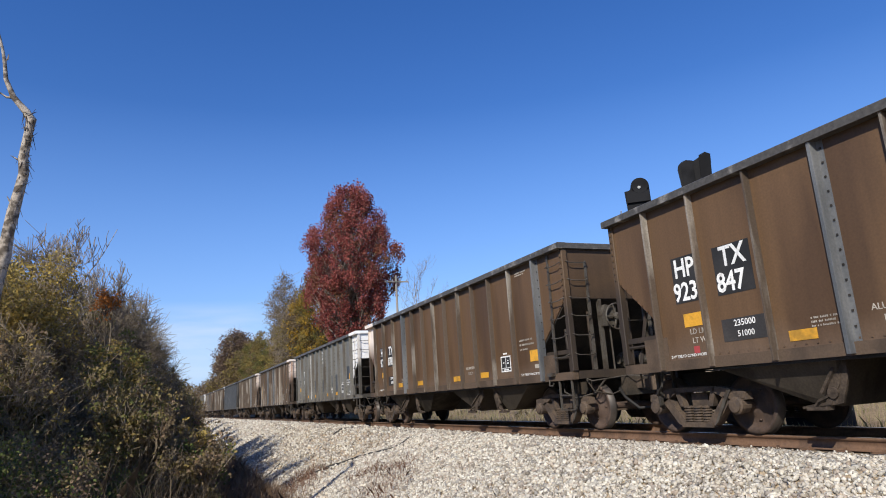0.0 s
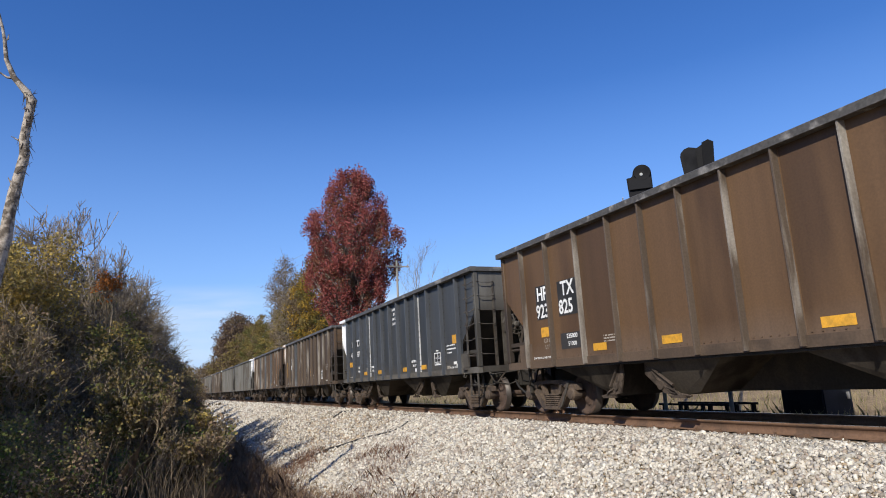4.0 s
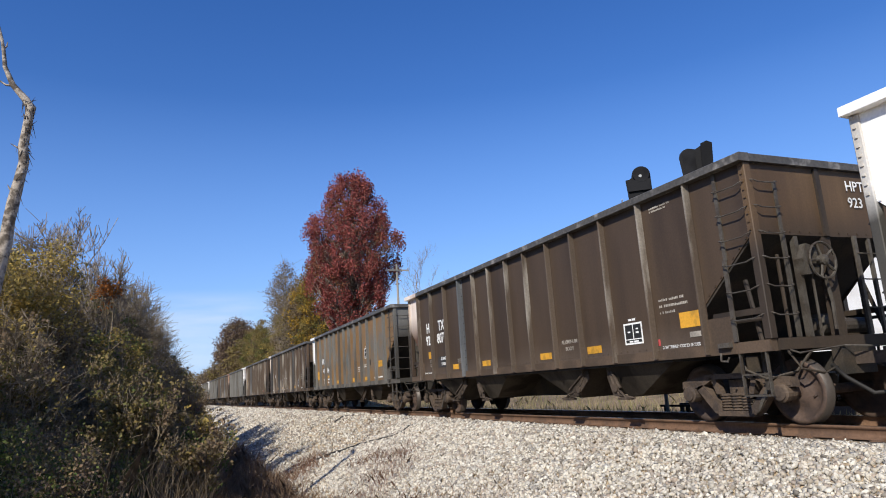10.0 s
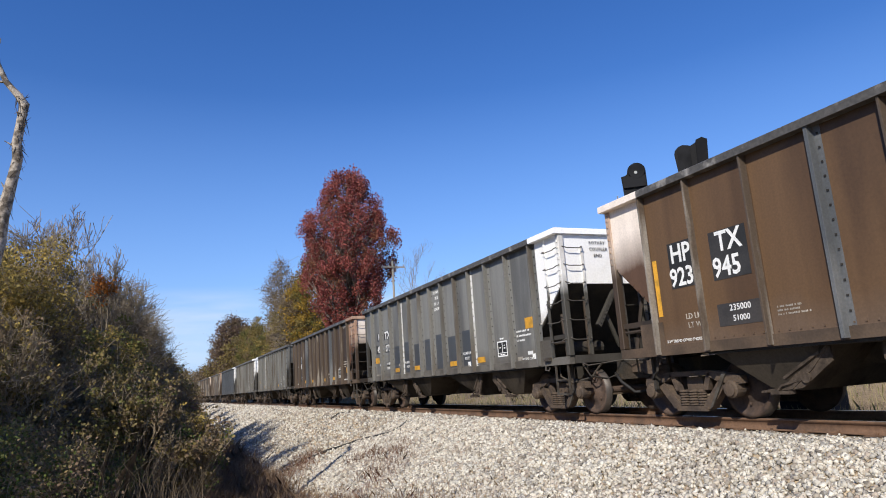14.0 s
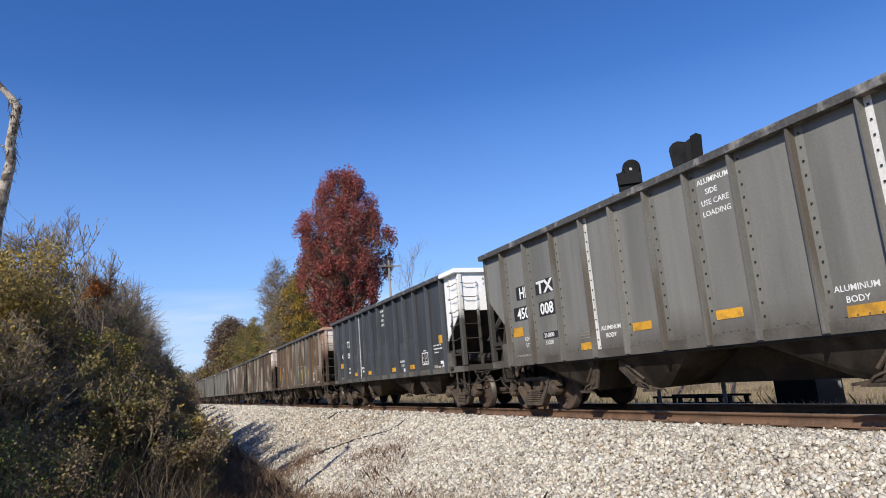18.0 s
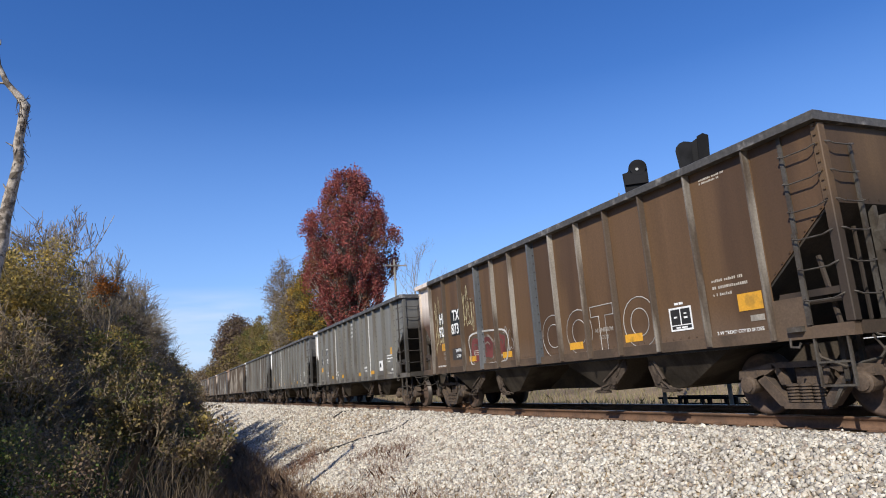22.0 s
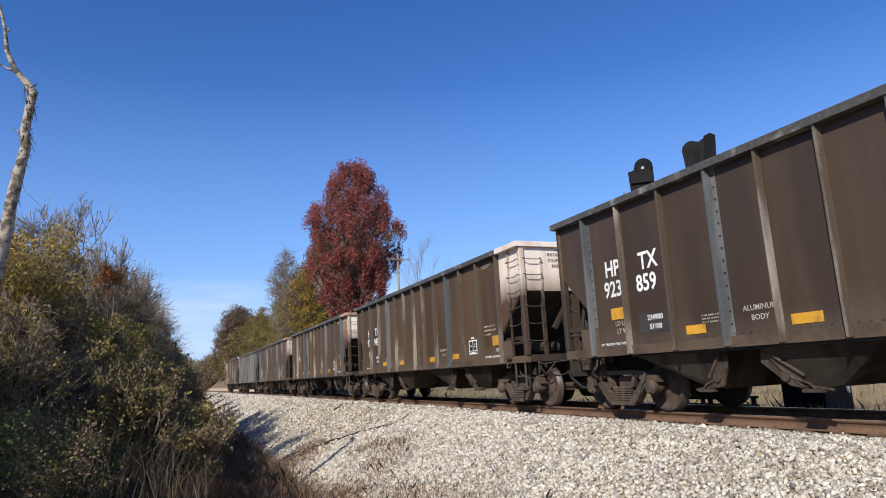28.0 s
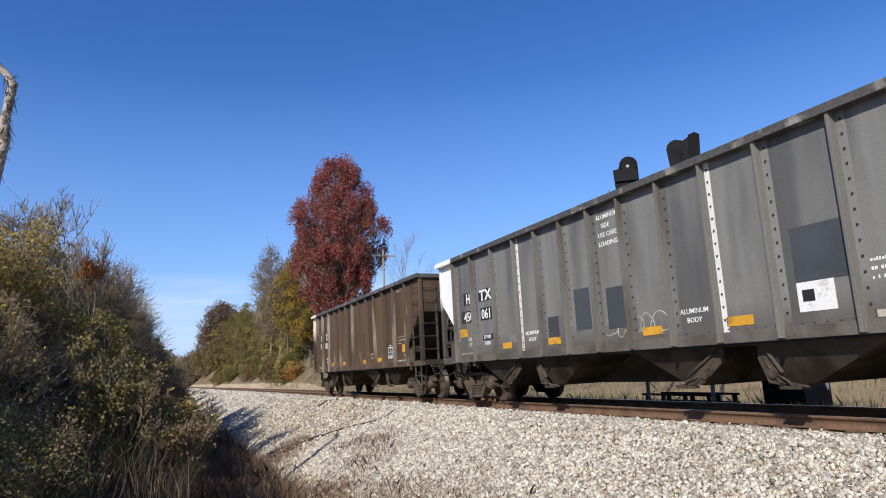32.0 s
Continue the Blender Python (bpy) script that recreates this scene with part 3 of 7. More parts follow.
def hopper_template():
    """One car with its leading, rotary end towards -y and its brake end towards +y, on the rail's top."""
    car = thing("hopper_car", "", "hopper car")
    near = {}
    # sides: bays of sheet between stakes
    rm = stake(rib_mesh(0.1))
    rf = stake(turned(rib_mesh(0.1)))
    for k, fl, w in (("plain", 0.015, 0.018), ("bolted", 0.12, 0.024), ("narrow", 0.095, 0.020), ("wide", 0.09, 0.028)):
        STAKES[k] = [stake(rib_mesh(fl, w, k != "plain")), stake(turned(rib_mesh(fl, w, k != "plain")))]
    for i, u in enumerate(RIBS):
        part("rib", rm, None, car, at=pose(0, HALF - u, 0))
        part("rib", rf, None, car, at=pose(0, -(HALF - u), 0))
    cuts = [0.05] + RIBS + [2 * HALF - 0.05]
    for i, (a, b) in enumerate(zip(cuts, cuts[1:])):
        last = i in (0, len(cuts) - 2)
        for flip in (False, True):
            bm = bmesh.new()
            if not last:
                prism(bm, panel_outline(a, b), 0, -SIDE, -SIDE + 0.02)
                # row of bolts over the sill
                for k in range(6):
                    y = HALF - a - (b - a) * (k + 0.7) / 6.4
                    box(bm, -SIDE - 0.012, -SIDE, y - 0.012, y + 0.012, ZS + 0.19, ZS + 0.214)
            else:
                s = 1 if i == 0 else -1
                e = s * (HALF - 0.05)
                p = HALF - (RIBS[0] if i == 0 else RIBS[-1])
                prism(bm, [(e, ZT - 0.1), (e, 2.74), (p, 1.80), (p, ZT - 0.1)], 0, -SIDE, -SIDE + 0.02)
                # rolled edge along the cut
                for k in range(9):
                    f = k / 8
                    y, z = e + (p - e) * f, 2.74 + (1.80 - 2.74) * f
                    box(bm, -SIDE - 0.016, -SIDE, y - 0.013, y + 0.013, z + 0.03, z + 0.056)
            if flip:
                turned(bm)
            name = "end_side_panel" if last else "side_panel"
            part(name, bm, M["brown"], car)
    for s in (-1, 1):
        # top chord: hollow bar with a lip
        bm = bmesh.new()
        prism(bm, [(s * SIDE - s * 0.06, ZT - 0.13), (s * (RIB + 0.025), ZT - 0.125), (s * (RIB + 0.025), ZT - 0.015), (s * (RIB + 0.005), ZT), (s * SIDE - s * 0.06, ZT)], 1, -HALF + 1.07, HALF - 1.07)
        part("top_chord", bm, M["chord"], car)
        for e in (-1, 1):
            bm = bmesh.new()
            y0, y1 = sorted((e * (HALF - 1.075), e * (HALF + 0.03)))
            prism(bm, [(s * SIDE - s * 0.06, ZT - 0.13), (s * (RIB + 0.025), ZT - 0.125), (s * (RIB + 0.025), ZT - 0.015), (s * (RIB + 0.005), ZT), (s * SIDE - s * 0.06, ZT)], 1, y0, y1)
            part("chord_end", bm, M["chord"], car)
        bm = bmesh.new()
        prism(bm, [(s * (SIDE - 0.10), ZS), (s * (SIDE + 0.03), ZS), (s * (SIDE + 0.03), ZS + 0.16), (s * (SIDE - 0.10), ZS + 0.16)], 1, -HALF + 0.04, HALF - 0.04)
        for y in (-HALF + 0.9, HALF - 0.9):
            box(bm, s * SIDE - 0.02, s * SIDE + 0.02, y - 0.28, y + 0.28, ZS + 0.1, ZS + 0.55)
        part("side_sill", bm, M["brown"], car)
    for e in (-1, 1):
        # end: upright panel, then the slope sheet down to the first chute
        bm = bmesh.new()
        y0, y1 = sorted((e * (HALF - 0.07), e * (HALF - 0.05)))
        box(bm, -SIDE, SIDE, y0, y1, 2.70, ZT - 0.09)
        for k in range(14):
            x = -SIDE + 0.12 + k * 0.21
            box(bm, x, x + 0.024, min(y0, y1) - 0.012, max(y0, y1) + 0.012, 2.74, 2.765)
        part("end_panel", bm, M["brown"], car)
        bm = bmesh.new()
        prism(bm, [(e * (HALF - 0.05), 2.70), (e * (HALF - 2.05), 1.02), (e * (HALF - 2.09), 1.05), (e * (HALF - 0.07), 2.745)], 0, -SIDE + 0.022, SIDE - 0.022)
        part("slope_sheet", bm, M["under"], car)
        bm = bmesh.new()
        prism(bm, [(e * (HALF - 0.10), ZT - 0.13), (e * (HALF + 0.03), ZT - 0.125), (e * (HALF + 0.03), ZT - 0.015), (e * (HALF + 0.01), ZT), (e * (HALF - 0.10), ZT)], 0, -SIDE + 0.062, SIDE - 0.062)
        part("end_chord", bm, M["chord"], car)
        # end sill with its platform edge
        bm = bmesh.new()
        y0, y1 = sorted((e * (HALF - 0.30), e * (HALF - 0.02)))
        box(bm, -SIDE + 0.11, SIDE - 0.11, y0, y1, ZS + 0.01, ZS + 0.17)
        part("end_sill", bm, M["brown"], car)
        for s in (-1, 1):
            bm = bmesh.new()
            y0, y1 = sorted((e * (HALF - 0.13), e * (HALF - 0.005)))
            x0, x1 = sorted((s * (SIDE - 0.10), s * (SIDE + 0.03)))
            box(bm, x0, x1, y0, y1, ZS + 0.165, ZT - 0.132)
            bmesh.ops.bevel(bm, geom=bm.edges[:], offset=0.012, segments=1, affect="EDGES")
            for k in range(9):
                z = 2.75 + k * 0.12
                box(bm, s * (SIDE + 0.028), s * (SIDE + 0.05), e * (HALF - 0.065) - 0.017, e * (HALF - 0.065) + 0.017, z, z + 0.035)
            part("corner_post", bm, M["brown"], car)
        # middle upright of the end frame
        bm = bmesh.new()
        y0, y1 = sorted((e * (HALF - 0.18), e * (HALF - 0.055)))
        box(bm, -0.09, 0.09, y0, y1, ZS + 0.175, 2.70)
        box(bm, -0.05, 0.05, min(e * (HALF - 0.06), e * (HALF - 0.01)), max(e * (HALF - 0.06), e * (HALF - 0.01)), 2.702, ZT - 0.135)
        part("end_post", bm, M["brown"], car)
    # ladders: on the near leading corner and on the far trailing corner, on the side and on the end
    for flip in (False, True):
        for where in ("side", "end"):
            bm = bmesh.new()
            if where == "side":
                y = -HALF + 0.60
                box(bm, -SIDE - 0.05, -SIDE - 0.02, y - 0.02, y + 0.05, ZS + 0.17, 2.42)
                box(bm, -SIDE - 0.03, -SIDE - 0.003, y - 0.02, y + 0.04, 2.42, ZT - 0.115)
            else:
                x = -SIDE + 0.55
                box(bm, x - 0.04, x + 0.03, -HALF + 0.015, -HALF + 0.05, ZS + 0.175, 2.72)
                box(bm, x - 0.03, x + 0.03, -HALF + 0.025, -HALF + 0.047, 2.72, ZT - 0.4)
            if flip:
                turned(bm)
            lad = part("ladder", bm, M["ladder"], car)
            for z in (1.55, 1.95, 2.35, 2.72, 3.10, 3.48):
                bm = bmesh.new()
                if where == "side":
                    y = -HALF + 0.60
                    tube(bm, [(-SIDE - 0.03, y + 0.01, z + 0.01), (-SIDE - 0.10, y, z - 0.02), (-SIDE - 0.11, y - 0.10, z - 0.045), (-SIDE - 0.11, -HALF + 0.16, z - 0.045), (-SIDE - 0.10, -HALF + 0.09, z - 0.02), (-SIDE - 0.02, -HALF + 0.07, z + 0.01)], 0.011, 5)
                else:
                    x = -SIDE + 0.55
                    tube(bm, [(-SIDE + 0.04, -HALF + 0.04, z + 0.03), (-SIDE + 0.06, -HALF - 0.04, z), (-SIDE + 0.13, -HALF - 0.05, z - 0.025), (x - 0.12, -HALF - 0.05, z - 0.025), (x - 0.03, -HALF - 0.04, z), (x, -HALF + 0.04, z + 0.03)], 0.011, 5)
                if flip:
                    turned(bm)
                part("rung", bm, M["ladder"], lad)
        # long handholds on the plain corner
        for z in (1.62, 2.05, 2.45):
            bm = bmesh.new()
            tube(bm, [(-SIDE + 0.02, HALF - 0.03, z), (-SIDE + 0.05, HALF + 0.05, z - 0.02), (-0.62, HALF + 0.05, z - 0.02), (-0.60, HALF - 0.03, z)], 0.011, 5)
            if flip:
                turned(bm)
            part("handhold", bm, M["ladder"], car)
        bm = bmesh.new()
        box(bm, -0.64, -0.57, HALF - 0.06, HALF - 0.02, ZS + 0.175, 2.72)
        box(bm, -1.0, -0.94, HALF - 0.10, HALF - 0.055, ZS + 0.175, 2.70)
        if flip:
            turned(bm)
        part("end_stanchion", bm, M["ladder"], car)
        # step hanging under the ladder corner
        bm = bmesh.new()
        for y in (-HALF + 0.16, -HALF + 0.62):
            box(bm, -SIDE - 0.02, -SIDE + 0.025, y - 0.012, y + 0.012, 0.43, ZS + 0.02)
        box(bm, -SIDE - 0.035, -SIDE + 0.04, -HALF + 0.172, -HALF + 0.608, 0.43, 0.455)
        box(bm, -SIDE - 0.02, -SIDE + 0.02, -HALF + 0.172, -HALF + 0.608, 0.72, 0.745)
        if flip:
            turned(bm)
        part("step", bm, M["ladder"], car)
        # gusset plates between the last stake and the end
        for e in (-1, 1):
            bm = bmesh.new()
            y0, y1 = sorted((e * (HALF - 0.66), e * (HALF - 1.04)))
            box(bm, -SIDE + 0.004, -SIDE + 0.022, y0, y1, ZS + 0.16, 1.62)
            y2, y3 = sorted((e * (HALF - 0.12), e * (HALF - 1.04)))
            box(bm, -SIDE + 0.022, -SIDE + 0.09, y2, y3, 1.57, 1.66)
            for k in range(7):
                yy = y0 + 0.04 + k * 0.05
                box(bm, -SIDE - 0.01, -SIDE + 0.004, yy, yy + 0.018, ZS + 0.22 + (k % 2) * 0.12, ZS + 0.238 + (k % 2) * 0.12)
            if flip:
                turned(bm)
            part("gusset", bm, M["brown"], car)
        # a handle bent out of the sill by the leading corner
        bm = bmesh.new()
        tube(bm, [(-SIDE - 0.03, -HALF + 0.95, ZS + 0.02), (-SIDE - 0.06, -HALF + 0.93, ZS - 0.09), (-SIDE - 0.05, -HALF + 0.82, ZS - 0.10), (-SIDE - 0.03, -HALF + 0.8, ZS - 0.04)], 0.018, 6)
        box(bm, -SIDE - 0.10, -SIDE - 0.03, -HALF + 0.70, -HALF + 0.92, ZS + 0.10, ZS + 0.17)
        if flip:
            turned(bm)
        part("sill_bracket", bm, M["ladder"], car)
    # floor and chutes
    bm = bmesh.new()
    box(bm, -0.24, 0.24, -HALF - 0.1, HALF + 0.1, 0.72, 1.0)
    box(bm, -0.20, 0.20, HALF - 10.4, HALF - 4.2, 0.44, 0.72)
    part("centre_sill", bm, M["under"], car)
    for a, b, c, d in BAYS:
        ya, yb, yc, yd = (HALF - v for v in (a, b, c, d))
        bm = bmesh.new()
        prism(bm, [(ya, ZS - 0.01), (yb, 0.47), (yc, 0.42), (yd, ZS - 0.01)], 0, -SIDE + 0.09, SIDE - 0.09)
        for q in bm.verts:
            if q.co.z < 0.6:
                q.co.x *= (SIDE - 0.40) / (SIDE - 0.09)
        part("chute", bm, M["chute"], car)
        for s in (-1, 1):
            bm = bmesh.new()
            sg = 1 if yd > yc else -1
            x = s * (SIDE - 0.20)
            # gate frame, bent along the door, with its lever and hook
            tube(bm, [(x, yd + sg * 0.02, ZS - 0.04), (x, (yc + yd) / 2 + sg * 0.05, 0.72), (x, yc + sg * 0.02, 0.47), (x, yb, 0.415)], [0.03, 0.04, 0.035, 0.02], 5)
            tube(bm, [(x + s * 0.03, yd - sg * 0.10, ZS - 0.12), (x + s * 0.04, yc - sg * 0.06, 0.60)], 0.03, 5)
            prism(bm, [(yd - sg * 0.10, ZS - 0.10), (yd + sg * 0.05, ZS - 0.05), (yd + sg * 0.06, 0.80), (yc + sg * 0.20, 0.47), (yc - sg * 0.05, 0.43), (yc - sg * 0.02, 0.56), ((yc + yd) / 2 - sg * 0.08, 0.74)], 0, x - 0.018, x + 0.018)
            box(bm, x - 0.07, x + 0.07, min(yc, yc - sg * 0.30), max(yc, yc - sg * 0.30), 0.385, 0.43)
            lathe(bm, [(x - 0.05, 0.075), (x + 0.05, 0.075)], 0, 10, (0, (yc + yd) / 2 - sg * 0.04, 0.60))
            tube(bm, [(x, (yc + yd) / 2 - sg * 0.04, 0.60), (x + s * 0.05, yc - sg * 0.12, 0.50), (x + s * 0.04, yc - sg * 0.22, 0.40)], 0.022, 5)
            part("gate_gear", bm, M["gear"], car)
    # inside floor, seen from above as coal dust
    bm = bmesh.new()
    box(bm, -SIDE + 0.02, SIDE - 0.02, -HALF + 2.05, HALF - 2.05, 1.0, 1.03)
    part("floor_sheet", bm, M["inside"], car)
    for e in (-1, 1):
        # coupler
        bm = bmesh.new()
        y0 = e * (HALF + 0.10)
        y1 = e * (HALF + 0.58)
        box(bm, -0.09, 0.09, min(y0, y1), max(y0, y1), 0.79, 0.96)
        prism(bm, [(-0.16, e * (HALF + 0.56)), (0.12, e * (HALF + 0.56)), (0.17, e * (HALF + 0.72)), (0.06, e * (HALF + 0.80)), (-0.12, e * (HALF + 0.79))], 2, 0.74, 1.01)
        part("coupler", bm, M["truck"], car)
        bm = bmesh.new()
        box(bm, -0.34, 0.34, e * (HALF + 0.04) - 0.08, e * (HALF + 0.04) + 0.08, 0.66, 1.05)
        part("striker", bm, M["under"], car)
        bm = bmesh.new()
        tube(bm, [(e * 0.45, e * (HALF + 0.02), 0.80), (e * 0.48, e * (HALF + 0.22), 0.62), (e * 0.40, e * (HALF + 0.52), 0.40), (e * 0.25, e * (HALF + 0.78), 0.42)], 0.032, 6)
        part("brake_hose", bm, M["cable"], car, smooth=True)
        bm = bmesh.new()
        tube(bm, [(-e * -1.25, e * (HALF + 0.04), ZS + 0.0), (e * 1.15, e * (HALF + 0.10), ZS - 0.05), (e * 0.3, e * (HALF + 0.14), ZS + 0.02), (e * 0.1, e * (HALF + 0.5), 1.02)], 0.013, 5)
        part("uncoupling_rod", bm, M["ladder"], car)
    # rotary end: slanting brace under the slope sheet
    bm = bmesh.new()
    prism(bm, [(-0.66, 1.84), (-0.14, 2.60), (-0.10, 2.50), (-0.58, 1.78)], 1, -HALF + 0.10, -HALF + 0.20)
    for k in range(8):
        x, z = -0.60 + k * 0.062, 1.86 + k * 0.09
        box(bm, x, x + 0.03, -HALF + 0.08, -HALF + 0.10, z, z + 0.03)
    prism(bm, [(-0.40, 2.12), (-0.34, 2.18), (-0.09, ZS + 0.5), (-0.09, ZS + 0.3)], 1, -HALF + 0.201, -HALF + 0.25)
    part("end_brace", bm, M["brown"], car)
    # brake end: hand wheel, its gear case, chain and rod
    bm = bmesh.new()
    c = Vector((0.36, HALF + 0.10, 2.30))
    for k in range(20):
        a, b = k * math.tau / 20, (k + 1) * math.tau / 20
        tube(bm, [c + Vector((math.cos(a), 0, math.sin(a))) * 0.27, c + Vector((math.cos(b), 0, math.sin(b))) * 0.27], 0.02, 5)
    for k in range(5):
        a = k * math.tau / 5
        tube(bm, [c, c + Vector((math.cos(a), 0.0, math.sin(a))) * 0.27], 0.022, 5)
    lathe(bm, [(-0.05, 0.08), (0.04, 0.08), (0.06, 0.04)], 1, 12, c)
    part("brake_wheel", bm, M["ladder"], car)
    bm = bmesh.new()
    prism(bm, [(0.40, 2.12), (0.66, 2.10), (0.70, 2.34), (0.58, 2.56), (0.30, 2.50)], 1, HALF - 0.10, HALF + 0.04)
    box(bm, 0.60, 0.68, HALF - 0.14, HALF - 0.06, ZS + 0.175, 2.70)
    tube(bm, [(0.48, HALF - 0.02, 2.12), (0.46, HALF - 0.04, ZS + 0.1)], 0.02, 6)
    tube(bm, [(0.25, HALF + 0.0, 2.12), (0.18, HALF, 1.7), (0.20, HALF, 1.3)], 0.028, 5)
    part("brake_gear", bm, M["ladder"], car)
    bm = bmesh.new()
    lathe(bm, [(-0.9, 0.04), (-0.9, 0.17), (-0.4, 0.17), (-0.38, 0.10), (-0.30, 0.10)], 0, 14, (0.2, HALF - 0.62, 1.42))
    lathe(bm, [(-0.35, 0.05), (-0.33, 0.12), (0.25, 0.12), (0.27, 0.05)], 0, 12, (-0.75, HALF - 0.45, 1.38))
    box(bm, -1.2, 0.9, HALF - 0.9, HALF - 0.3, ZS + 0.05, ZS + 0.14)
    part("brake_cylinder", bm, M["ladder"], car)
    bm = bmesh.new()
    box(bm, -1.3, 1.3, -HALF + 0.30, -HALF + 0.9, ZS + 0.05, ZS + 0.14)
    lathe(bm, [(-0.5, 0.05), (-0.48, 0.14), (0.3, 0.14), (0.32, 0.05)], 0, 12, (-0.6, -HALF + 0.6, 1.38))
    box(bm, 0.35, 0.8, -HALF + 0.4, -HALF + 0.7, ZS + 0.14, ZS + 0.5)
    part("end_platform", bm, M["under"], car)
    # hoses, pipes and hangers under and over the end platforms
    for e in (-1, 1):
        for s in (-1, 1):
            bm, bs = bmesh.new(), bmesh.new()
            tube(bm, [(s * 1.30, e * (HALF - 0.75), ZS), (s * 1.32, e * (HALF - 0.70), 0.80), (s * 1.22, e * (HALF - 0.45), 0.66), (s * 0.9, e * (HALF - 0.2), 0.74), (s * 0.7, e * (HALF - 0.05), ZS)], 0.022, 5)
            tube(bm, [(s * 1.2, e * (HALF - 0.05), ZS), (s * 1.1, e * (HALF + 0.05), 0.78), (s * 0.7, e * (HALF + 0.09), 0.70), (s * 0.4, e * (HALF + 0.06), 0.78)], 0.016, 5)
            y0, y1 = sorted((e * (HALF - 0.50), e * (HALF - 0.44)))
            box(bm, s * 1.18 - 0.03, s * 1.18 + 0.03, y0, y1, 0.48, ZS + 0.05)
            box(bm, s * 0.84 - 0.03, s * 0.84 + 0.03, y0, y1, 0.56, ZS + 0.05)
            box(bm, min(s * 0.87, s * 1.15), max(s * 0.87, s * 1.15), y0, y1, 0.62, 0.69)
            y0, y1 = sorted((e * (HALF - 0.62), e * (HALF - 0.14)))
            tube(bs, [(s * (SIDE - 0.05), y0, 1.50), (s * (SIDE - 0.05), y1, 1.50)], 0.03, 6)
            tube(bs, [(s * (SIDE - 0.12), e * (HALF - 0.30), ZS + 0.15), (s * (SIDE - 0.20), e * (HALF - 0.5), 2.1)], 0.035, 6)
            tube(bs, [(s * 0.85, e * (HALF - 0.25), ZS + 0.15), (s * 0.85, e * (HALF - 0.25), 2.45)], 0.028, 6)
            part("air_pipe", bm, M["under"], car)
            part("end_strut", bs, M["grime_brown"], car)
    # trucks
    for e in (-1, 1):
        bm = bmesh.new()
        box(bm, -1.0, 1.0, -0.18, 0.18, 0.42, 0.66)
        box(bm, -0.35, 0.35, -0.3, 0.3, 0.6, 0.74)
        box(bm, -0.8, 0.8, -0.62, -0.54, 0.34, 0.44), box(bm, -0.8, 0.8, 0.54, 0.62, 0.34, 0.44)
        truck = part("truck", bm, M["truck"], car, "rust-brown cast steel two-axle truck", at=pose(0, e * TRUCKS, 0))
        for s in (-1, 1):
            x0, x1 = sorted((s * 0.98, s * 1.12))
            bm = bmesh.new()
            # cast frame: top bar, two slanting arms, spring seat
            box(bm, x0, x1, -0.46, 0.46, 0.68, 0.76)
            for q in (-1, 1):
                prism(bm, [(q * 0.46, 0.76), (q * 1.06, 0.66), (q * 1.08, 0.54), (q * 0.74, 0.52), (q * 0.40, 0.68)], 0, x0, x1)
                prism(bm, [(q * 0.78, 0.56), (q * 0.62, 0.60), (q * 0.24, 0.20), (q * 0.30, 0.14), (q * 0.42, 0.16)], 0, x0, x1)
                prism(bm, [(q * 0.46, 0.70), (q * 0.36, 0.70), (q * 0.26, 0.45), (q * 0.36, 0.45)], 0, x0 + 0.02, x1 - 0.02)
            box(bm, x0 - 0.02, x1 + 0.02, -0.34, 0.34, 0.12, 0.20)
            frame_part = part("side_frame", bm, M["truck"], truck)
            for yy in (-0.20, 0.0, 0.20):
                bm = bmesh.new()
                prof = [(0.20, 0.05)]
                for k in range(6):
                    z = 0.20 + k * 0.043
                    prof += [(z + 0.004, 0.066), (z + 0.013, 0.092), (z + 0.028, 0.092), (z + 0.037, 0.066)]
                lathe(bm, prof + [(0.46, 0.05)], 2, 9, (s * 1.06, yy, 0))
                part("spring", bm, M["truck"], truck)
            for q in (-1, 1):
                bm = bmesh.new()
                lathe(bm, [(s * 0.96, 0.12), (s * 1.10, 0.135), (s * 1.16, 0.135), (s * 1.18, 0.11), (s * 1.20, 0.105), (s * 1.21, 0.05)], 0, 16, (0, q * AXLE, WR))
                box(bm, min(s * 0.98, s * 1.13), max(s * 0.98, s * 1.13), q * AXLE - 0.15, q * AXLE + 0.15, WR + 0.10, WR + 0.19)
                part("bearing", bm, M["truck"], truck, smooth=False)
        for q in (-1, 1):
            ws = part("wheelset", wheelset_mesh(), None, truck, "rusty wheel pair with bright worn treads", at=pose(0, q * AXLE, WR))
            ws["axle"] = q
        # brake lever slanting over the leading side
        for s in (-1, 1):
            bm = bmesh.new()
            prism(bm, [(s * 0.40, 0.16), (s * 0.47, 0.20), (s * 0.82, 0.70), (s * 0.76, 0.74)], 0, s * 1.13 - 0.02, s * 1.13 + 0.02)
            part("brake_lever", bm, M["ladder"], truck)
    return car


_wheel = []


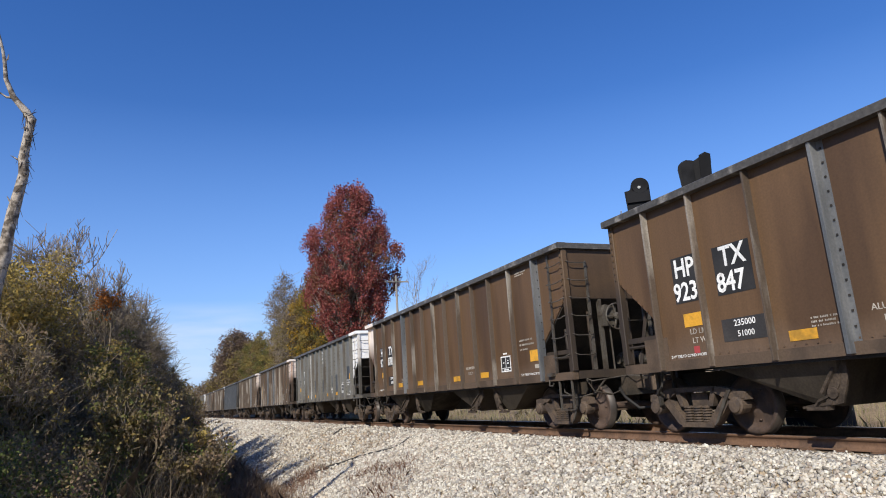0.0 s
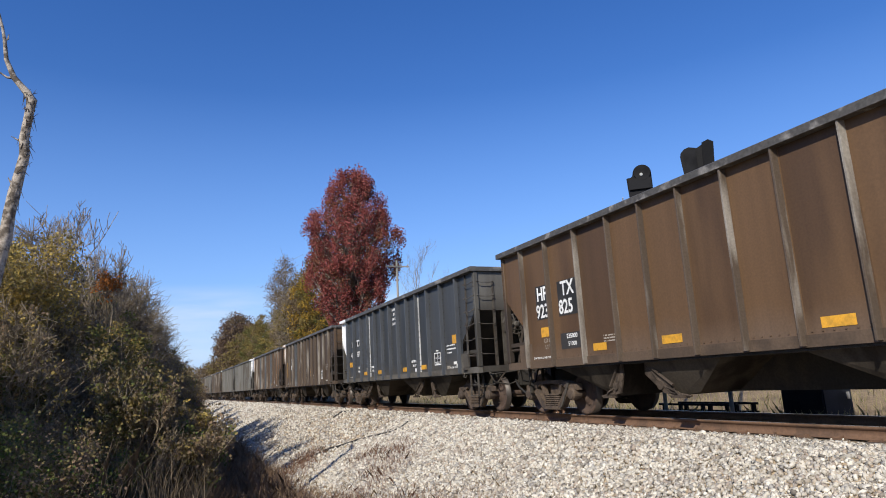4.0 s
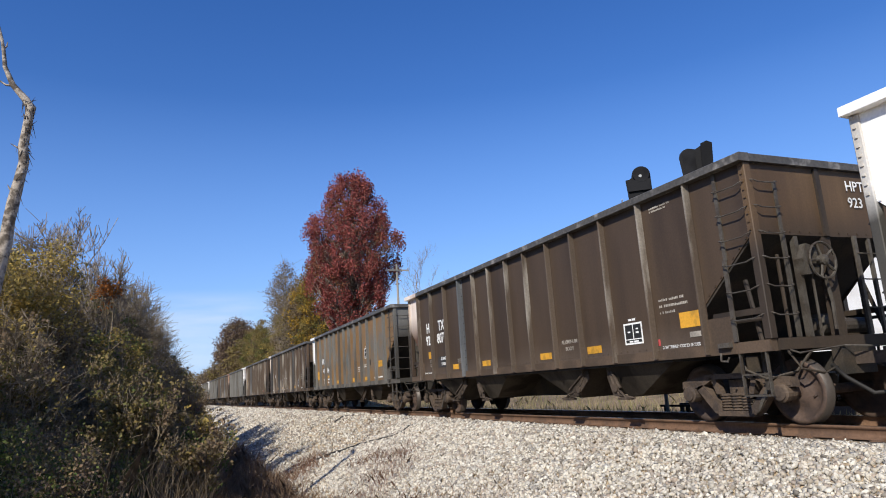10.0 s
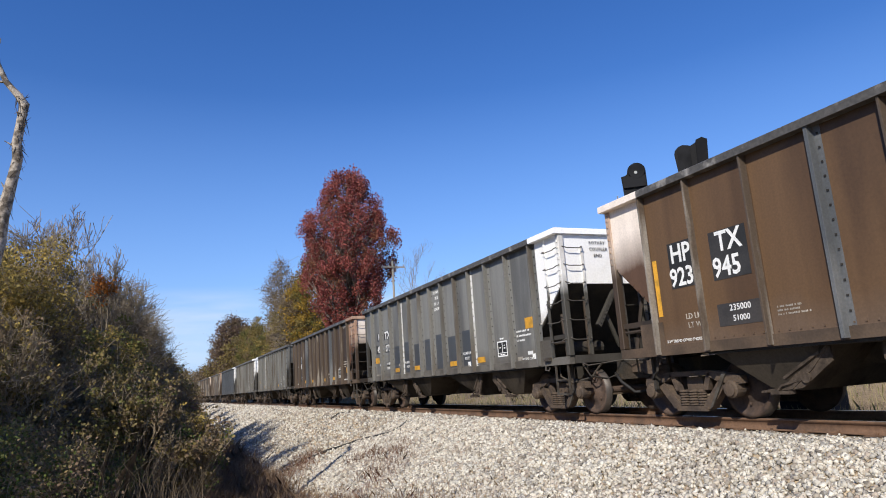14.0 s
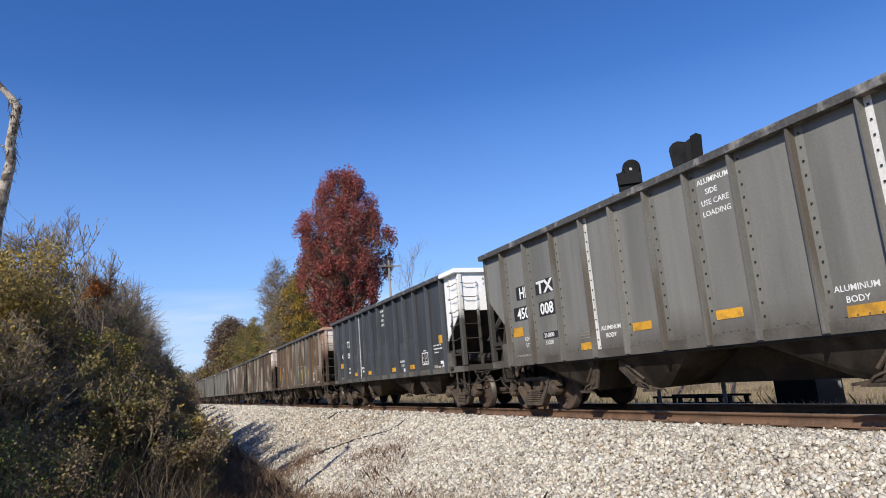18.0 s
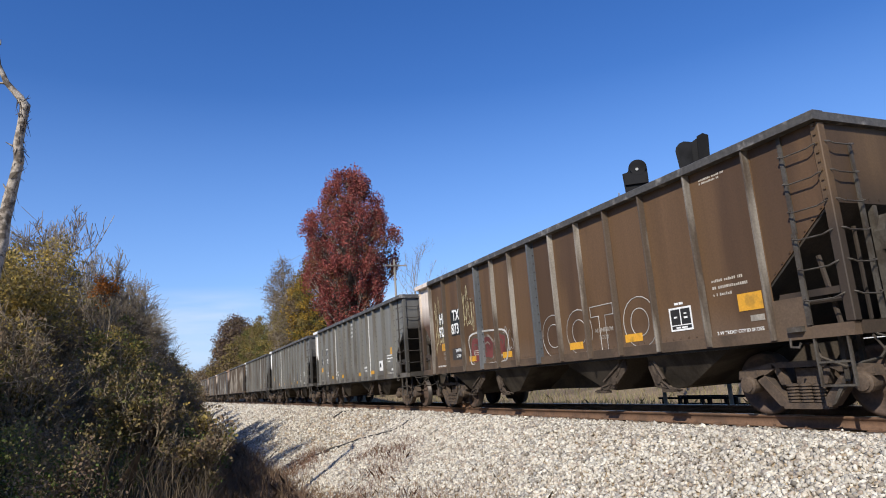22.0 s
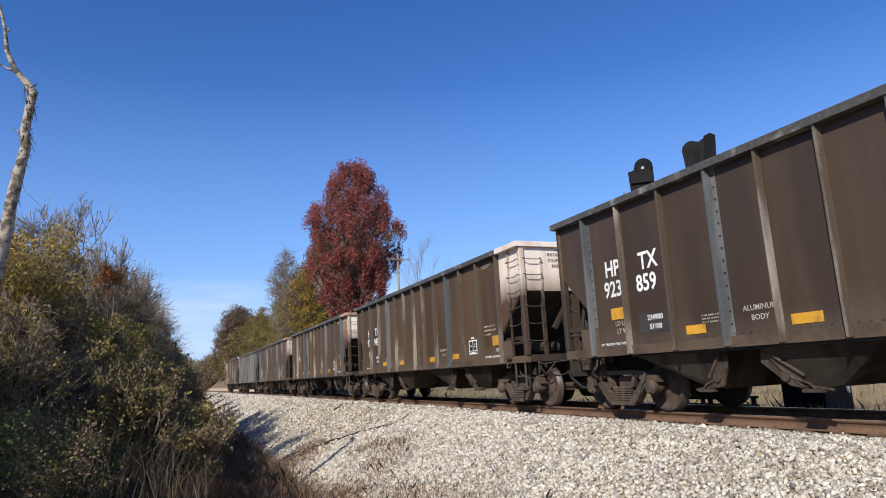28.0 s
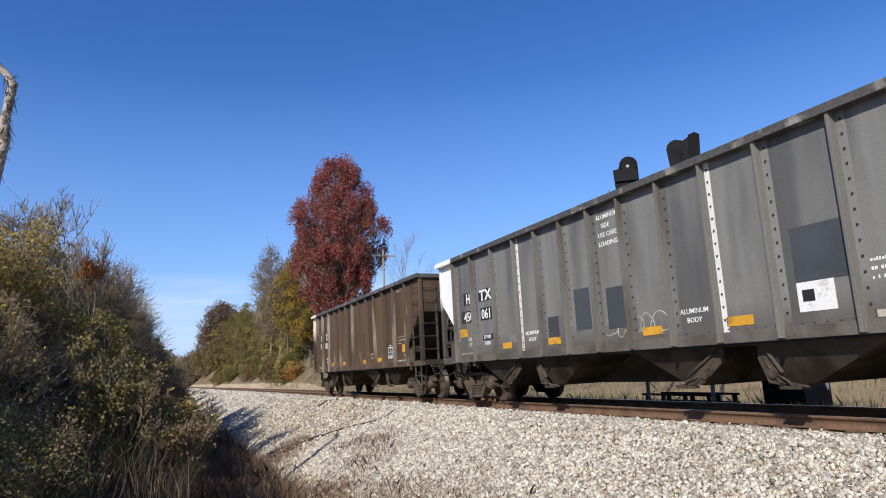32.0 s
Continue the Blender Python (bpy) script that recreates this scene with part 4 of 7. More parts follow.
def wheelset_mesh():
    """Axle and two wheels with worn, bright treads."""
    if not _wheel:
        bm = bmesh.new()
        lathe(bm, [(-1.0, 0.07), (1.0, 0.07)], 0, 12)
        for s in (-1, 1):
            n0 = len(bm.faces)
            prof = [(s * 0.70, 0.10), (s * 0.70, 0.38), (s * 0.685, 0.40), (s * 0.68, WR + 0.022), (s * 0.705, WR + 0.024), (s * 0.725, WR), (s * 0.82, WR - 0.005), (s * 0.825, WR - 0.06), (s * 0.80, WR - 0.085), (s * 0.765, 0.33), (s * 0.775, 0.20), (s * 0.83, 0.14), (s * 0.83, 0.085)]
            lathe(bm, prof, 0, 40)
        # a few casting marks on the plates, so that the turning shows
        for s in (-1, 1):
            for k in range(3):
                w = k * 2.2
                box(bm, s * 0.782 - 0.012, s * 0.782 + 0.012, 0.25 * math.cos(w) - 0.025, 0.25 * math.cos(w) + 0.025, 0.25 * math.sin(w) - 0.012, 0.25 * math.sin(w) + 0.012)
        bmesh.ops.recalc_face_normals(bm, faces=bm.faces)
        me = bpy.data.meshes.new("wheelset")
        bm.to_mesh(me)
        bm.free()
        me.materials.append(M["wheel"]), me.materials.append(M["tread"])
        for p in me.polygons:
            r = math.hypot(p.center.y, p.center.z)
            if r > WR - 0.004:
                p.material_index = 1
            p.use_smooth = 0.09 < r and len(p.vertices) == 4
        _wheel.append(me)
    return _wheel[0]


_slabs = {}


def slab(w, h, mat):
    """A thin plate of paint or sheet, lower left corner at the origin."""
    key = (round(w, 3), round(h, 3), mat.name)
    if key not in _slabs:
        bm = bmesh.new()
        box(bm, 0, w, 0, h, 0, 0.003)
        _slabs[key] = mesh_of("plate", bm, mat)
    return _slabs[key]


def loop_sign(w, h, mat):
    """A white outlined plate with two dark fields, a row of print below and a word above."""
    key = ("loop", w, h, mat.name)
    if key not in _slabs:
        bm = bmesh.new()
        t = w * 0.06
        for a in ((0, w, 0, t), (0, w, h - t, h), (0, t, t, h - t), (w - t, w, t, h - t), (w * 0.48, w * 0.52, h * 0.26, h - t), (t, w - t, h * 0.22, h * 0.26),
                  (w * 0.2, w * 0.34, h * 0.55, h * 0.62), (w * 0.64, w * 0.8, h * 0.5, h * 0.58), (w * 0.66, w * 0.78, h * 0.68, h * 0.74),
                  (w * 0.25, w * 0.45, h * 0.10, h * 0.17), (w * 0.5, w * 0.75, h * 0.10, h * 0.17), (w * 0.3, w * 0.46, h * 1.10, h * 1.2), (w * 0.5, w * 0.68, h * 1.10, h * 1.2)):
            box(bm, *a, 0, 0.005)
        n0 = len(bm.faces)
        box(bm, t * 0.5, w - t * 0.5, t * 0.5, h - t * 0.5, 0, 0.0025)
        bm.faces.ensure_lookup_table()
        for f in bm.faces[n0:]:
            f.material_index = 1
        me = mesh_of("inspection_stencil", bm, mat)
        me.materials.append(M["decal_black"])
        _slabs[key] = me
    return _slabs[key]


def bars(rows, w, h, mat, gap=0.5):
    """Rows of small print, too small to read: plain bars."""
    key = ("bars", tuple(rows), w, h, mat.name)
    if key not in _slabs:
        bm = bmesh.new()
        z = 0
        rnd = random.Random(len(rows) * 7 + int(w * 100))
        for fill in rows[::-1]:
            x = 0
            while x < w * fill - 0.01:
                n = min(w * fill, x + rnd.uniform(0.4, 0.75) * h)
                box(bm, x, n, z, z + h * rnd.choice((0.75, 1.0, 1.0)), 0, 0.003)
                x = n + h * rnd.choice((0.28, 0.3, 0.3, 0.3, 1.1))
            z += h * (1 + gap)
        _slabs[key] = mesh_of("small_print", bm, mat)
    return _slabs[key]


def scrawl(seed, w, h, mat, loops=5, thick=0.022):
    """Sprayed loops and strokes along the side."""
    rnd = random.Random(seed)
    bm = bmesh.new()
    for i in range(loops):
        cx, cy = w * (i + 0.5) / loops, h * rnd.uniform(0.42, 0.58)
        rx, ry = w / loops * rnd.uniform(0.45, 0.75), h * rnd.uniform(0.3, 0.5)
        a0, sweep, n = rnd.uniform(0, 6), rnd.uniform(4.0, 8.5), 22
        wob, ph = rnd.uniform(0.1, 0.35), rnd.uniform(0, 6)
        pts = []
        for k in range(n + 1):
            a = a0 + sweep * k / n
            r = 1 + wob * math.sin(3 * a + ph)
            pts.append(Vector((cx + rx * r * math.cos(a), cy + ry * r * math.sin(a), 0)))
        for p, q in zip(pts, pts[1:]):
            d = (q - p).normalized()
            s = Vector((-d.y, d.x, 0)) * thick * rnd.uniform(0.6, 1.1) * 0.5
            z = Vector((0, 0, 0.0006 * i + 0.001))
            bm.faces.new([bm.verts.new(c + z) for c in (p - s - d * 0.004, q - s + d * 0.004, q + s + d * 0.004, p + s - d * 0.004)])
    return mesh_of("graffiti", bm, mat)


def strokes(seed, w, h, mat, count, thick=0.06):
    """Faint broad strokes, letter by letter, too worn to read."""
    rnd = random.Random(seed)
    bm = bmesh.new()
    k = 0
    for i in range(count):
        x0, x1 = w * (i + 0.1) / count, w * (i + 0.8) / count
        lines = rnd.choice([((x0, 0), (x0, h), (x1, h), (x1, h * 0.5), (x0, h * 0.5), (x1, 0)), ((x0, 0), ((x0 + x1) / 2, h), (x1, 0)), ((x1, h), (x0, h), (x0, 0), (x1, 0)), ((x0, 0), (x0, h), (x1, h * 0.7), (x1, h * 0.25), (x0, 0))])
        for a, b in zip(lines, lines[1:]):
            p, q = Vector((*a, 0)), Vector((*b, 0))
            d = (q - p).normalized()
            s = Vector((-d.y, d.x, 0)) * thick * rnd.uniform(0.35, 0.6)
            z = Vector((rnd.uniform(-0.02, 0.02), rnd.uniform(-0.03, 0.03), 0.0004 * k))
            k += 1
            bm.faces.new([bm.verts.new(c + z) for c in (p - s * 1.2, q - s * 0.7, q + s, p + s * 0.8)])
    return mesh_of("graffiti", bm, mat)


def bubble_letters(seed, w, h, fill, line, count):
    """Sprayed bubble letters: filled rounded shapes, each with a drawn outline."""
    rnd = random.Random(seed)
    bm = bmesh.new()
    for i in range(count):
        cx, cy = w * (i + 0.5) / count, h * rnd.uniform(0.45, 0.55)
        rx, ry = w / count * rnd.uniform(0.44, 0.52), h * rnd.uniform(0.34, 0.42)
        a1, a2, p1, p2 = rnd.uniform(0.06, 0.16), rnd.uniform(0.04, 0.12), rnd.uniform(0, 6), rnd.uniform(0, 6)
        outline = []
        for k in range(22):
            a = k * math.tau / 22
            r = 1 + a1 * math.sin(2 * a + p1) + a2 * math.sin(5 * a + p2)
            sq = (abs(math.cos(a)) ** 4 + abs(math.sin(a)) ** 4) ** -0.18
            outline.append(Vector((cx + rx * r * sq * math.cos(a), cy + ry * r * sq * math.sin(a), 0)))
        z = 0.0012 * i
        f = bm.faces.new([bm.verts.new(p + Vector((0, 0, z))) for p in outline])
        f.material_index = 0
        for ring, wd in ((1.0, 0.06), (0.42, 0.04)):
            pts = [Vector((cx, cy, 0)) + (p - Vector((cx, cy, 0))) * ring for p in outline]
            steps = 23 if ring == 1.0 else 16
            edge = []
            for k in range(steps):
                p = pts[k % 22]
                d = (pts[(k + 1) % 22] - pts[(k - 1) % 22]).normalized()
                n = Vector((-d.y, d.x, 0)) * wd * (0.5 + 0.12 * math.sin(2.1 * (k % 22) + p1))
                edge.append([bm.verts.new(c + Vector((0, 0, z + 0.0006))) for c in (p - n, p + n)])
            for (a, b), (c, d) in zip(edge, edge[1:]):
                f = bm.faces.new((a, c, d, b))
                f.material_index = 2
    # pale line sprayed round the whole word
    edge = []
    for k in range(61):
        a = k * math.tau / 60
        sq = (abs(math.cos(a)) ** 6 + abs(math.sin(a)) ** 6) ** -0.16
        r = sq * (1 + 0.035 * math.sin(3 * a + 1.3) + 0.02 * math.sin(5 * a))
        c, s = math.cos(a), math.sin(a)
        edge.append([bm.verts.new((w / 2 + (w * 0.51 + o) * r * c, h / 2 + (h * 0.5 + o) * r * s, 0.008)) for o in (0.0, 0.045)])
    for (a, b), (c, d) in zip(edge, edge[1:]):
        bm.faces.new((a, b, d, c)).material_index = 1
    me = bpy.data.meshes.new("graffiti")
    bm.to_mesh(me)
    bm.free()
    me.materials.append(fill), me.materials.append(line), me.materials.append(M["rib_brown"])
    return me


# paint of side, ribs, special ribs, white end; flip: the rotary end trails
CARS = [
    dict(cls=923, side="brown", flip=0, end="pink"), dict(cls=923, side="brown", flip=1, end="pink"),
    dict(cls=450, side="grey_mid", flip=0, end="white", rects=[(5.5, 1.55, 0.42, 0.62), (7.32, 1.5, 0.4, 0.62), (9.42, 1.7, 0.36, 0.55), (10.2, 1.3, 0.9, 0.95), (12.42, 1.78, 0.66, 0.72)]), dict(cls=923, side="brown", flip=0, end="pink", vert=1),
    dict(cls=923, side="brown", flip=0, end="pink", graf=(9.9, 1.38, 0.85, 0.42, "graffiti", 6)), dict(cls=450, side="slate", flip=1, end="white"),
    dict(cls=923, side="brown_dark", flip=1, end="pink", vert=1, graf=(7.4, 1.4, 0.5, 0.6, "graffiti", 2)), dict(cls=923, side="brown_orange", flip=1, end="pink"),
    dict(cls=450, side="grey", flip=0, end="white", rects=[(6.37, 1.3, 0.66, 0.62), (7.4, 1.25, 0.55, 0.5), (8.36, 1.28, 0.6, 0.86), (10.3, 1.24, 0.75, 0.85), (11.32, 1.24, 0.82, 0.9)]), dict(cls=450, side="grey", flip=1, end="white", rects=[(5.38, 1.35, 0.68, 0.8), (6.5, 1.35, 0.6, 0.85)], low=[8, 9, 10], rust=1),
    dict(cls=923, side="brown_dark", flip=1, end="pink"), dict(cls=400, side="bluegrey", flip=1, end="white"),
    dict(cls=923, side="brown_mid", flip=1, end="pink", graf=(5.4, 1.30, 2.65, 0.68, "graffiti", 7, 5), more=[(4.6, 1.58, 0.42, 0.55, "graffiti", 3), (8.35, 1.25, 0.62, 0.6, "graffiti_tan", 3), (9.32, 1.68, 0.52, 0.3, "graffiti", 4), (10.35, 1.45, 0.7, 0.7, "decal_dim", 5)]), dict(cls=923, side="brown", flip=1, end="pink", vert=1),
    dict(cls=450, side="grey", flip=0, end="white", low=[3, 4, 5, 6, 7, 8, 9]), dict(cls=923, side="brown_dark", flip=0, end="rusty"),
    dict(cls=450, side="grey_mid", flip=1, end="white", patches=[9, 10], graf=(5.35, 1.25, 3.3, 0.72, "graffiti_faint", 0)), dict(cls=450, side="grey_mid", flip=0, end="white"),
    dict(cls=450, side="slate", flip=0, end="white", low=[3, 5, 6, 7, 8, 9, 10]), dict(cls=923, side="brown_tan", flip=0, end="rusty", vert=1, graf=(6.85, 1.24, 2.65, 1.0, "graffiti_yellow", 7, 4)),
    dict(cls=923, side="brown", flip=0, end="pink", vert=2), dict(cls=923, side="brown", flip=1, end="pink", word=(("C", 7.38), ("O", 8.34), ("T", 9.25), ("O", 10.2)), graf=(3.6, 1.2, 2.1, 0.8, "graffiti_maroon", 7, 3), more=[(1.10, 1.75, 0.8, 1.3, "graffiti_cream", 6), (3.05, 2.15, 0.95, 1.0, "graffiti_cream", 6), (5.4, 1.25, 0.6, 0.7, "graffiti", 3)]),
    dict(cls=450, side="grey_mid", flip=1, end="white"), dict(cls=450, side="grey_mid", flip=1, end="white", rects=[(3.54, 1.6, 0.64, 0.68), (7.4, 1.52, 0.48, 0.86), (8.47, 1.62, 0.4, 0.4), (9.4, 1.8, 0.2, 0.42), (10.26, 1.2, 0.8, 0.74)]),
    dict(cls=450, side="grey_mid", flip=1, end="white", patches=[4], low=[4, 5, 6, 7, 8, 9], rust=1), dict(cls=923, side="brown_dark", flip=1, end="rusty"),
    dict(cls=923, side="brown_dark", flip=0, end="rusty"), dict(cls=923, side="brown_mid", flip=0, end="pink", graf=(5.45, 1.32, 0.5, 0.55, "decal_dim", 5), more=[(7.42, 1.32, 0.6, 0.75, "graffiti_tan", 6)]),
    dict(cls=923, side="brown_mid", flip=0, end="rusty", graf=(5.45, 1.55, 0.65, 0.5, "graffiti_tan", 4), more=[(8.35, 1.35, 0.65, 0.75, "decal_dim", 3)]), dict(cls=923, side="brown_mid", flip=0, end="rusty", graf=(5.0, 1.3, 1.6, 0.7, "graffiti_tan", 4)),
    dict(cls=450, side="grey", flip=1, end="white", rects=[(5.5, 1.35, 0.4, 0.5), (6.5, 1.5, 0.5, 0.8), (7.5, 1.45, 0.48, 0.75), (11.4, 1.75, 0.72, 0.72)], graf=(7.4, 1.24, 1.6, 0.45, "graffiti", 5)), dict(cls=923, side="brown", flip=1, end="pink"),
]
LOOK = {"brown": "weathered brown", "brown_mid": "weathered deep brown", "brown_dark": "dark grimy brown", "brown_orange": "orange-brown", "brown_tan": "tan-brown", "grey": "light grey", "grey_mid": "grimy grey", "slate": "dark slate grey", "bluegrey": "blue-grey rust-patched"}
RIBMAT = {"brown": "rib_brown", "brown_mid": "rib_brown", "brown_dark": "rib_brown", "brown_orange": "rib_brown", "brown_tan": "rib_brown", "grey": "rib_grey", "grey_mid": "rib_grey", "slate": "patch", "bluegrey": "rib_grey"}
TAIL = {"pink": "faded pinkish-white", "rusty": "rust-stained", "white": "white"}


def repaint(ob, mat, slot=0):
    ob.material_slots[slot].link = "OBJECT"
    ob.material_slots[slot].material = mat


def hopper_car(template, n, spec):
    """The nth car of the train, painted and lettered."""
    car = copy_thing(template, Matrix())
    text = LOOK[spec["side"]] + " open-top coal hopper car, " + TAIL[spec["end"]] + " end"
    if spec.get("graf") or spec.get("word"):
        text += ", graffiti"
    tagged(car, text, "hopper car", "hopper cars of the train")
    flip = spec["flip"]
    half = Matrix.Rotation(math.pi if flip else 0.0, 4, "Z")
    side, rib = M[spec["side"]], M[RIBMAT[spec["side"]]]
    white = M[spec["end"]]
    special = {26: {0, 3, 6, 9, 12}, 1: {3, 12}, 7: {3, 6, 9}, 28: {3, 9, 12}, 29: {0, 3, 9, 12}, 4: {9}, 12: {0, 3, 9}, 13: {3}, 20: {3, 9}, 3: {3, 6}, 10: {3}, 31: set(), 25: set(),
               6: {3}, 19: {6, 9}, 21: {3, 6}, 2: {3}, 9: {3, 6, 8}, 16: {3}, 18: {3}, 23: {3}}.get(n, {3, 9})
    special_mat = M["rib_silver"] if spec["cls"] == 450 else M["rib_black"] if n in (12, 20) else M["rib_steel"]
    rib_far = next(o.data for o in template.children if o.name.startswith("rib") and o.data.vertices[0].co.x > 0)
    for o in car.children:
        k = o.name.split(".")[0]
        if k == "rib":
            y = (half @ o.matrix_basis.translation).y
            i = min(range(13), key=lambda j: abs(HALF - RIBS[j] - y))
            far = o.data == rib_far
            kind = "bolted" if spec["cls"] == 450 else "plain"
            if i in special and spec["cls"] != 400:
                kind = "narrow" if spec["cls"] == 450 else "wide"
            o.data = STAKES[kind][1 if far else 0]
            repaint(o, special_mat if kind == "wide" else rib)
            repaint(o, special_mat if kind in ("wide", "narrow") else M["flange_rust"] if spec.get("rust") and i % 3 else side, 1)
        elif k == "side_panel":
            repaint(o, side)
        elif k == "ladder":
            if sum(p.co.y for p in o.data.vertices) < 0:
                repaint(o, M["post_white" if spec["end"] == "white" else "post_pink"])
        elif k == "side_sill":
            repaint(o, M["sill_brown" if spec["cls"] == 923 else "sill_grey"])
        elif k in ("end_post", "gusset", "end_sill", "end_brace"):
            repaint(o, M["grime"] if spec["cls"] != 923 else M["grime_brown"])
        elif k in ("end_side_panel", "end_panel", "corner_post", "chord_end", "end_chord"):
            v = o.data.vertices
            lead = sum(p.co.y for p in v) < 0
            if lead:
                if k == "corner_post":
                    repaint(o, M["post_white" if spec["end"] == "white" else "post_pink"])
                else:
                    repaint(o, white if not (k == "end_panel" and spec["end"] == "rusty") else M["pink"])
            elif k in ("chord_end", "end_chord"):
                repaint(o, M["chord"])
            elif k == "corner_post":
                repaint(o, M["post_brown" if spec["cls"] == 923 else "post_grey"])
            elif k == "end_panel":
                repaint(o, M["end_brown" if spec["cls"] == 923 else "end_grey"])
            else:
                repaint(o, side)

    def mark(name, mesh, u, z, lift=0.003, label=""):
        at = half @ Matrix.Translation((-SIDE - lift, HALF - u, z)) @ TO_SIDE
        return tagged(part(name, mesh, None, car, label, at=at), kind="stuff" if name == "small_print" else "")

    def plate(name, u, z, w, h, mat, lift=0.0015, label=""):
        return mark(name, slab(w, h, M[mat]), u, z, lift, label)

    cls, road = spec["cls"], ROAD[n]
    W, Wd = M["decal_white"], M["decal_dim"]
    if cls in (923, 450):
        bg_needed = cls == 450 or n not in (12, 29, 10, 25, 26)
        if bg_needed:
            if cls == 450:
                fields = ((1.50, 2.53, 0.62, 0.31), (1.32, 2.06, 0.82, 0.31), (2.37, 2.53, 0.72, 0.31), (2.44, 2.05, 0.74, 0.31))
            else:
                fields = ((1.50, 2.09, 0.57, 0.75), (2.40, 2.08, 0.70, 0.74))
            for u, z, w, h in fields:
                plate("stencil_panel", u, z, w, h, "decal_black")
        u0 = 1.64 if cls == 450 else 1.55
        mark("reporting_mark", lettering("HP", *MARK[cls]), u0, 2.555 if cls == 450 else 2.51, 0.006)
        mark("reporting_mark", lettering("TX", *WIDE_MARK[cls]), 2.42 if cls == 450 else 2.53, 2.555 if cls == 450 else 2.51, 0.006)
        mark("road_number", lettering(str(cls), *NUMBER[cls]), 1.48, 2.095 if cls == 450 else 2.13, 0.006)
        if road:
            mark("road_number", lettering(road, *NUMBER[cls]), 2.49 if cls == 450 else 2.41, 2.09 if cls == 450 else 2.13, 0.006)
        else:
            mark("road_number", bars((1.0,), 0.6, 0.27, W), 2.43, 2.13, 0.006)
        wt = WEIGHT.get(n, ("217000", "51000") if cls == 450 else ("235000", "51000"))
        if cls == 450:
            plate("stencil_panel", 2.49, 1.555, 0.61, 0.14, "decal_black")
        else:
            plate("stencil_panel", 2.38, 1.39, 0.86, 0.33, "weight_panel")
        mark("weight_stencil", lettering(wt[0], 0.09, W), 2.54 if cls == 450 else 2.61, 1.585 if cls == 450 else 1.605, 0.006)
        mark("weight_stencil", lettering(wt[1], 0.085, W), 2.57 if cls == 450 else 2.65, 1.43 if cls == 450 else 1.45, 0.006)
        mark("load_stencil", lettering("LD LMT", 0.085, W if cls == 450 else Wd), 1.71, 1.58)
        mark("load_stencil", lettering("LT WT", 0.085, W if cls == 450 else Wd), 1.74, 1.44)
        ay = 4.67 if n in (26, 0, 28, 29) else 9.30
        for uu in (ay, 4.55) if cls == 450 else (ay,):
            mark("material_stencil", lettering("ALUMINUM", 0.078, W if cls == 450 else Wd), uu, 1.54)
            mark("material_stencil", lettering("BODY", 0.078, W if cls == 450 else Wd), uu + 0.13, 1.40)
        if cls == 450:
            for k, w in enumerate(("ALUMINUM", "SIDE", "USE CARE", "LOADING")):
                mark("care_stencil", lettering(w, 0.085, W), 7.40 + (0.14 if k == 1 else 0.03 if k else 0.0), 3.50 - 0.17 * k)
            if n in (9, 17, 22, 24, 30):
                plate("white_card", 11.40, 1.37, 0.52, 0.38, "decal_white", 0.003)
                plate("dark_square", 11.47, 1.50, 0.17, 0.15, "decal_black", 0.007)
            else:
                mark("inspection_stencil", loop_sign(0.5, 0.38, W), 11.40, 1.36, 0.004)
        else:
            mark("inspection_stencil", loop_sign(0.5, 0.38, W), 11.40, 1.36, 0.004)
        mark("small_print", bars((0.9, 1.0, 0.6), 0.66, 0.042, W if cls == 450 else Wd, 1.5), 12.40, 1.80 if cls == 923 else 1.66)
        mark("small_print", bars((0.8, 0.7, 1.0), 0.5, 0.026, Wd, 1.0), 3.42 if n == 13 else 3.86, 1.44)
        mark("sill_stencil", lettering("2-W TREAD COND SHOES", 0.05, W), 12.36 if cls == 923 else 12.5, 1.22)
        mark("sill_stencil", lettering("2-W TREAD COND SHOES", 0.045, W if cls == 923 else Wd), 1.22, 1.235)
        if cls == 923:
            mark("small_print", bars((1.0, 0.8), 0.5, 0.03, Wd, 0.8), 12.45, 3.55)
        if cls == 450:
            plate("white_tag", 12.86, 1.33, 0.22, 0.08, "decal_white")
        if n == 29:
            plate("reflective_strip", 12.80, 1.40, 0.1, 0.56, "yellow", 0.005)
        plate("grey_tag", 13.02 if cls == 923 else 12.36, 1.36 if cls == 923 else 1.22, 0.24, 0.085, "decal_dim", 0.004)
        if spec.get("vert"):
            if spec["vert"] == 2:
                for u, z, w in ((3.50, 1.29, 0.42), (5.45, 1.28, 0.47), (8.40, 1.27, 0.47), (10.20, 1.28, 0.47)):
                    plate("reflective_strip", u, z, w, 0.14, "yellow", 0.004)
            shift = 0.60 if n == 13 else 0.0
            if n == 3:
                strips = ((1.11, 1.68, 0.95), (3.70, 1.55, 0.30), (6.50, 1.50, 0.45), (10.64, 1.52, 0.48), (13.08, 1.35, 1.05))
            elif n == 19:
                strips = ((1.11, 1.60, 0.95), (3.58, 1.62, 0.40), (5.20, 1.58, 0.45), (10.22, 1.50, 0.46), (13.08, 1.35, 1.05))
            elif spec["vert"] == 2:
                strips = ((1.25, 1.68, 0.75), (13.08, 1.35, 0.75))
            else:
                strips = ((1.11, 1.68, 0.95), (3.70 + shift, 1.55, 0.45), (5.68 + shift, 1.52, 0.45), (8.54 + shift * 0.8, 1.53, 0.46), (10.58 + shift * 0.8, 1.52, 0.48), (13.08, 1.35, 1.05))
            for u, z, h in strips:
                plate("reflective_strip", u, z, 0.095, h, "yellow", 0.004)
        else:
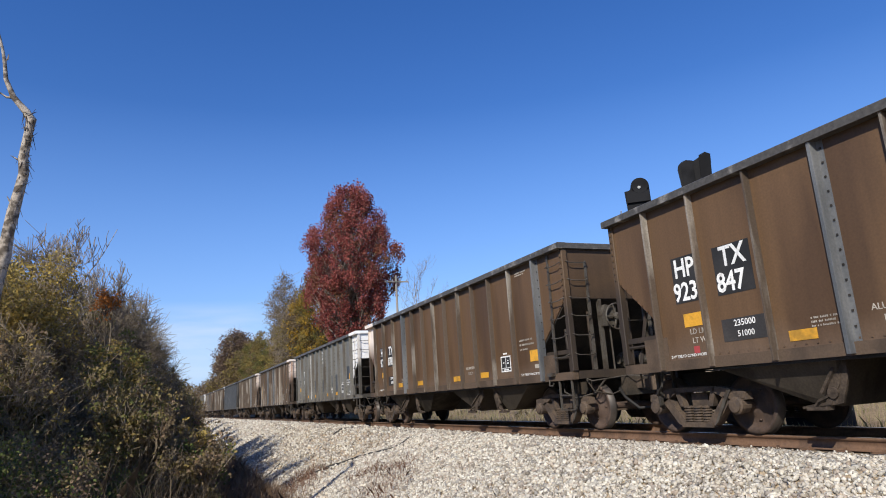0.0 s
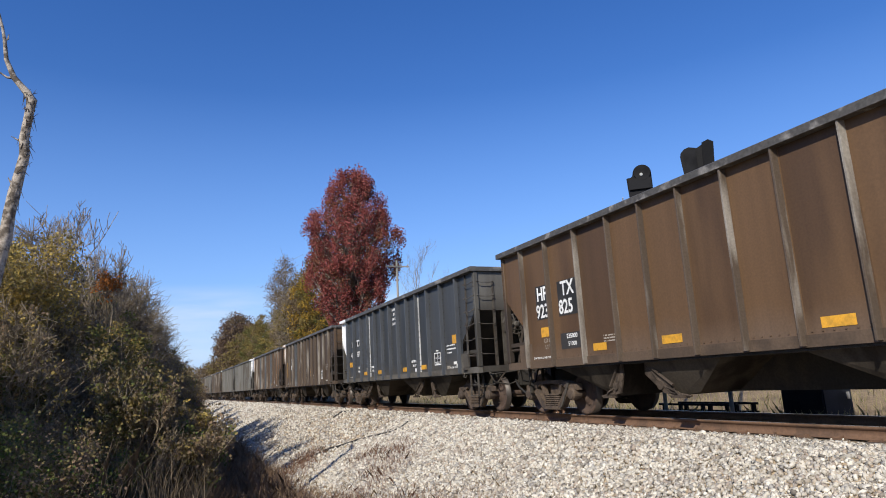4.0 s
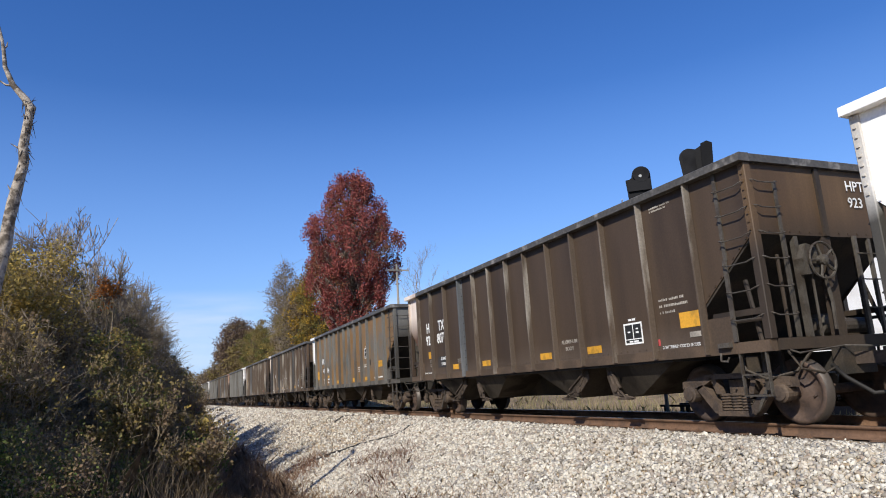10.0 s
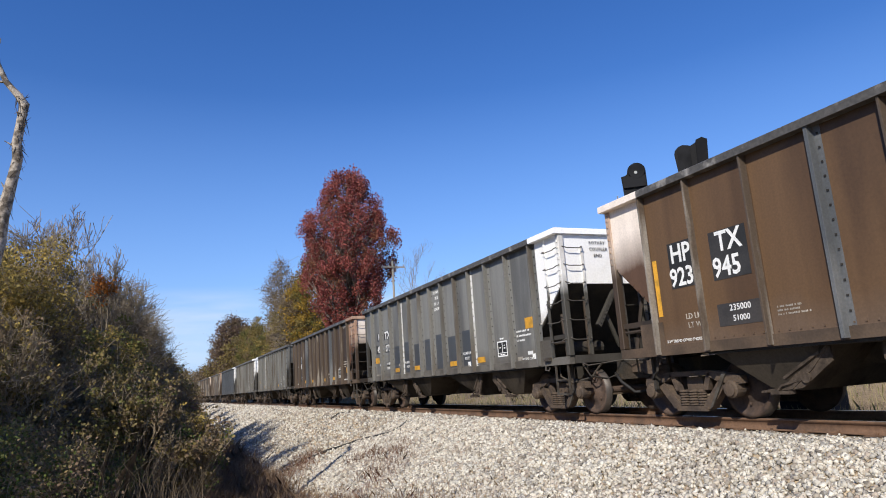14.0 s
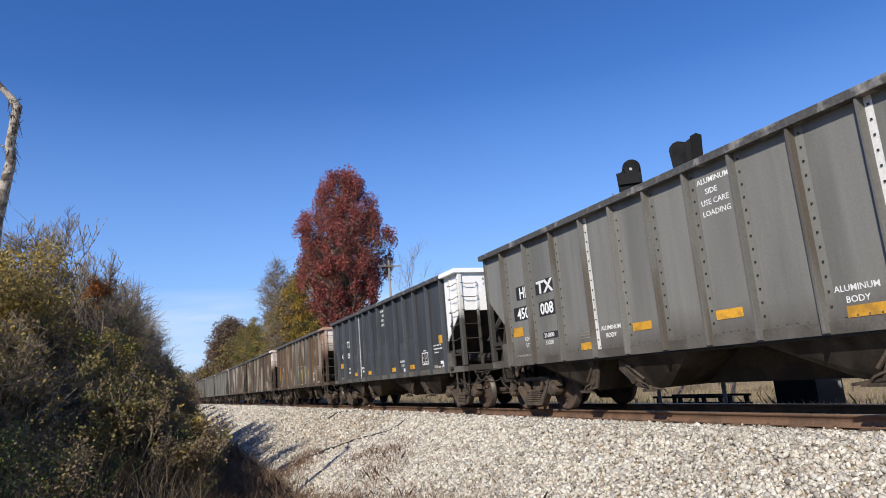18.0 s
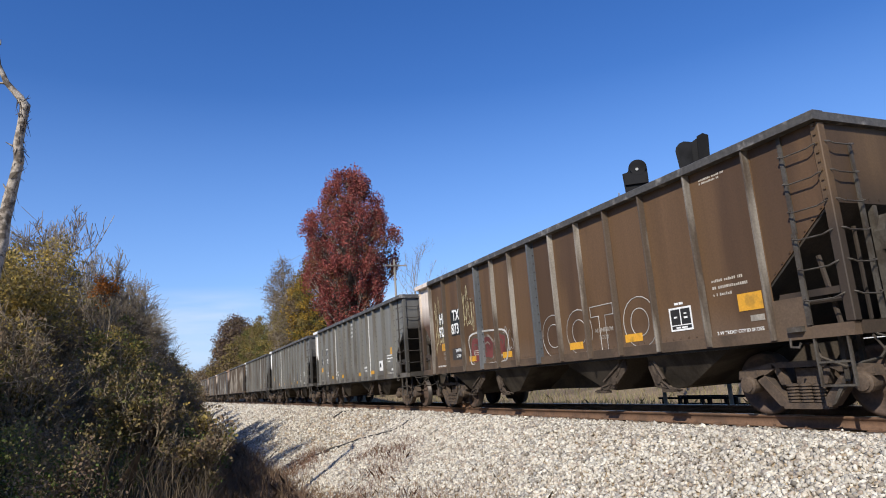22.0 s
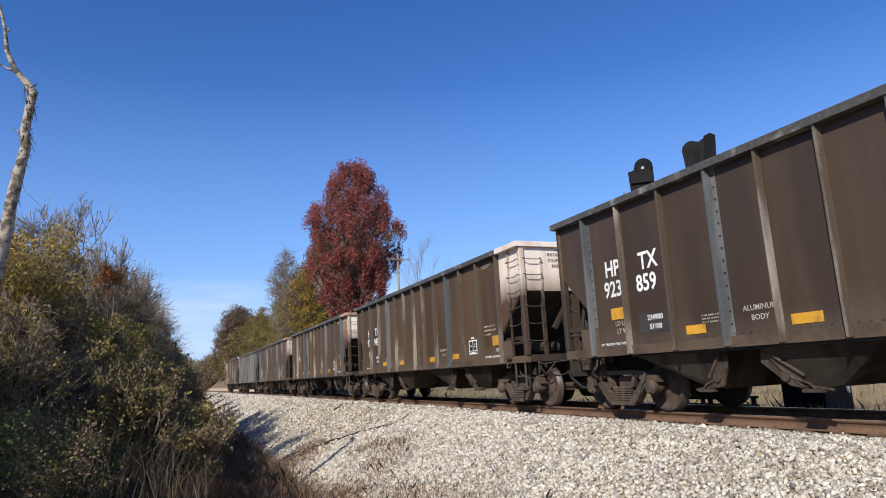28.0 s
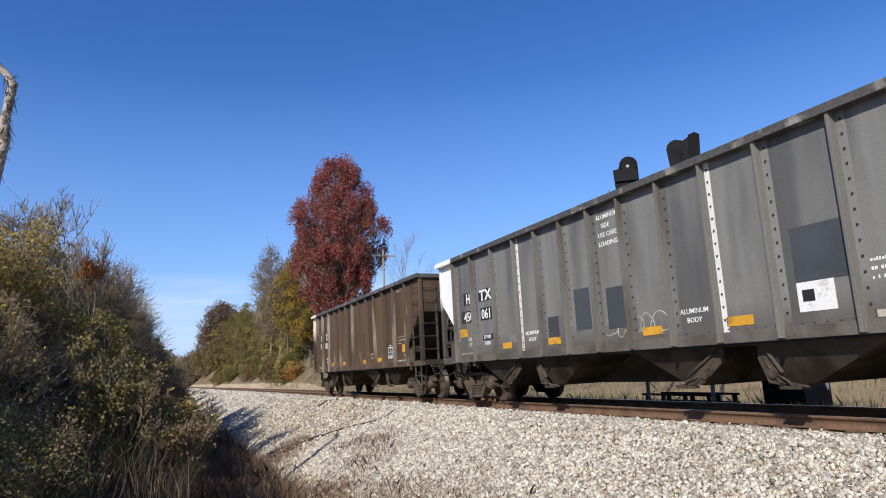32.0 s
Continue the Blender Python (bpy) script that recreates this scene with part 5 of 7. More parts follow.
            plate("reflective_strip", 1.18 if cls == 450 else 1.62, 1.70, 0.47, 0.21, "yellow", 0.004)
            low_strips = ((3.85, 1.22, 0.40), (5.45, 1.44, 0.50), (7.38, 1.42, 0.50), (9.42, 1.22, 0.55)) if n == 17 else ((3.50, 1.29, 0.42), (5.45, 1.28, 0.47), (8.40, 1.27, 0.47), (10.20, 1.28, 0.47))
            for u, z, w in low_strips:
                plate("reflective_strip", u, z, w, 0.14, "yellow", 0.004)
            plate("reflective_strip", 12.84, 1.92 if cls == 450 else 1.52, 0.43, 0.25, "yellow", 0.0045)
        if n in (0, 10, 13, 29):
            plate("red_tag", 1.75 if n in (0, 29) else 12.2, 1.28, 0.12, 0.11, "red_tag", 0.004)
        if n in (5, 9, 14, 18, 23):
            for u in (4.05, 9.62, 13.05):
                plate("white_tag", u, 1.22, 0.16, 0.12, "decal_white")
        # leading end: marks beside the ladder
        def end_mark(name, mesh, x, z):
            if flip:
                y = HALF - 0.05 + 0.016
                at = Matrix.Translation((-x, y, z)) @ Matrix.Rotation(math.pi, 4, "Z") @ TO_END
            else:
                at = Matrix.Translation((x, -HALF + 0.05 - 0.016, z)) @ TO_END
            part(name, mesh, None, car, at=at)
        if not flip:
            for k, w in enumerate(("ROTARY", "COUPLER", "END")):
                end_mark("end_stencil", lettering(w, 0.068, M["end_print"], 1.15), -0.72 + 0.1 * (k == 2), 3.56 - 0.14 * k)
            end_mark("stencil_panel", slab(0.62, 0.24, M["decal_black"]), 0.58, 3.40)
            end_mark("stencil_panel", slab(0.62, 0.24, M["decal_black"]), 0.58, 3.13)
        at_x = 0.62
        for zz, w in ((3.45, "HPTX"), (3.18, str(cls))):
            if flip:
                part("end_mark", lettering(w, 0.16, W), None, car, at=Matrix.Translation((-at_x, HALF - 0.05 + 0.02, zz)) @ Matrix.Rotation(math.pi, 4, "Z") @ TO_END)
            else:
                part("end_mark", lettering(w, 0.16, W), None, car, at=Matrix.Translation((at_x, -HALF + 0.05 - 0.02, zz)) @ TO_END)
    else:
        plate("stencil_panel", 2.21, 2.30, 0.92, 0.33, "decal_black")
        plate("stencil_panel", 2.47, 1.82, 0.62, 0.30, "decal_black")
        plate("stencil_panel", 3.42, 1.82, 0.62, 0.30, "decal_black")
        mark("reporting_mark", lettering("RKBX", 0.26, W), 2.26, 2.335, 0.006)
        mark("road_number", lettering("400", 0.26, W), 2.49, 1.84, 0.006)
        mark("road_number", lettering("846", 0.26, W), 3.44, 1.84, 0.006)
        mark("load_stencil", lettering("LD LMT", 0.085, W), 2.60, 1.50)
        mark("load_stencil", lettering("LT WT", 0.085, W), 2.64, 1.34)
        mark("small_print", bars((1.0, 0.8), 0.36, 0.08, W, 0.8), 3.52, 1.34)
        mark("inspection_stencil", loop_sign(0.55, 0.42, W), 10.45, 2.15, 0.004)
        plate("dark_patch", 10.85, 1.85, 0.45, 0.22, "decal_black")
        mark("small_print", bars((1.0, 1.0, 0.8), 0.5, 0.035, W, 1.2), 9.35, 1.66)
        mark("small_print", bars((1.0, 1.0), 0.35, 0.035, W, 1.2), 10.3, 1.8)
        mark("small_print", bars((1.0,), 1.2, 0.06, W), 11.7, 1.3)
        for u, z, w, h in ((1.10, 1.56, 0.42, 0.42), (1.524, 1.56, 0.36, 0.2), (3.56, 1.60, 0.42, 0.1), (5.5, 1.26, 0.48, 0.14), (8.42, 1.26, 0.5, 0.16), (10.4, 1.26, 0.48, 0.14), (12.35, 1.72, 0.5, 0.24)):
            plate("reflective_strip", u, z, w, h, "yellow", 0.004)
        plate("white_tag", 13.55, 1.3, 0.25, 0.14, "decal_white", -0.004)
    edges = [0.05] + RIBS + [2 * HALF]
    for i in spec.get("patches", ()):
        a, b = edges[i] + 0.21, edges[i + 1] - 0.05
        top = (2.05 + 0.35 * ((i * 7) % 3) / 2)
        plate("repainted_patch", a, 1.42, b - a, top - 1.42, "patch", 0.0008)
    for u, z, w, h in spec.get("rects", ()):
        plate("repainted_patch", u, z, w, h, "patch", 0.0008)
    for i in spec.get("low", ()):
        a, b = edges[i] + 0.20, edges[i + 1] - 0.035
        plate("repainted_patch", a, 1.24, b - a, 0.95 + 0.08 * math.sin(i * 2.1), "patch", 0.0008)
    for letter, u in spec.get("word", ()):
        mark("graffiti", outlined(letter, 0.78, M["graffiti"]), u, 1.22, 0.004)
    for g in (spec.get("graf"), *spec.get("more", ())):
        if not g:
            continue
        u, z, w, h, mat, loops = g[:6]
        if loops == 0:
            tagged(mark("graffiti", strokes(n, w, h, M[mat], 5), u, z, 0.002), kind="stuff")
        elif loops >= 7:
            fill, line = {"graffiti_maroon": ("graffiti_maroon", "graffiti"), "graffiti_yellow": ("graffiti_yellow", "graffiti_cream"), "graffiti_tan": (spec["side"], "graffiti_tan"), "graffiti": (spec["side"], "graffiti")}[mat]
            tagged(mark("graffiti", bubble_letters(n, w, h, M[fill], M[line], g[6] if len(g) > 6 else loops), u, z, 0.002), kind="stuff")
        else:
            tagged(mark("graffiti", scrawl(n, w, h, M[mat], loops), u, z, 0.002), kind="stuff")
    return car



# ---- the ground and the track ----
TRACK_X, BEND_FROM, BEND = 9.164, 24.6, -0.000204


def track_x(y):
    d = max(0.0, y - BEND_FROM)
    return TRACK_X + BEND / 2 * d * d


def track_turn(y):
    return math.degrees(math.atan(-BEND * max(0.0, y - BEND_FROM)))


def smooth(a, b, v):
    f = min(1.0, max(0.0, (v - a) / (b - a)))
    return f * f * (3 - 2 * f)


def ground_z(x, y):
    """Height of the bare ground: track bed, near slope and ditch, far verge and hill."""
    d = track_x(min(y, 400)) - x
    wav = 0.05 * noise.noise(Vector((x * 0.35, y * 0.35, 0)))
    if d > 0:
        bed = -0.28 if d < 2.0 else -0.28 - 0.44 * (d - 2.0)
        deep = -2.15 + 1.3 * smooth(50, 150, y)
        ditch = deep + (1.45 - 0.75 * smooth(8, 16, y)) * smooth(7.0, 9.6, d) * (1 - smooth(14, 40, y) * 0.3)
        rise = ditch + 0.06 * max(0, d - 9)
        z = max(bed, min(rise, 1.5))
        return z + (wav * (2 if d > 5.5 else 0.5) if d > 2 else 0)
    d = -d
    bed = -0.26 if d < 1.9 else -0.26 - 0.4 * (d - 1.9)
    field = -0.60 + 0.80 * smooth(4.5, 11.5, d) + 0.004 * max(0, d - 12)
    hill = smooth(44, 64, y) * (0.78 * max(0, min(d - 3.0, 6.0)) + 0.04 * max(0, min(d, 80) - 9.0))
    return max(bed, field + hill) + (wav if d > 3 else 0)


def grid_axis(parts):
    out = []
    for a, b, n in parts:
        out += [a + (b - a) * k / n for k in range(n)]
    return out + [parts[-1][1]]


gx = grid_axis([(-2500, -400, 6), (-400, -60, 8), (-60, -10, 16), (-10, 2, 16), (2, 16, 70), (16, 60, 30), (60, 400, 12), (400, 2500, 6)])
gy = grid_axis([(-2500, -300, 6), (-300, -20, 12), (-20, 3, 20), (3, 40, 120), (40, 130, 90), (130, 400, 30), (400, 2500, 8)])
gv = [(x, y, ground_z(x, y)) for y in gy for x in gx]
nx = len(gx)
gf = [(j * nx + i, j * nx + i + 1, (j + 1) * nx + i + 1, (j + 1) * nx + i) for j in range(len(gy) - 1) for i in range(nx - 1)]
ground = new("ground", raw_mesh("ground", gv, gf, M["ground"], True))
tagged(ground, "dry grass and soil along the railway embankment", "ground", kind="structure")

def bed_lift(d):
    """Sandy stone dust packed against the near rail, over the ends of the ties."""
    return 0.062 * smooth(0.80, 0.88, d) * (1 - smooth(1.35, 2.1, d))


# ballast bed: a sheet over the ground from shoulder to slope foot
by = grid_axis([(-40, 3, 20), (3, 40, 150), (40, 130, 120), (130, 330, 60)])
bd = grid_axis([(-4.2, -1.9, 4), (-1.9, 0.78, 5), (0.78, 0.90, 3), (0.90, 2.0, 9), (2.0, 6.7, 40)])
bv = []
for y in by:
    for d in bd:
        x = track_x(y) - d
        edge = 0.12 if d > 6.0 else 0.0
        z = ground_z(x, y) + 0.035 + bed_lift(d) - edge * (d - 6.0) + (0.018 if d > 1.6 else 0.008) * noise.noise(Vector((x * 3, y * 3, 1)))
        bv.append((x, y, z))
nb = len(bd)
bf = [(j * nb + i, j * nb + i + 1, (j + 1) * nb + i + 1, (j + 1) * nb + i) for j in range(len(by) - 1) for i in range(nb - 1)]
tagged(new("ballast_bed", raw_mesh("ballast_bed", bv, bf, M["ballast_bed"], True)), "pale crushed limestone ballast bed", "ballast", kind="structure")

# loose stones: angular eight-cornered pieces
rng = np.random.default_rng(5)


def stones(count, y0, y1, d0, d1, size, power):
    cube = np.array([(x, y, z) for x in (-1, 1) for y in (-1, 1) for z in (-1, 1)], dtype=float)
    quads = np.array([(0, 1, 3, 2), (4, 6, 7, 5), (0, 4, 5, 1), (2, 3, 7, 6), (0, 2, 6, 4), (1, 5, 7, 3)])
    f = rng.random(count) ** power
    y = y0 + (y1 - y0) * f
    d = rng.uniform(d0, d1, count)
    s = size * rng.uniform(0.55, 1.25, count) * (1 + 0.6 * f)
    V = cube[None] * rng.uniform(0.45, 1.0, (count, 1, 3)) + rng.uniform(-0.33, 0.33, (count, 8, 3))
    q = rng.normal(size=(count, 4))
    q /= np.linalg.norm(q, axis=1)[:, None]
    a, b, c, e = q.T
    R = np.stack([np.stack([1 - 2 * (c * c + e * e), 2 * (b * c - a * e), 2 * (b * e + a * c)], 1),
                  np.stack([2 * (b * c + a * e), 1 - 2 * (b * b + e * e), 2 * (c * e - a * b)], 1),
                  np.stack([2 * (b * e - a * c), 2 * (c * e + a * b), 1 - 2 * (b * b + c * c)], 1)], 1)
    V = np.einsum("nij,nkj->nki", R, V) * s[:, None, None] * 0.5
    P = np.array([(track_x(yy) - dd, yy, ground_z(track_x(yy) - dd, yy) + 0.04 + bed_lift(dd) + 0.2 * ss) for yy, dd, ss in zip(y, d, s)])
    P[:, 2] += rng.uniform(-0.012, 0.02, count)
    return (V + P[:, None]).reshape(-1, 3), (quads[None] + 8 * np.arange(count)[:, None, None]).reshape(-1, 4)


sv, sf = [], []
base = 0
for args in ((44000, 3.5, 21, 1.34, 5.2, 0.052, 1.35), (700, 3.5, 21, 1.0, 1.4, 0.025, 1.2), (14000, 19, 62, 1.1, 5.6, 0.078, 1.3), (6500, 9, 36, 5.0, 6.5, 0.06, 1.0), (3000, 3.5, 40, -1.6, 0.6, 0.06, 1.0), (4000, 60, 130, 1.2, 4.8, 0.13, 1.2)):
    v, q = stones(*args)
    sv.append(v), sf.append(q + base)
    base += len(v)
tagged(new("ballast_stones", raw_mesh("ballast_stones", np.concatenate(sv), np.concatenate(sf), M["stone"])), "loose pale grey and white crushed stones on the track bed", "gravel", kind="stuff")

# rails, ties and plates
track = thing("railway_track", "single railway track with rusty rails on wooden ties", "railway track", kind="structure")
RAIL = [(-0.075, -0.171), (0.075, -0.171), (0.075, -0.158), (0.012, -0.140), (0.010, -0.045), (0.036, -0.034), (0.037, -0.006), (0.028, 0.0), (-0.028, 0.0), (-0.037, -0.006), (-0.036, -0.034), (-0.010, -0.045), (-0.012, -0.140), (-0.075, -0.158)]
ry = grid_axis([(-60, 20, 8), (20, 420, 80)])
for s in (-1, 1):
    rv, rf = [], []
    for y in ry:
        rv += [(track_x(y) + s * 0.7555 + px_, y, pz) for px_, pz in RAIL]
    k = len(RAIL)
    for j in range(len(ry) - 1):
        rf += [(j * k + i, j * k + (i + 1) % k, (j + 1) * k + (i + 1) % k, (j + 1) * k + i) for i in range(k)]
    me = raw_mesh("rail", rv, rf, M["rail"])
    me.materials.append(M["rail_head"])
    for p in me.polygons:
        if p.center.z > -0.002:
            p.material_index = 1
    part("rail", me, None, track)
bm = bmesh.new()
prism(bm, [(-0.115, -0.36), (0.115, -0.36), (0.115, -0.182), (0.105, -0.174), (-0.105, -0.174), (-0.115, -0.182)], 0, -1.29, 1.29)
tie_mesh = mesh_of("crosstie", bm, M["tie"])
bm = bmesh.new()
for s in (-1, 1):
    for e in (-1, 1):
        box(bm, s * 0.7555 + e * 0.125 - 0.045, s * 0.7555 + e * 0.125 + 0.045, -0.09, 0.09, -0.175, -0.162)
        box(bm, s * 0.7555 + e * 0.09 - 0.016, s * 0.7555 + e * 0.09 + 0.016, -0.05, -0.02, -0.162, -0.135)
plate_mesh = mesh_of("tie_plate", bm, M["rail"])
k = 0
y = 0.5
far_v, far_f = [], []
while y < 300:
    if k < 130:
        part("crosstie", tie_mesh, None, track, at=pose(track_x(y), y, 0, 0, 0, track_turn(y) + ((k * 37) % 7 - 3) * 0.25))
        if y < 16:
            part("tie_plate", plate_mesh, None, track, at=pose(track_x(y), y, 0))
    else:
        b0 = len(far_v)
        far_v += [(track_x(y) + a, y + b, c) for a in (-1.29, 1.29) for b in (-0.115, 0.115) for c in (-0.36, -0.174)]
        far_f += [tuple(b0 + i for i in f) for f in ((0, 1, 3, 2), (4, 6, 7, 5), (0, 4, 5, 1), (2, 3, 7, 6), (0, 2, 6, 4), (1, 5, 7, 3))]
    k += 1
    y += 0.53
tagged(part("far_ties", raw_mesh("far_ties", far_v, far_f, M["tie"]), None, track), kind="stuff")


# ---- plants ----
def sticks(segs, sides=5):
    """Tapered bars for a list of (p, q, r, s)."""
    P = np.array([(*p, *q) for p, q, r, s in segs], dtype=float)
    r = np.array([(a, b) for _, _, a, b in segs], dtype=float)
    d = P[:, 3:] - P[:, :3]
    d /= np.linalg.norm(d, axis=1)[:, None] + 1e-9
    ref = np.where(np.abs(d[:, 2:3]) < 0.9, np.array([[0, 0, 1.0]]), np.array([[1.0, 0, 0]]))
    a = np.cross(d, ref)
    a /= np.linalg.norm(a, axis=1)[:, None] + 1e-9
    b = np.cross(d, a)
    w = np.arange(sides) * math.tau / sides
    ring = a[:, None] * np.cos(w)[None, :, None] + b[:, None] * np.sin(w)[None, :, None]
    V = np.concatenate([P[:, None, :3] + ring * r[:, 0][:, None, None], P[:, None, 3:] + ring * r[:, 1][:, None, None]], 1)
    i = np.arange(sides)
    q = np.stack([i, (i + 1) % sides, sides + (i + 1) % sides, sides + i], 1)
    return V.reshape(-1, 3), (q[None] + (2 * sides) * np.arange(len(segs))[:, None, None]).reshape(-1, 4)


def leaf_cloud(rs, centres, per, spread, size, flat=0.0, tall=0.8):
    """Small folded leaves scattered round points."""
    C = np.repeat(np.asarray(centres, dtype=float), per, 0)
    n = len(C)
    off = rs.normal(size=(n, 3))
    off *= (rs.random(n) ** 0.45 / np.linalg.norm(off, axis=1))[:, None]
    C = C + off * spread * 2.1 * np.array((1, 1, tall))
    a = rs.normal(size=(n, 3))
    a[:, 2] *= (1 - flat)
    a /= np.linalg.norm(a, axis=1)[:, None]
    b = np.cross(a, rs.normal(size=(n, 3)))
    b /= np.linalg.norm(b, axis=1)[:, None]
    c = np.cross(a, b)
    s = size * rs.uniform(0.6, 1.3, n)[:, None]
    V = np.stack([C - a * s * 0.5, C + b * s * 0.36 + c * s * 0.1, C + a * s * 0.55, C - b * s * 0.36 + c * s * 0.1], 1)
    q = np.array([[0, 1, 2, 3]]) + 4 * np.arange(n)[:, None]
    return V.reshape(-1, 3), q


def skeleton(rs, base, height, width, levels=4, lean=(0, 0), fork=0.28, up=0.55, trunk=None, first=0.25, kids=(5, 8)):
    """Segments and twig tips of a branching plant."""
    segs, tips = [], []
    trunk = trunk or height * 0.02

    def grow(p, d, length, r, level):
        n = 4 if level == 0 else 3
        q = Vector(p)
        pts = [q.copy()]
        for i in range(n):
            d = (d + Vector(rs.normal(size=3)) * (0.10 if level == 0 else 0.22) + Vector((0, 0, 0.06 * level))).normalized()
            nq = q + d * length / n
            r0, r1 = r * (1 - 0.75 * i / n), r * (1 - 0.75 * (i + 1) / n)
            segs.append((tuple(q), tuple(nq), r0, r1))
            q = nq
            pts.append(q.copy())
        if level >= levels:
            tips.append(tuple(q))
            tips.append(tuple(pts[-2]))
            return
        k = int(rs.integers(kids[0], kids[1]))
        for i in range(k):
            f = first + (1 - first) * (i + rs.random()) / k if level == 0 else 0.25 + 0.75 * (i + rs.random()) / k
            j = min(int(f * n), n - 1)
            s = pts[j].lerp(pts[j + 1], f * n - j)
            ang = rs.random() * math.tau
            out = Vector((math.cos(ang), math.sin(ang), 0))
            nd = (d * 0.35 + out * (1 - up) * 1.6 + Vector((0, 0, up * rs.uniform(0.5, 1.3)))).normalized()
            if level == 0:
                ln = width * rs.uniform(0.75, 1.15) * (0.45 + 1.0 * math.sin(math.pi * min(1, 0.22 + 0.72 * (f - first) / (1 - first))))
            else:
                ln = length * rs.uniform(0.38, 0.62)
            grow(s, nd, ln, r * (0.45 if level == 0 else 0.55) * (1 - 0.5 * f * (level == 0)), level + 1)
        tips.append(tuple(q))

    grow(Vector(base), Vector((lean[0], lean[1], 1)).normalized(), height, trunk, 0)
    return segs, tips


def plant(name, label, category, seed, x, y, height, width, leaf, per=10, spread=0.35, size=0.16, bark="bark", levels=3, z=None, group="", lean=(0, 0), first=0.25, kids=(6, 9), up=0.5, sides=4, trunk=None, thin=1.0, least=0.0):
    """A tree or shrub: one mesh of wood, one of leaves for each kind of leaf."""
    rs = np.random.default_rng(seed)
    z = ground_z(x, y) - 0.05 if z is None else z
    top = thing(name, label, category, group, at=pose(x, y, z))
    segs, tips = skeleton(rs, (0, 0, 0), height, width, levels, lean, up=up, first=first, kids=kids, trunk=trunk)
    segs = [(a, b, max(c, least), max(d, least)) for a, b, c, d in segs]
    v, f = sticks(segs, sides)
    part("trunk", raw_mesh("trunk", v, f, M[bark], True), None, top)
    kinds = leaf if isinstance(leaf, (list, tuple)) else [leaf]
    tips = np.array(tips)
    if kinds and kinds[0] and per:
        pick = rs.integers(0, len(kinds), len(tips))
        keep = rs.random(len(tips)) < thin
        for i, k in enumerate(kinds):
            c = tips[(pick == i) & keep]
            if len(c):
                v, f = leaf_cloud(rs, c, per, spread, size)
                part("crown", raw_mesh("crown", v, f, M[k]), None, top)
    return top



def crowned(name, label, category, seed, x, y, base, profile, leaf, clumps, per, spread, size, bark="bark", group="", trunk=0.2, hollow=0.55, sides=5, twigs=2, thick=0.004, tall=0.8):
    """A tree whose clumps of leaves fill an outline of (height over base, radius); every clump hangs on a limb."""
    rs = np.random.default_rng(seed)
    top = thing(name, label, category, group, at=pose(x, y, base))
    zs, rr = [a for a, b in profile], [b for a, b in profile]
    hmax = max(zs)
    bow = rs.uniform(-0.03, 0.03, 2) * hmax
    axis = lambda h: np.array((bow[0] * math.sin(3 * h / hmax), bow[1] * math.sin(2.5 * h / hmax), h))
    lobes = rs.uniform(0, math.tau, 3)
    pts = []
    while len(pts) < clumps:
        h = rs.uniform(min(zs), hmax)
        r = float(np.interp(h, sorted(zs), [b for a, b in sorted(profile)]))
        if rs.random() * max(rr) > r + 0.1:
            continue
        a = rs.random() * math.tau
        edge = r * (1 + 0.09 * math.sin(3 * a + lobes[0] + h) + 0.09 * math.sin(5 * a + lobes[1] - 1.7 * h))
        q = edge * (1 - hollow * rs.random() ** 1.3)
        pts.append(axis(h) + np.array((q * math.cos(a), q * math.sin(a), rs.normal() * 0.2)))
    segs = []
    n = 10
    for i in range(n):
        segs.append((axis(hmax * 0.97 * i / n), axis(hmax * 0.97 * (i + 1) / n), trunk * (1 - 0.93 * i / n), trunk * (1 - 0.93 * (i + 1) / n)))
    for p in pts:
        r = math.hypot(p[0], p[1])
        s = axis(max(0.12 * hmax, p[2] - r * rs.uniform(0.7, 1.3)))
        m = s + (p - s) * 0.5 + rs.normal(size=3) * 0.12 * r
        segs.append((s, m, trunk * 0.20, trunk * 0.11)), segs.append((m, p, trunk * 0.11, trunk * 0.03))
        for _ in range(twigs):
            segs.append((m + (p - m) * rs.random(), p + rs.normal(size=3) * spread * 1.5, max(thick, trunk * 0.05), max(thick * 0.7, trunk * 0.02)))
    v, f = sticks(segs, sides if len(segs) < 2000 else 4)
    part("trunk", raw_mesh("trunk", v, f, M[bark], True), None, top)
    if not leaf:
        return top
    kinds = leaf if isinstance(leaf, (list, tuple)) else [leaf]
    pts = np.array(pts)
    pick = rs.integers(0, len(kinds), len(pts))
    for i, k in enumerate(kinds):
        c = pts[pick == i]
        if len(c):
            v, f = leaf_cloud(rs, c, per, spread, size, tall=tall)
            part("crown", raw_mesh("crown", v, f, M[k]), None, top)
    return top


def over_ground(x, y, profile):
    """The ground's height at a tree, and its outline of absolute heights taken from there."""
    g = ground_z(x, y) - 0.15
    return g, [(z - g, r) for z, r in profile]


# ---- far side of the track: trees, pole, building, signals ----
def far_tree(name, label, category, seed, x, y, profile, *rest, **more):
    """A tree on the bank, its outline given in heights over the rails."""
    g, prof = over_ground(x, y, profile)
    return crowned(name, label, category, seed, x, y, g, prof, *rest, **more)


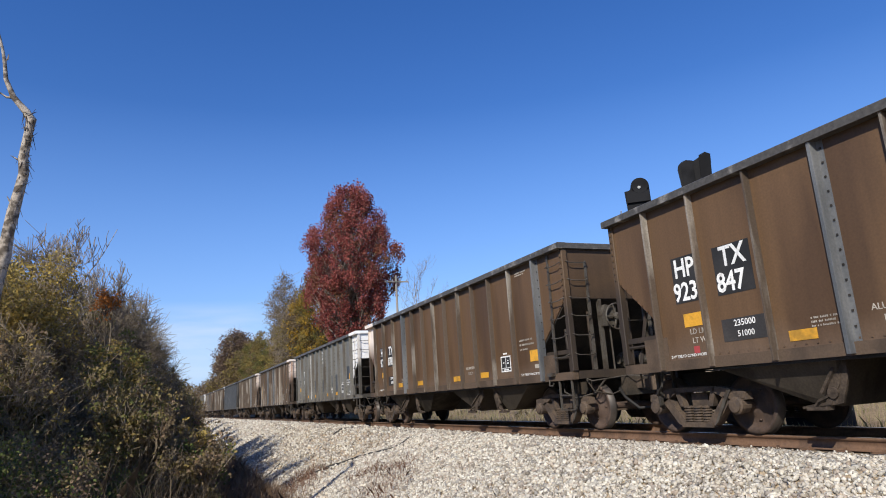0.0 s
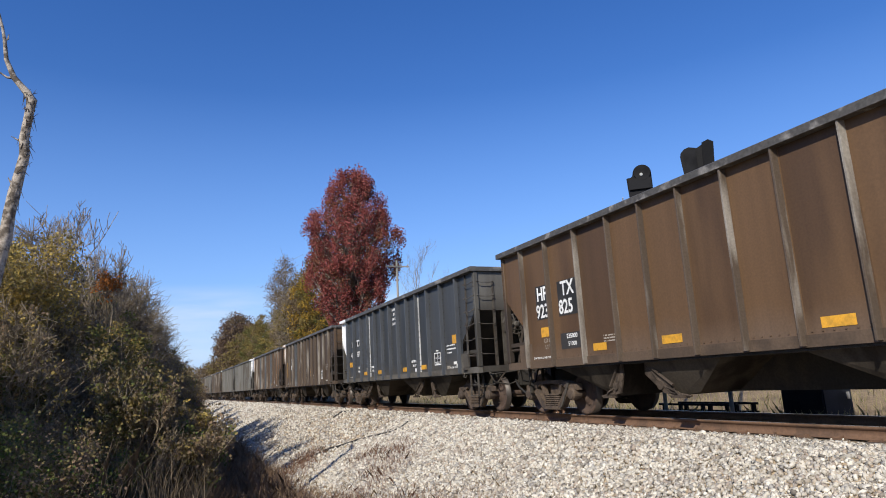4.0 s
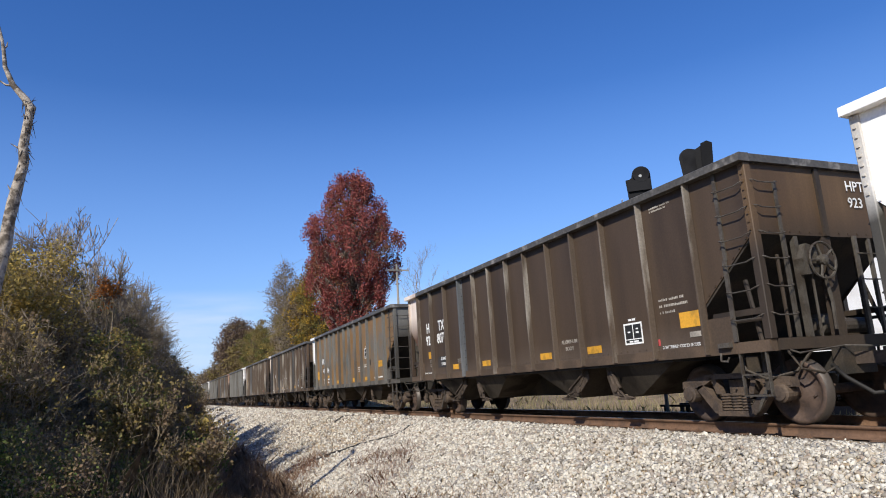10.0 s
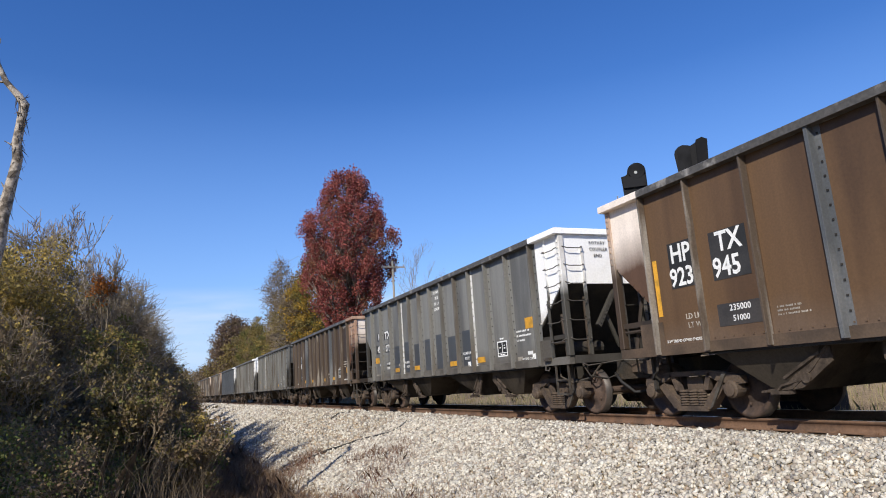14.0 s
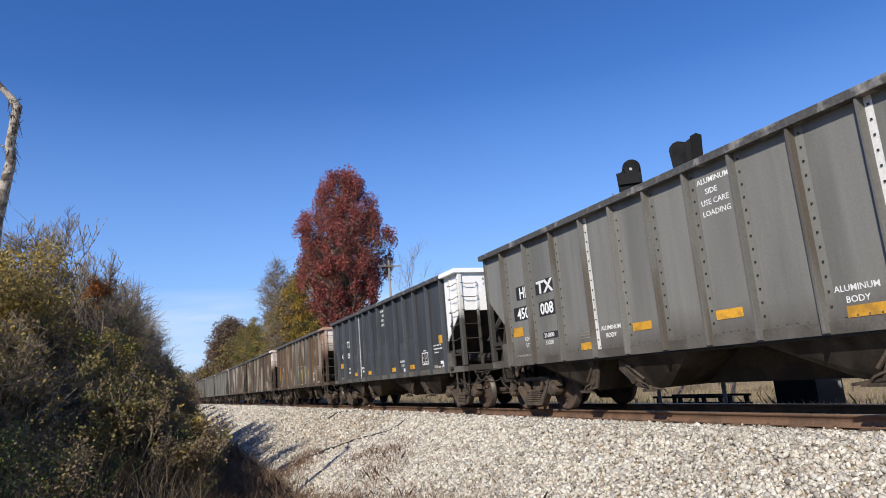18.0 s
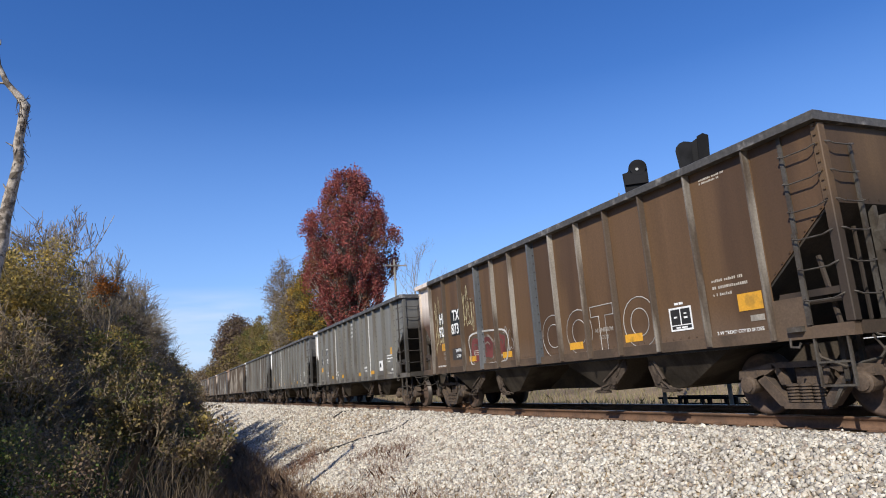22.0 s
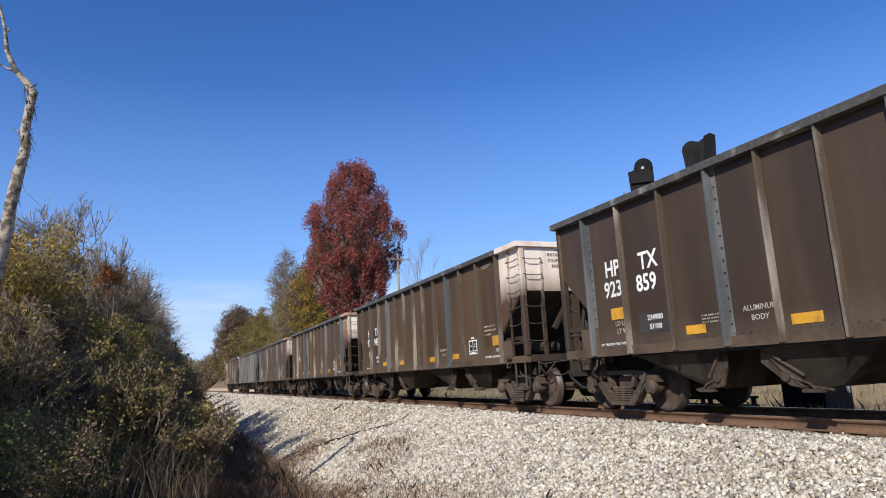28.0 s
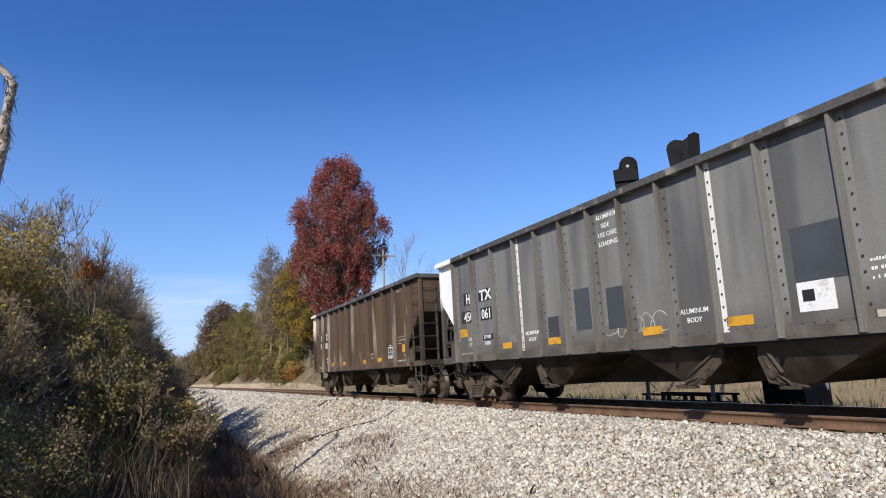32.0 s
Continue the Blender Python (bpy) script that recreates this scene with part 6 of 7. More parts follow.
far_tree("red_maple", "tall oval tree with dense deep red autumn leaves", "tree", 11, 16.0, 58.0, [(5.0, 1.6), (7.0, 2.4), (9.0, 3.3), (11.0, 3.95), (13.0, 4.3), (14.8, 4.25), (16.6, 3.6), (18.6, 2.7), (20.0, 1.6), (20.9, 0.5)], ["leaf_red", "leaf_red", "leaf_red", "leaf_red", "leaf_red", "leaf_red_dark", "leaf_red", "leaf_russet"], 760, 84, 0.23, 0.17, trunk=0.32, bark="bark_pale", hollow=0.5, tall=1.7)
far_tree("yellow_tree", "tree with yellow and green autumn leaves", "tree", 12, 14.9, 66.0, [(4.5, 1.6), (6.5, 2.4), (10.0, 2.6), (13.0, 1.9), (15.4, 0.5)], ["leaf_yellow", "leaf_yellow", "leaf_green_pale", "leaf_olive"], 260, 70, 0.30, 0.17, trunk=0.14)
far_tree("yellow_tree", "tree with yellow and green autumn leaves", "tree", 18, 13.6, 71.0, [(6.0, 0.9), (8.5, 1.5), (11.5, 1.3), (13.6, 0.3)], ["leaf_olive", "leaf_yellow", "leaf_tan"], 130, 60, 0.36, 0.19, trunk=0.15)
far_tree("grey_tree", "half-bare grey tree on the bank with thin brown leaves", "tree", 13, 15.4, 94.0, [(6.5, 1.2), (10.0, 2.2), (14.0, 2.7), (17.0, 1.9), (19.4, 0.4)], ["leaf_tan", "leaf_grey"], 240, 22, 0.42, 0.20, bark="twig", twigs=7, thick=0.02)
far_tree("grey_tree", "half-bare grey tree on the bank with thin brown leaves", "tree", 14, 14.9, 84.0, [(6.0, 1.8), (9.0, 2.4), (11.5, 2.0), (13.6, 0.4)], ["leaf_olive", "leaf_grey"], 200, 32, 0.42, 0.20, bark="twig", twigs=5, thick=0.018)
far_tree("oak_tree", "dark brown-leaved oak at the edge of the woods", "tree", 15, 15.3, 160.0, [(6.0, 3.6), (10.0, 4.6), (14.0, 4.6), (16.8, 3.4), (18.4, 1.2)], ["leaf_oak", "leaf_oak", "leaf_tan"], 300, 44, 0.75, 0.42, trunk=0.3)
rs = np.random.default_rng(3)
BANK = [["leaf_olive", "leaf_green_pale"], ["leaf_olive", "leaf_tan"], ["leaf_green_pale", "leaf_olive", "leaf_straw"], ["leaf_tan", "leaf_olive"]]
for i in range(22):
    y = 68 + i * 4.4 + rs.uniform(-1.5, 1.5)
    x = track_x(y) + 7.4 + rs.uniform(-0.4, 2.6)
    h = rs.uniform(4.6, 6.6) + 2.2 * smooth(78, 96, y) + 2.4 * smooth(104, 125, y)
    r = rs.uniform(1.9, 2.7)
    crowned("bank_shrub", "leafy olive and green shrub on the railway bank", "shrub", 30 + i, x, y, ground_z(x, y) - 0.1, [(0.2, r * 0.8), (h * 0.35, r), (h * 0.7, r * 0.8), (h, 0.3)], BANK[i % 4], 120, 60, 0.34, 0.20, group="shrubs on the bank", trunk=0.09)
for i in range(14):
    y = 70 + i * 5.4 + rs.uniform(-1.5, 1.5)
    x = track_x(y) + 5.2 + rs.uniform(-0.8, 1.4)
    h = rs.uniform(1.6, 2.9)
    r = rs.uniform(1.3, 2.0)
    crowned("bank_vine", "low green vines and scrub spilling down the bank", "shrub", 130 + i, x, y, ground_z(x, y) - 0.1, [(0.1, r), (h * 0.5, r * 0.9), (h, 0.3)], [["leaf_green_pale", "leaf_olive"], ["leaf_green", "leaf_green_pale", "leaf_straw"], ["leaf_olive", "leaf_tan"]][i % 3], 80, 56, 0.27, 0.18, group="vines on the bank", trunk=0.04)
crowned("orange_bush", "small orange-brown bush on the bank", "shrub", 152, 13.7, 68.5, ground_z(13.7, 68.5) - 0.1, [(0.2, 0.8), (0.9, 0.9), (1.7, 0.3)], ["leaf_straw", "leaf_orange", "leaf_tan"], 50, 50, 0.2, 0.15, trunk=0.04)
for i in range(10):
    y = 150 + i * 13.0
    h = rs.uniform(7, 10)
    x = track_x(min(y, 300)) + (-7.0, 7.5, 1.5, -3.5)[i % 4] - i * 0.5 if i > 3 else track_x(y) + (7.0, -6.5)[i % 2]
    crowned("far_tree", "hazy bare tree far along the line", "tree", 60 + i, x, y, ground_z(x, y) - 0.2, [(0.5, 2.5), (h * 0.5, 3.6), (h * 0.8, 2.6), (h, 0.5)], ["leaf_tan", "leaf_olive"], 90, 40, 0.7, 0.42, group="far trees", trunk=0.12)
for i, (x, y, h) in enumerate(((9.8, 190.0, 6.0), (12.6, 205.0, 8.0), (15.6, 212.0, 11.0), (1.0, 170.0, 5.0), (-1.5, 150.0, 4.6))):
    crowned("far_tree", "hazy bare tree far along the line", "tree", 80 + i, x, y, ground_z(x, y) - 0.2, [(0.5, 2.5), (h * 0.5, 3.4), (h * 0.8, 2.4), (h, 0.5)], ["leaf_tan"], 90, 40, 0.7, 0.42, group="far trees", trunk=0.12)
plant("bare_tree", "leafless slender tree with fine upright twigs", "tree", 16, 19.2, 50.0, 10.6, 2.4, None, levels=4, first=0.35, kids=(4, 6), bark="bark_pale", z=0.4, up=0.66, sides=3, trunk=0.10)
plant("bare_tree", "leafless slender tree with fine upright twigs", "tree", 17, 20.0, 51.0, 8.8, 2.0, None, levels=4, first=0.35, kids=(4, 6), bark="bark_pale", z=0.4, up=0.66, sides=3, trunk=0.08)

pole = thing("utility_pole", "weathered wooden utility pole with a crossarm", "utility pole", at=pose(19.0, 55.0, 0.4))
bm = bmesh.new()
tube(bm, [(0, 0, -0.5), (0, 0, 6), (0, 0, 11.4)], [0.13, 0.11, 0.085], 10)
part("mast", bm, M["pole"], pole, smooth=True)
bm = bmesh.new()
box(bm, -1.1, 1.1, -0.16, -0.06, 10.75, 10.87)
part("crossarm", bm, M["pole"], pole)
for x in (-1.0, -0.4, 0.4, 1.0):
    bm = bmesh.new()
    lathe(bm, [(10.87, 0.02), (10.93, 0.05), (10.99, 0.035), (11.03, 0.04), (11.05, 0.01)], 2, 8, (x, -0.11, 0))
    part("insulator", bm, M["galv"], pole)

# signal: two hooded heads on masts with a small platform
def signal_head(x, y, z, turn, big, lens):
    head = thing("signal_head", "black hooded railway signal head seen from behind" if big else "black rounded railway signal target with a pale dot for a hole", "railway signal", "railway signals", at=pose(x, y, 0, 0, 0, turn))
    bm = bmesh.new()
    tube(bm, [(0, 0.10, -0.6), (0, 0.10, z + 0.2)], 0.055, 10)
    part("mast", bm, M["galv"], head, smooth=True)
    bm = bmesh.new()
    w, h = (0.33, 0.98) if big else (0.34, 0.74)
    pts = []
    if big:
        pts = [(-0.36, z - 0.15), (0.36, z - 0.15), (0.44, z + 1.0), (0.40, z + 1.06), (0.30, z + 1.08), (0.15, z + 1.02), (0.0, z + 0.94), (-0.08, z + 0.97), (-0.2, z + 1.0), (-0.32, z + 0.96), (-0.41, z + 0.87), (-0.44, z + 0.76)]
    else:
        pts = [(-0.34, z - 0.2), (0.37, z - 0.2), (0.37, z + 0.5)] + [(0.10 + 0.27 * math.cos(k * 0.26), z + 0.52 + 0.27 * math.sin(k * 0.26)) for k in range(1, 12)] + [(-0.19, z + 0.46), (-0.24, z + 0.42), (-0.37, z + 0.40)]
    prism(bm, pts, 1, -0.02, 0.02)
    part("backplate", bm, M["signal"], head)
    bm = bmesh.new()
    if big:
        prism(bm, [(-0.32, z + 0.03), (-0.02, z + 0.03), (-0.03, z + 0.85), (-0.12, z + 0.93), (-0.24, z + 0.94), (-0.36, z + 0.84)], 1, -0.09, -0.022)
        prism(bm, [(0.10, z + 0.03), (0.35, z + 0.03), (0.43, z + 0.98), (0.30, z + 1.06), (0.14, z + 1.0)], 1, -0.26, -0.022)
    else:
        lathe(bm, [(-0.10, 0.24), (-0.022, 0.25)], 1, 20, (0.10, 0, z + 0.52))
        box(bm, -0.32, 0.35, -0.095, -0.0215, z + 0.02, z + 0.36)
    part("hood", bm, M["signal"], head)
    if lens:
        # pale disc painted for the brightness showing through a small hole
        bm = bmesh.new()
        lathe(bm, [(-0.125, 0.045), (-0.11, 0.05), (-0.095, 0.05)], 1, 12, (0.07, 0, z + 0.46))
        part("lens", bm, M["lens"], head, "small pale disc standing in for a see-through hole")
    bm = bmesh.new()
    box(bm, -0.55, 0.55, -0.1, 0.5, z - 0.75, z - 0.71)
    for xx in (-0.54, 0.54):
        for yy in (-0.08, 0.48):
            tube(bm, [(xx, yy, z - 0.72), (xx, yy, z - 0.2)], 0.02, 6)
        tube(bm, [(xx, -0.08, z - 0.2), (xx, 0.48, z - 0.2)], 0.02, 6)
    tube(bm, [(-0.54, 0.48, z - 0.2), (0.54, 0.48, z - 0.2)], 0.02, 6)
    part("platform", bm, M["galv"], head)
    for xx in (-0.3, 0.2) if big else ():
        bm = bmesh.new()
        lathe(bm, [(z - 0.71, 0.04), (z - 0.70, 0.085), (z - 0.30, 0.085), (z - 0.27, 0.05)], 2, 12, (xx, 0.3, 0))
        part("canister", bm, M["galv"], head, "pale metal canister")
    return head


signal_head(13.15, 15.20, 6.22, -38, False, True)
signal_head(13.15, 12.80, 5.75, -44, True, False)

cab = thing("relay_cabinet", "black and dark blue steel relay cabinet beside the track", "relay cabinet", at=pose(14.5, 11.48, -0.75))
bm = bmesh.new()
box(bm, -0.5, 0.5, -0.55, 0.55, 0.12, 1.62)
bmesh.ops.bevel(bm, geom=bm.edges[:], offset=0.012, segments=1, affect="EDGES")
part("body", bm, M["cabinet"], cab)
bm = bmesh.new()
box(bm, -0.56, 0.56, -0.61, 0.61, 1.624, 1.70)
part("lid", bm, M["cabinet"], cab)
bm = bmesh.new()
box(bm, -0.46, 0.46, -0.575, -0.553, 0.2, 1.56)
door = part("door", bm, M["cabinet_blue"], cab, "dark blue door")
bm = bmesh.new()
box(bm, 0.3, 0.36, -0.61, -0.576, 0.7, 0.86)
part("handle", bm, M["galv"], door)
bm = bmesh.new()
box(bm, -0.55, 0.55, -0.6, 0.6, -0.2, 0.12)
part("plinth", bm, M["mortar"], cab)

rack = thing("steel_rack", "low dark steel rack standing behind the track", "rack", at=pose(14.0, 14.6, -0.66))
for yy in (-1.4, -0.5, 0.4, 1.3):
    for xx in (-0.3, 0.3):
        bm = bmesh.new()
        box(bm, xx - 0.04, xx + 0.04, yy - 0.05, yy + 0.05, 0, 0.54)
        part("leg", bm, M["cabinet"], rack)
for z in (0.26, 0.48):
    for xx in (-0.385, 0.345):
        bm = bmesh.new()
        box(bm, xx, xx + 0.04, -1.5, 1.45, z, z + 0.06)
        part("beam", bm, M["cabinet"], rack)

# white brick building
bld = thing("brick_building", "white-painted brick building with an arched window", "building", at=pose(21.0, 0, -0.6))
BY0, BY1, BH = -8.0, 19.6, 6.9
bm = bmesh.new()
box(bm, 0.0, 0.3, BY0, BY1, 0, BH)
box(bm, 0.3, 12.0, BY1 - 0.3, BY1, 0, BH), box(bm, 0.3, 12.0, BY0, BY0 + 0.3, 0, BH), box(bm, 11.7, 12.0, BY0 + 0.3, BY1 - 0.3, 0, BH)
wall = part("wall", bm, M["brick_white"], bld)
bm = bmesh.new()
box(bm, -0.15, 12.15, BY0 - 0.15, BY1 + 0.15, BH + 0.004, BH + 0.2)
part("roof", bm, M["roof"], bld)
bm = bmesh.new()
arc = [(math.cos(a) * 0.75, 1.35 + 0.75 * math.sin(a)) for a in [k * math.pi / 10 for k in range(11)]]
prism(bm, [(12.45 + p, q) for p, q in arc] + [(12.45 - 0.75, 0.5), (12.45 + 0.75, 0.5)], 0, -0.05, -0.02)
window = part("window", bm, M["window_dark"], bld, "dark arched window")
bm = bmesh.new()
for a, b in zip(arc, arc[1:]):
    ca, cb = [(v[0] * 1.22, 1.35 + (v[1] - 1.35) * 1.22) for v in (a, b)]
    prism(bm, [(12.45 + a[0], a[1]), (12.45 + b[0], b[1]), (12.45 + cb[0], cb[1]), (12.45 + ca[0], ca[1])], 0, -0.09, -0.03)
part("arch", bm, M["galv"], window, "grey brick arch")
# ---- near side: brush, dead tree, weeds ----
rs = np.random.default_rng(9)
KINDS = [["leaf_brown", "leaf_umber", "leaf_umber", "leaf_olive"], ["leaf_umber", "leaf_mixed", "leaf_green", "leaf_umber"], ["leaf_olive", "leaf_umber", "leaf_brown", "leaf_straw"], ["leaf_mixed", "leaf_umber", "leaf_green_pale", "leaf_olive"], ["leaf_brown", "leaf_tan", "leaf_umber", "leaf_umber"]]
k = 0
for row, (x0, hh, step) in enumerate(((0.35, 0.75, 1.7), (-1.0, 1.9, 2.0), (-2.4, 3.4, 2.4))):
    y = 14.6 + row * 0.9
    while y < 52 - row * 8:
        x = x0 + rs.uniform(-0.35, 0.35) + 0.012 * (y - 15)
        h = hh * rs.uniform(0.82, 1.12) * (1 + 0.2 * smooth(18, 36, y))
        plant("brush", "tangled brown brush with sparse olive and brown leaves", "shrub", 100 + k, x, y, h, 0.8 + 0.10 * h, KINDS[k % 5], per=10, thin=0.42, spread=0.075, size=0.05 + 0.0015 * y, levels=3, first=0.03, kids=(7, 10), group="brush along the ditch", bark="twig", sides=3, trunk=0.035, up=0.68, least=0.004 + 0.0001 * y)
        k += 1
        y += step + 0.08 * (y - 14)
# taller leafy shrubs: (x, y, top)
# olive and straw leaves, kept for tall shrubs to put sunlight into the colour
SUNLIT = [["leaf_straw", "leaf_olive", "leaf_mixed", "leaf_brown"], ["leaf_olive", "leaf_mixed", "leaf_tan", "leaf_umber"], ["leaf_mixed", "leaf_green_pale", "leaf_brown", "leaf_olive"], ["leaf_brown", "leaf_straw", "leaf_mixed", "leaf_olive"]]
TALL = [(-4.4, 17.5, 4.2), (-4.6, 19.5, 4.7), (-3.8, 20.5, 5.0), (-3.4, 22.5, 5.1), (-2.6, 23.5, 4.8), (-3.5, 25.5, 5.3), (-2.1, 26.5, 4.7), (-1.4, 31.0, 4.9), (-2.6, 29.0, 5.4), (-0.7, 37.5, 4.6), (-1.5, 36.0, 5.0), (-0.1, 44.5, 3.7), (-0.9, 43.0, 4.3), (0.1, 40.0, 3.4), (0.9, 55.5, 3.5), (0.1, 50.0, 3.9), (2.1, 75.0, 3.3), (1.5, 64.0, 3.4), (3.0, 95.0, 3.2), (-2.1, 18.5, 1.7), (-1.3, 20.5, 0.9), (-1.3, 24.0, 2.4), (-0.5, 28.5, 2.3), (0.1, 33.0, 2.2), (-3.0, 16.5, 2.9), (-5.6, 19.0, 5.0)]
for i, (x, y, z) in enumerate(TALL):
    g0 = ground_z(x, y) - 0.05
    hh, r = z - g0, 1.05 + 0.011 * y
    crowned("leafy_shrub", "tall shrub with fine dull brown and olive leaves", "shrub", 400 + i, x, y, g0, [(0.25, r * 0.75), (hh * 0.4, r), (hh * 0.72, r * 0.85), (hh, 0.3)], SUNLIT[i % 4] if z > 2.6 and y < 45 else KINDS[(i * 2 + 1) % 5], 210, 26 if z > 3.6 or y > 40 else 16, 0.085 + 0.0022 * y, 0.048 + 0.0017 * y, bark="twig", group="tall shrubs along the ditch", trunk=0.05, hollow=0.5, sides=3, twigs=9 if z > 3.6 else 12, thick=0.008)
plant("bare_top_tree", "bare grey tree with forked limbs above the brush", "tree", 301, -2.9, 22.0, 6.2, 1.5, None, levels=3, first=0.45, kids=(5, 7), bark="bark_pale", up=0.62, sides=4, trunk=0.085, least=0.008)
plant("bare_top_tree", "bare grey tree with forked limbs above the brush", "tree", 302, -4.0, 24.0, 7.0, 1.5, None, levels=3, first=0.45, kids=(5, 7), bark="bark", up=0.64, sides=4, trunk=0.075, least=0.008)
for i, (x, y, hh) in enumerate(((-4.3, 19.6, 6.2), (-3.4, 20.6, 6.4), (-2.2, 21.6, 5.3), (-1.5, 23.0, 4.7))):
    plant("bare_top_tree", "bare grey tree with forked limbs above the brush", "tree", 341 + i, x, y, hh, 1.3, None, levels=4, first=0.42, kids=(4, 7), bark=("twig", "bark_pale")[i % 2], up=0.60, sides=3, trunk=0.06, least=0.007)
for i, (x, y, top, r) in enumerate(((-1.7, 30.5, 6.3, 1.5), (-1.4, 34.0, 6.2, 1.5), (-2.6, 27.5, 6.1, 1.2), (-3.6, 23.5, 6.4, 1.2), (-0.7, 38.5, 5.2, 1.4))):
    g0 = ground_z(x, y) - 0.05
    crowned("twiggy_tree", "rounded bare tree with a haze of fine grey twigs", "tree", 303 + i, x, y, g0, [((top - g0) * 0.5, r * 0.7), ((top - g0) * 0.75, r), ((top - g0) * 0.93, r * 0.7), (top - g0, 0.2)], ["leaf_tan"], 170, 4, 0.2, 0.05, bark="twig", group="bare trees above the brush", trunk=0.075, sides=3, twigs=12, thick=0.009)
for i, (x, y, hh) in enumerate(((-2.5, 11.4, 1.0), (-1.6, 12.4, 0.7), (-2.9, 13.2, 1.4), (-0.9, 13.6, 0.6), (-2.0, 14.4, 1.4), (-1.3, 11.3, 0.4), (-3.4, 15.4, 2.2), (-2.7, 12.2, 1.1))):
    plant("vine_shrub", "low green shrub with small leaves among dry stems", "shrub", 330 + i, x, y, hh, 0.7, [["leaf_green", "leaf_green_pale"], ["leaf_mixed", "leaf_brown"], ["leaf_mixed", "leaf_brown", "leaf_green"]][i % 3], per=14, spread=0.10, size=0.05, levels=2, first=0.02, kids=(9, 12), bark="twig", sides=3, trunk=0.02, group="low shrubs in the ditch")
# unseen trees added on the left to shade the low brush
for i, (x, y, hh) in enumerate(((-8.6, 7.6, 7.6), (-9.0, 10.8, 7.4), (-9.4, 15.0, 5.6), (-10.2, 21.0, 6.2), (-11.2, 27.0, 7.0))):
    crowned("wood_tree", "unseen half-bare small tree added to shade the brush", "tree", 350 + i, x, y, ground_z(x, y) - 0.2, [(hh * 0.35, 0.8), (hh * 0.55, 2.1), (hh * 0.8, 2.3), (hh, 0.5)], ["leaf_brown", "leaf_olive"], 120, 40, 0.5, 0.24, group="trees beside the line", trunk=0.14)
crowned("orange_tree", "small tree with tufts of orange leaves", "tree", 305, -1.68, 21.3, ground_z(-1.68, 21.3), [(4.05 - ground_z(-1.68, 21.3), 0.38), (4.25 - ground_z(-1.68, 21.3), 0.48), (4.55 - ground_z(-1.68, 21.3), 0.1)], ["leaf_orange"], 14, 44, 0.11, 0.075, trunk=0.05, hollow=0.95)
for i, (x, y, hh) in enumerate(((1.2, 38.0, 2.6), (0.9, 32.0, 1.9), (1.7, 41.0, 2.4))):
    crowned("red_shrub", "low maroon-leaved shrub at the ditch", "shrub", 306 + i, x, y, ground_z(x, y), [(0.1, 0.7), (hh * 0.5, 0.85), (hh, 0.25)], ["leaf_maroon", "leaf_maroon", "leaf_brown"], 90, 40, 0.2, 0.085, bark="twig", group="maroon shrubs", trunk=0.03)
for i, (x, y, top) in enumerate(((-3.5, 17.0, 4.4), (-2.95, 17.7, 4.7), (-2.45, 18.2, 4.7), (-3.3, 18.6, 4.9))):
    g0 = ground_z(x, y)
    crowned("yellow_top_tree", "small tree with thin yellow leaves above the brush", "tree", 309 + i, x, y, g0, [((top - g0) * 0.68, 0.5), ((top - g0) * 0.85, 0.6), (top - g0, 0.2)], ["leaf_straw", "leaf_straw", "leaf_olive"], 46, 40, 0.15, 0.075, bark="twig", group="yellow-leaved small trees", trunk=0.045, sides=3, hollow=0.8)

for i, (x, y, top, r) in enumerate(((-1.25, 21.6, 3.1, 0.75), (-0.75, 22.6, 2.6, 0.6), (-1.7, 20.6, 2.6, 0.6))):
    g0 = ground_z(x, y)
    crowned("green_shrub", "shrub with yellow-green leaves in the brush", "shrub", 320 + i, x, y, g0, [((top - g0) * 0.6, r * 0.8), ((top - g0) * 0.85, r), (top - g0, 0.2)], ["leaf_green_pale", "leaf_olive", "leaf_straw"], 46, 34, 0.13, 0.085, bark="twig", group="yellow-green shrubs", trunk=0.04, sides=3, hollow=0.6)

dead = thing("dead_tree", "crooked bleached dead tree with bark hanging in strips", "dead tree", at=pose(-2.75, 13.6, ground_z(-2.75, 13.6) - 0.1))
rs = np.random.default_rng(21)
path = [(-0.55, 0.1, 0.0), (-0.42, 0.08, 1.4), (-0.28, 0.05, 2.8), (-0.15, 0.03, 3.9), (-0.04, 0.0, 4.63), (0.03, 0.0, 5.12), (0.06, 0.0, 5.52), (0.10, 0.0, 5.87), (0.18, 0.0, 6.32), (0.23, 0.0, 6.65), (0.20, 0.0, 6.97), (0.24, 0.0, 7.37), (0.27, 0.0, 7.62), (0.29, 0.0, 7.74), (0.19, 0.0, 7.90), (0.08, 0.0, 8.04), (-0.04, 0.0, 8.18), (-0.19, 0.0, 8.53), (-0.23, 0.0, 8.88), (-0.28, 0.0, 9.13), (-0.40, 0.0, 9.6), (-0.44, 0.0, 10.2)]
bm = bmesh.new()
tube(bm, path, [0.15, 0.14, 0.13, 0.12, 0.115, 0.11, 0.10, 0.105, 0.092, 0.085, 0.088, 0.078, 0.075, 0.082, 0.068, 0.06, 0.058, 0.042, 0.036, 0.03, 0.022, 0.01], 9)
for q in bm.verts:
    q.co += Vector((noise.noise(q.co * 5), noise.noise(q.co * 5 + Vector((9, 0, 0))), 0)) * 0.022
trunk = part("trunk", bm, M["bark_pale"], dead, smooth=True)
segs = []
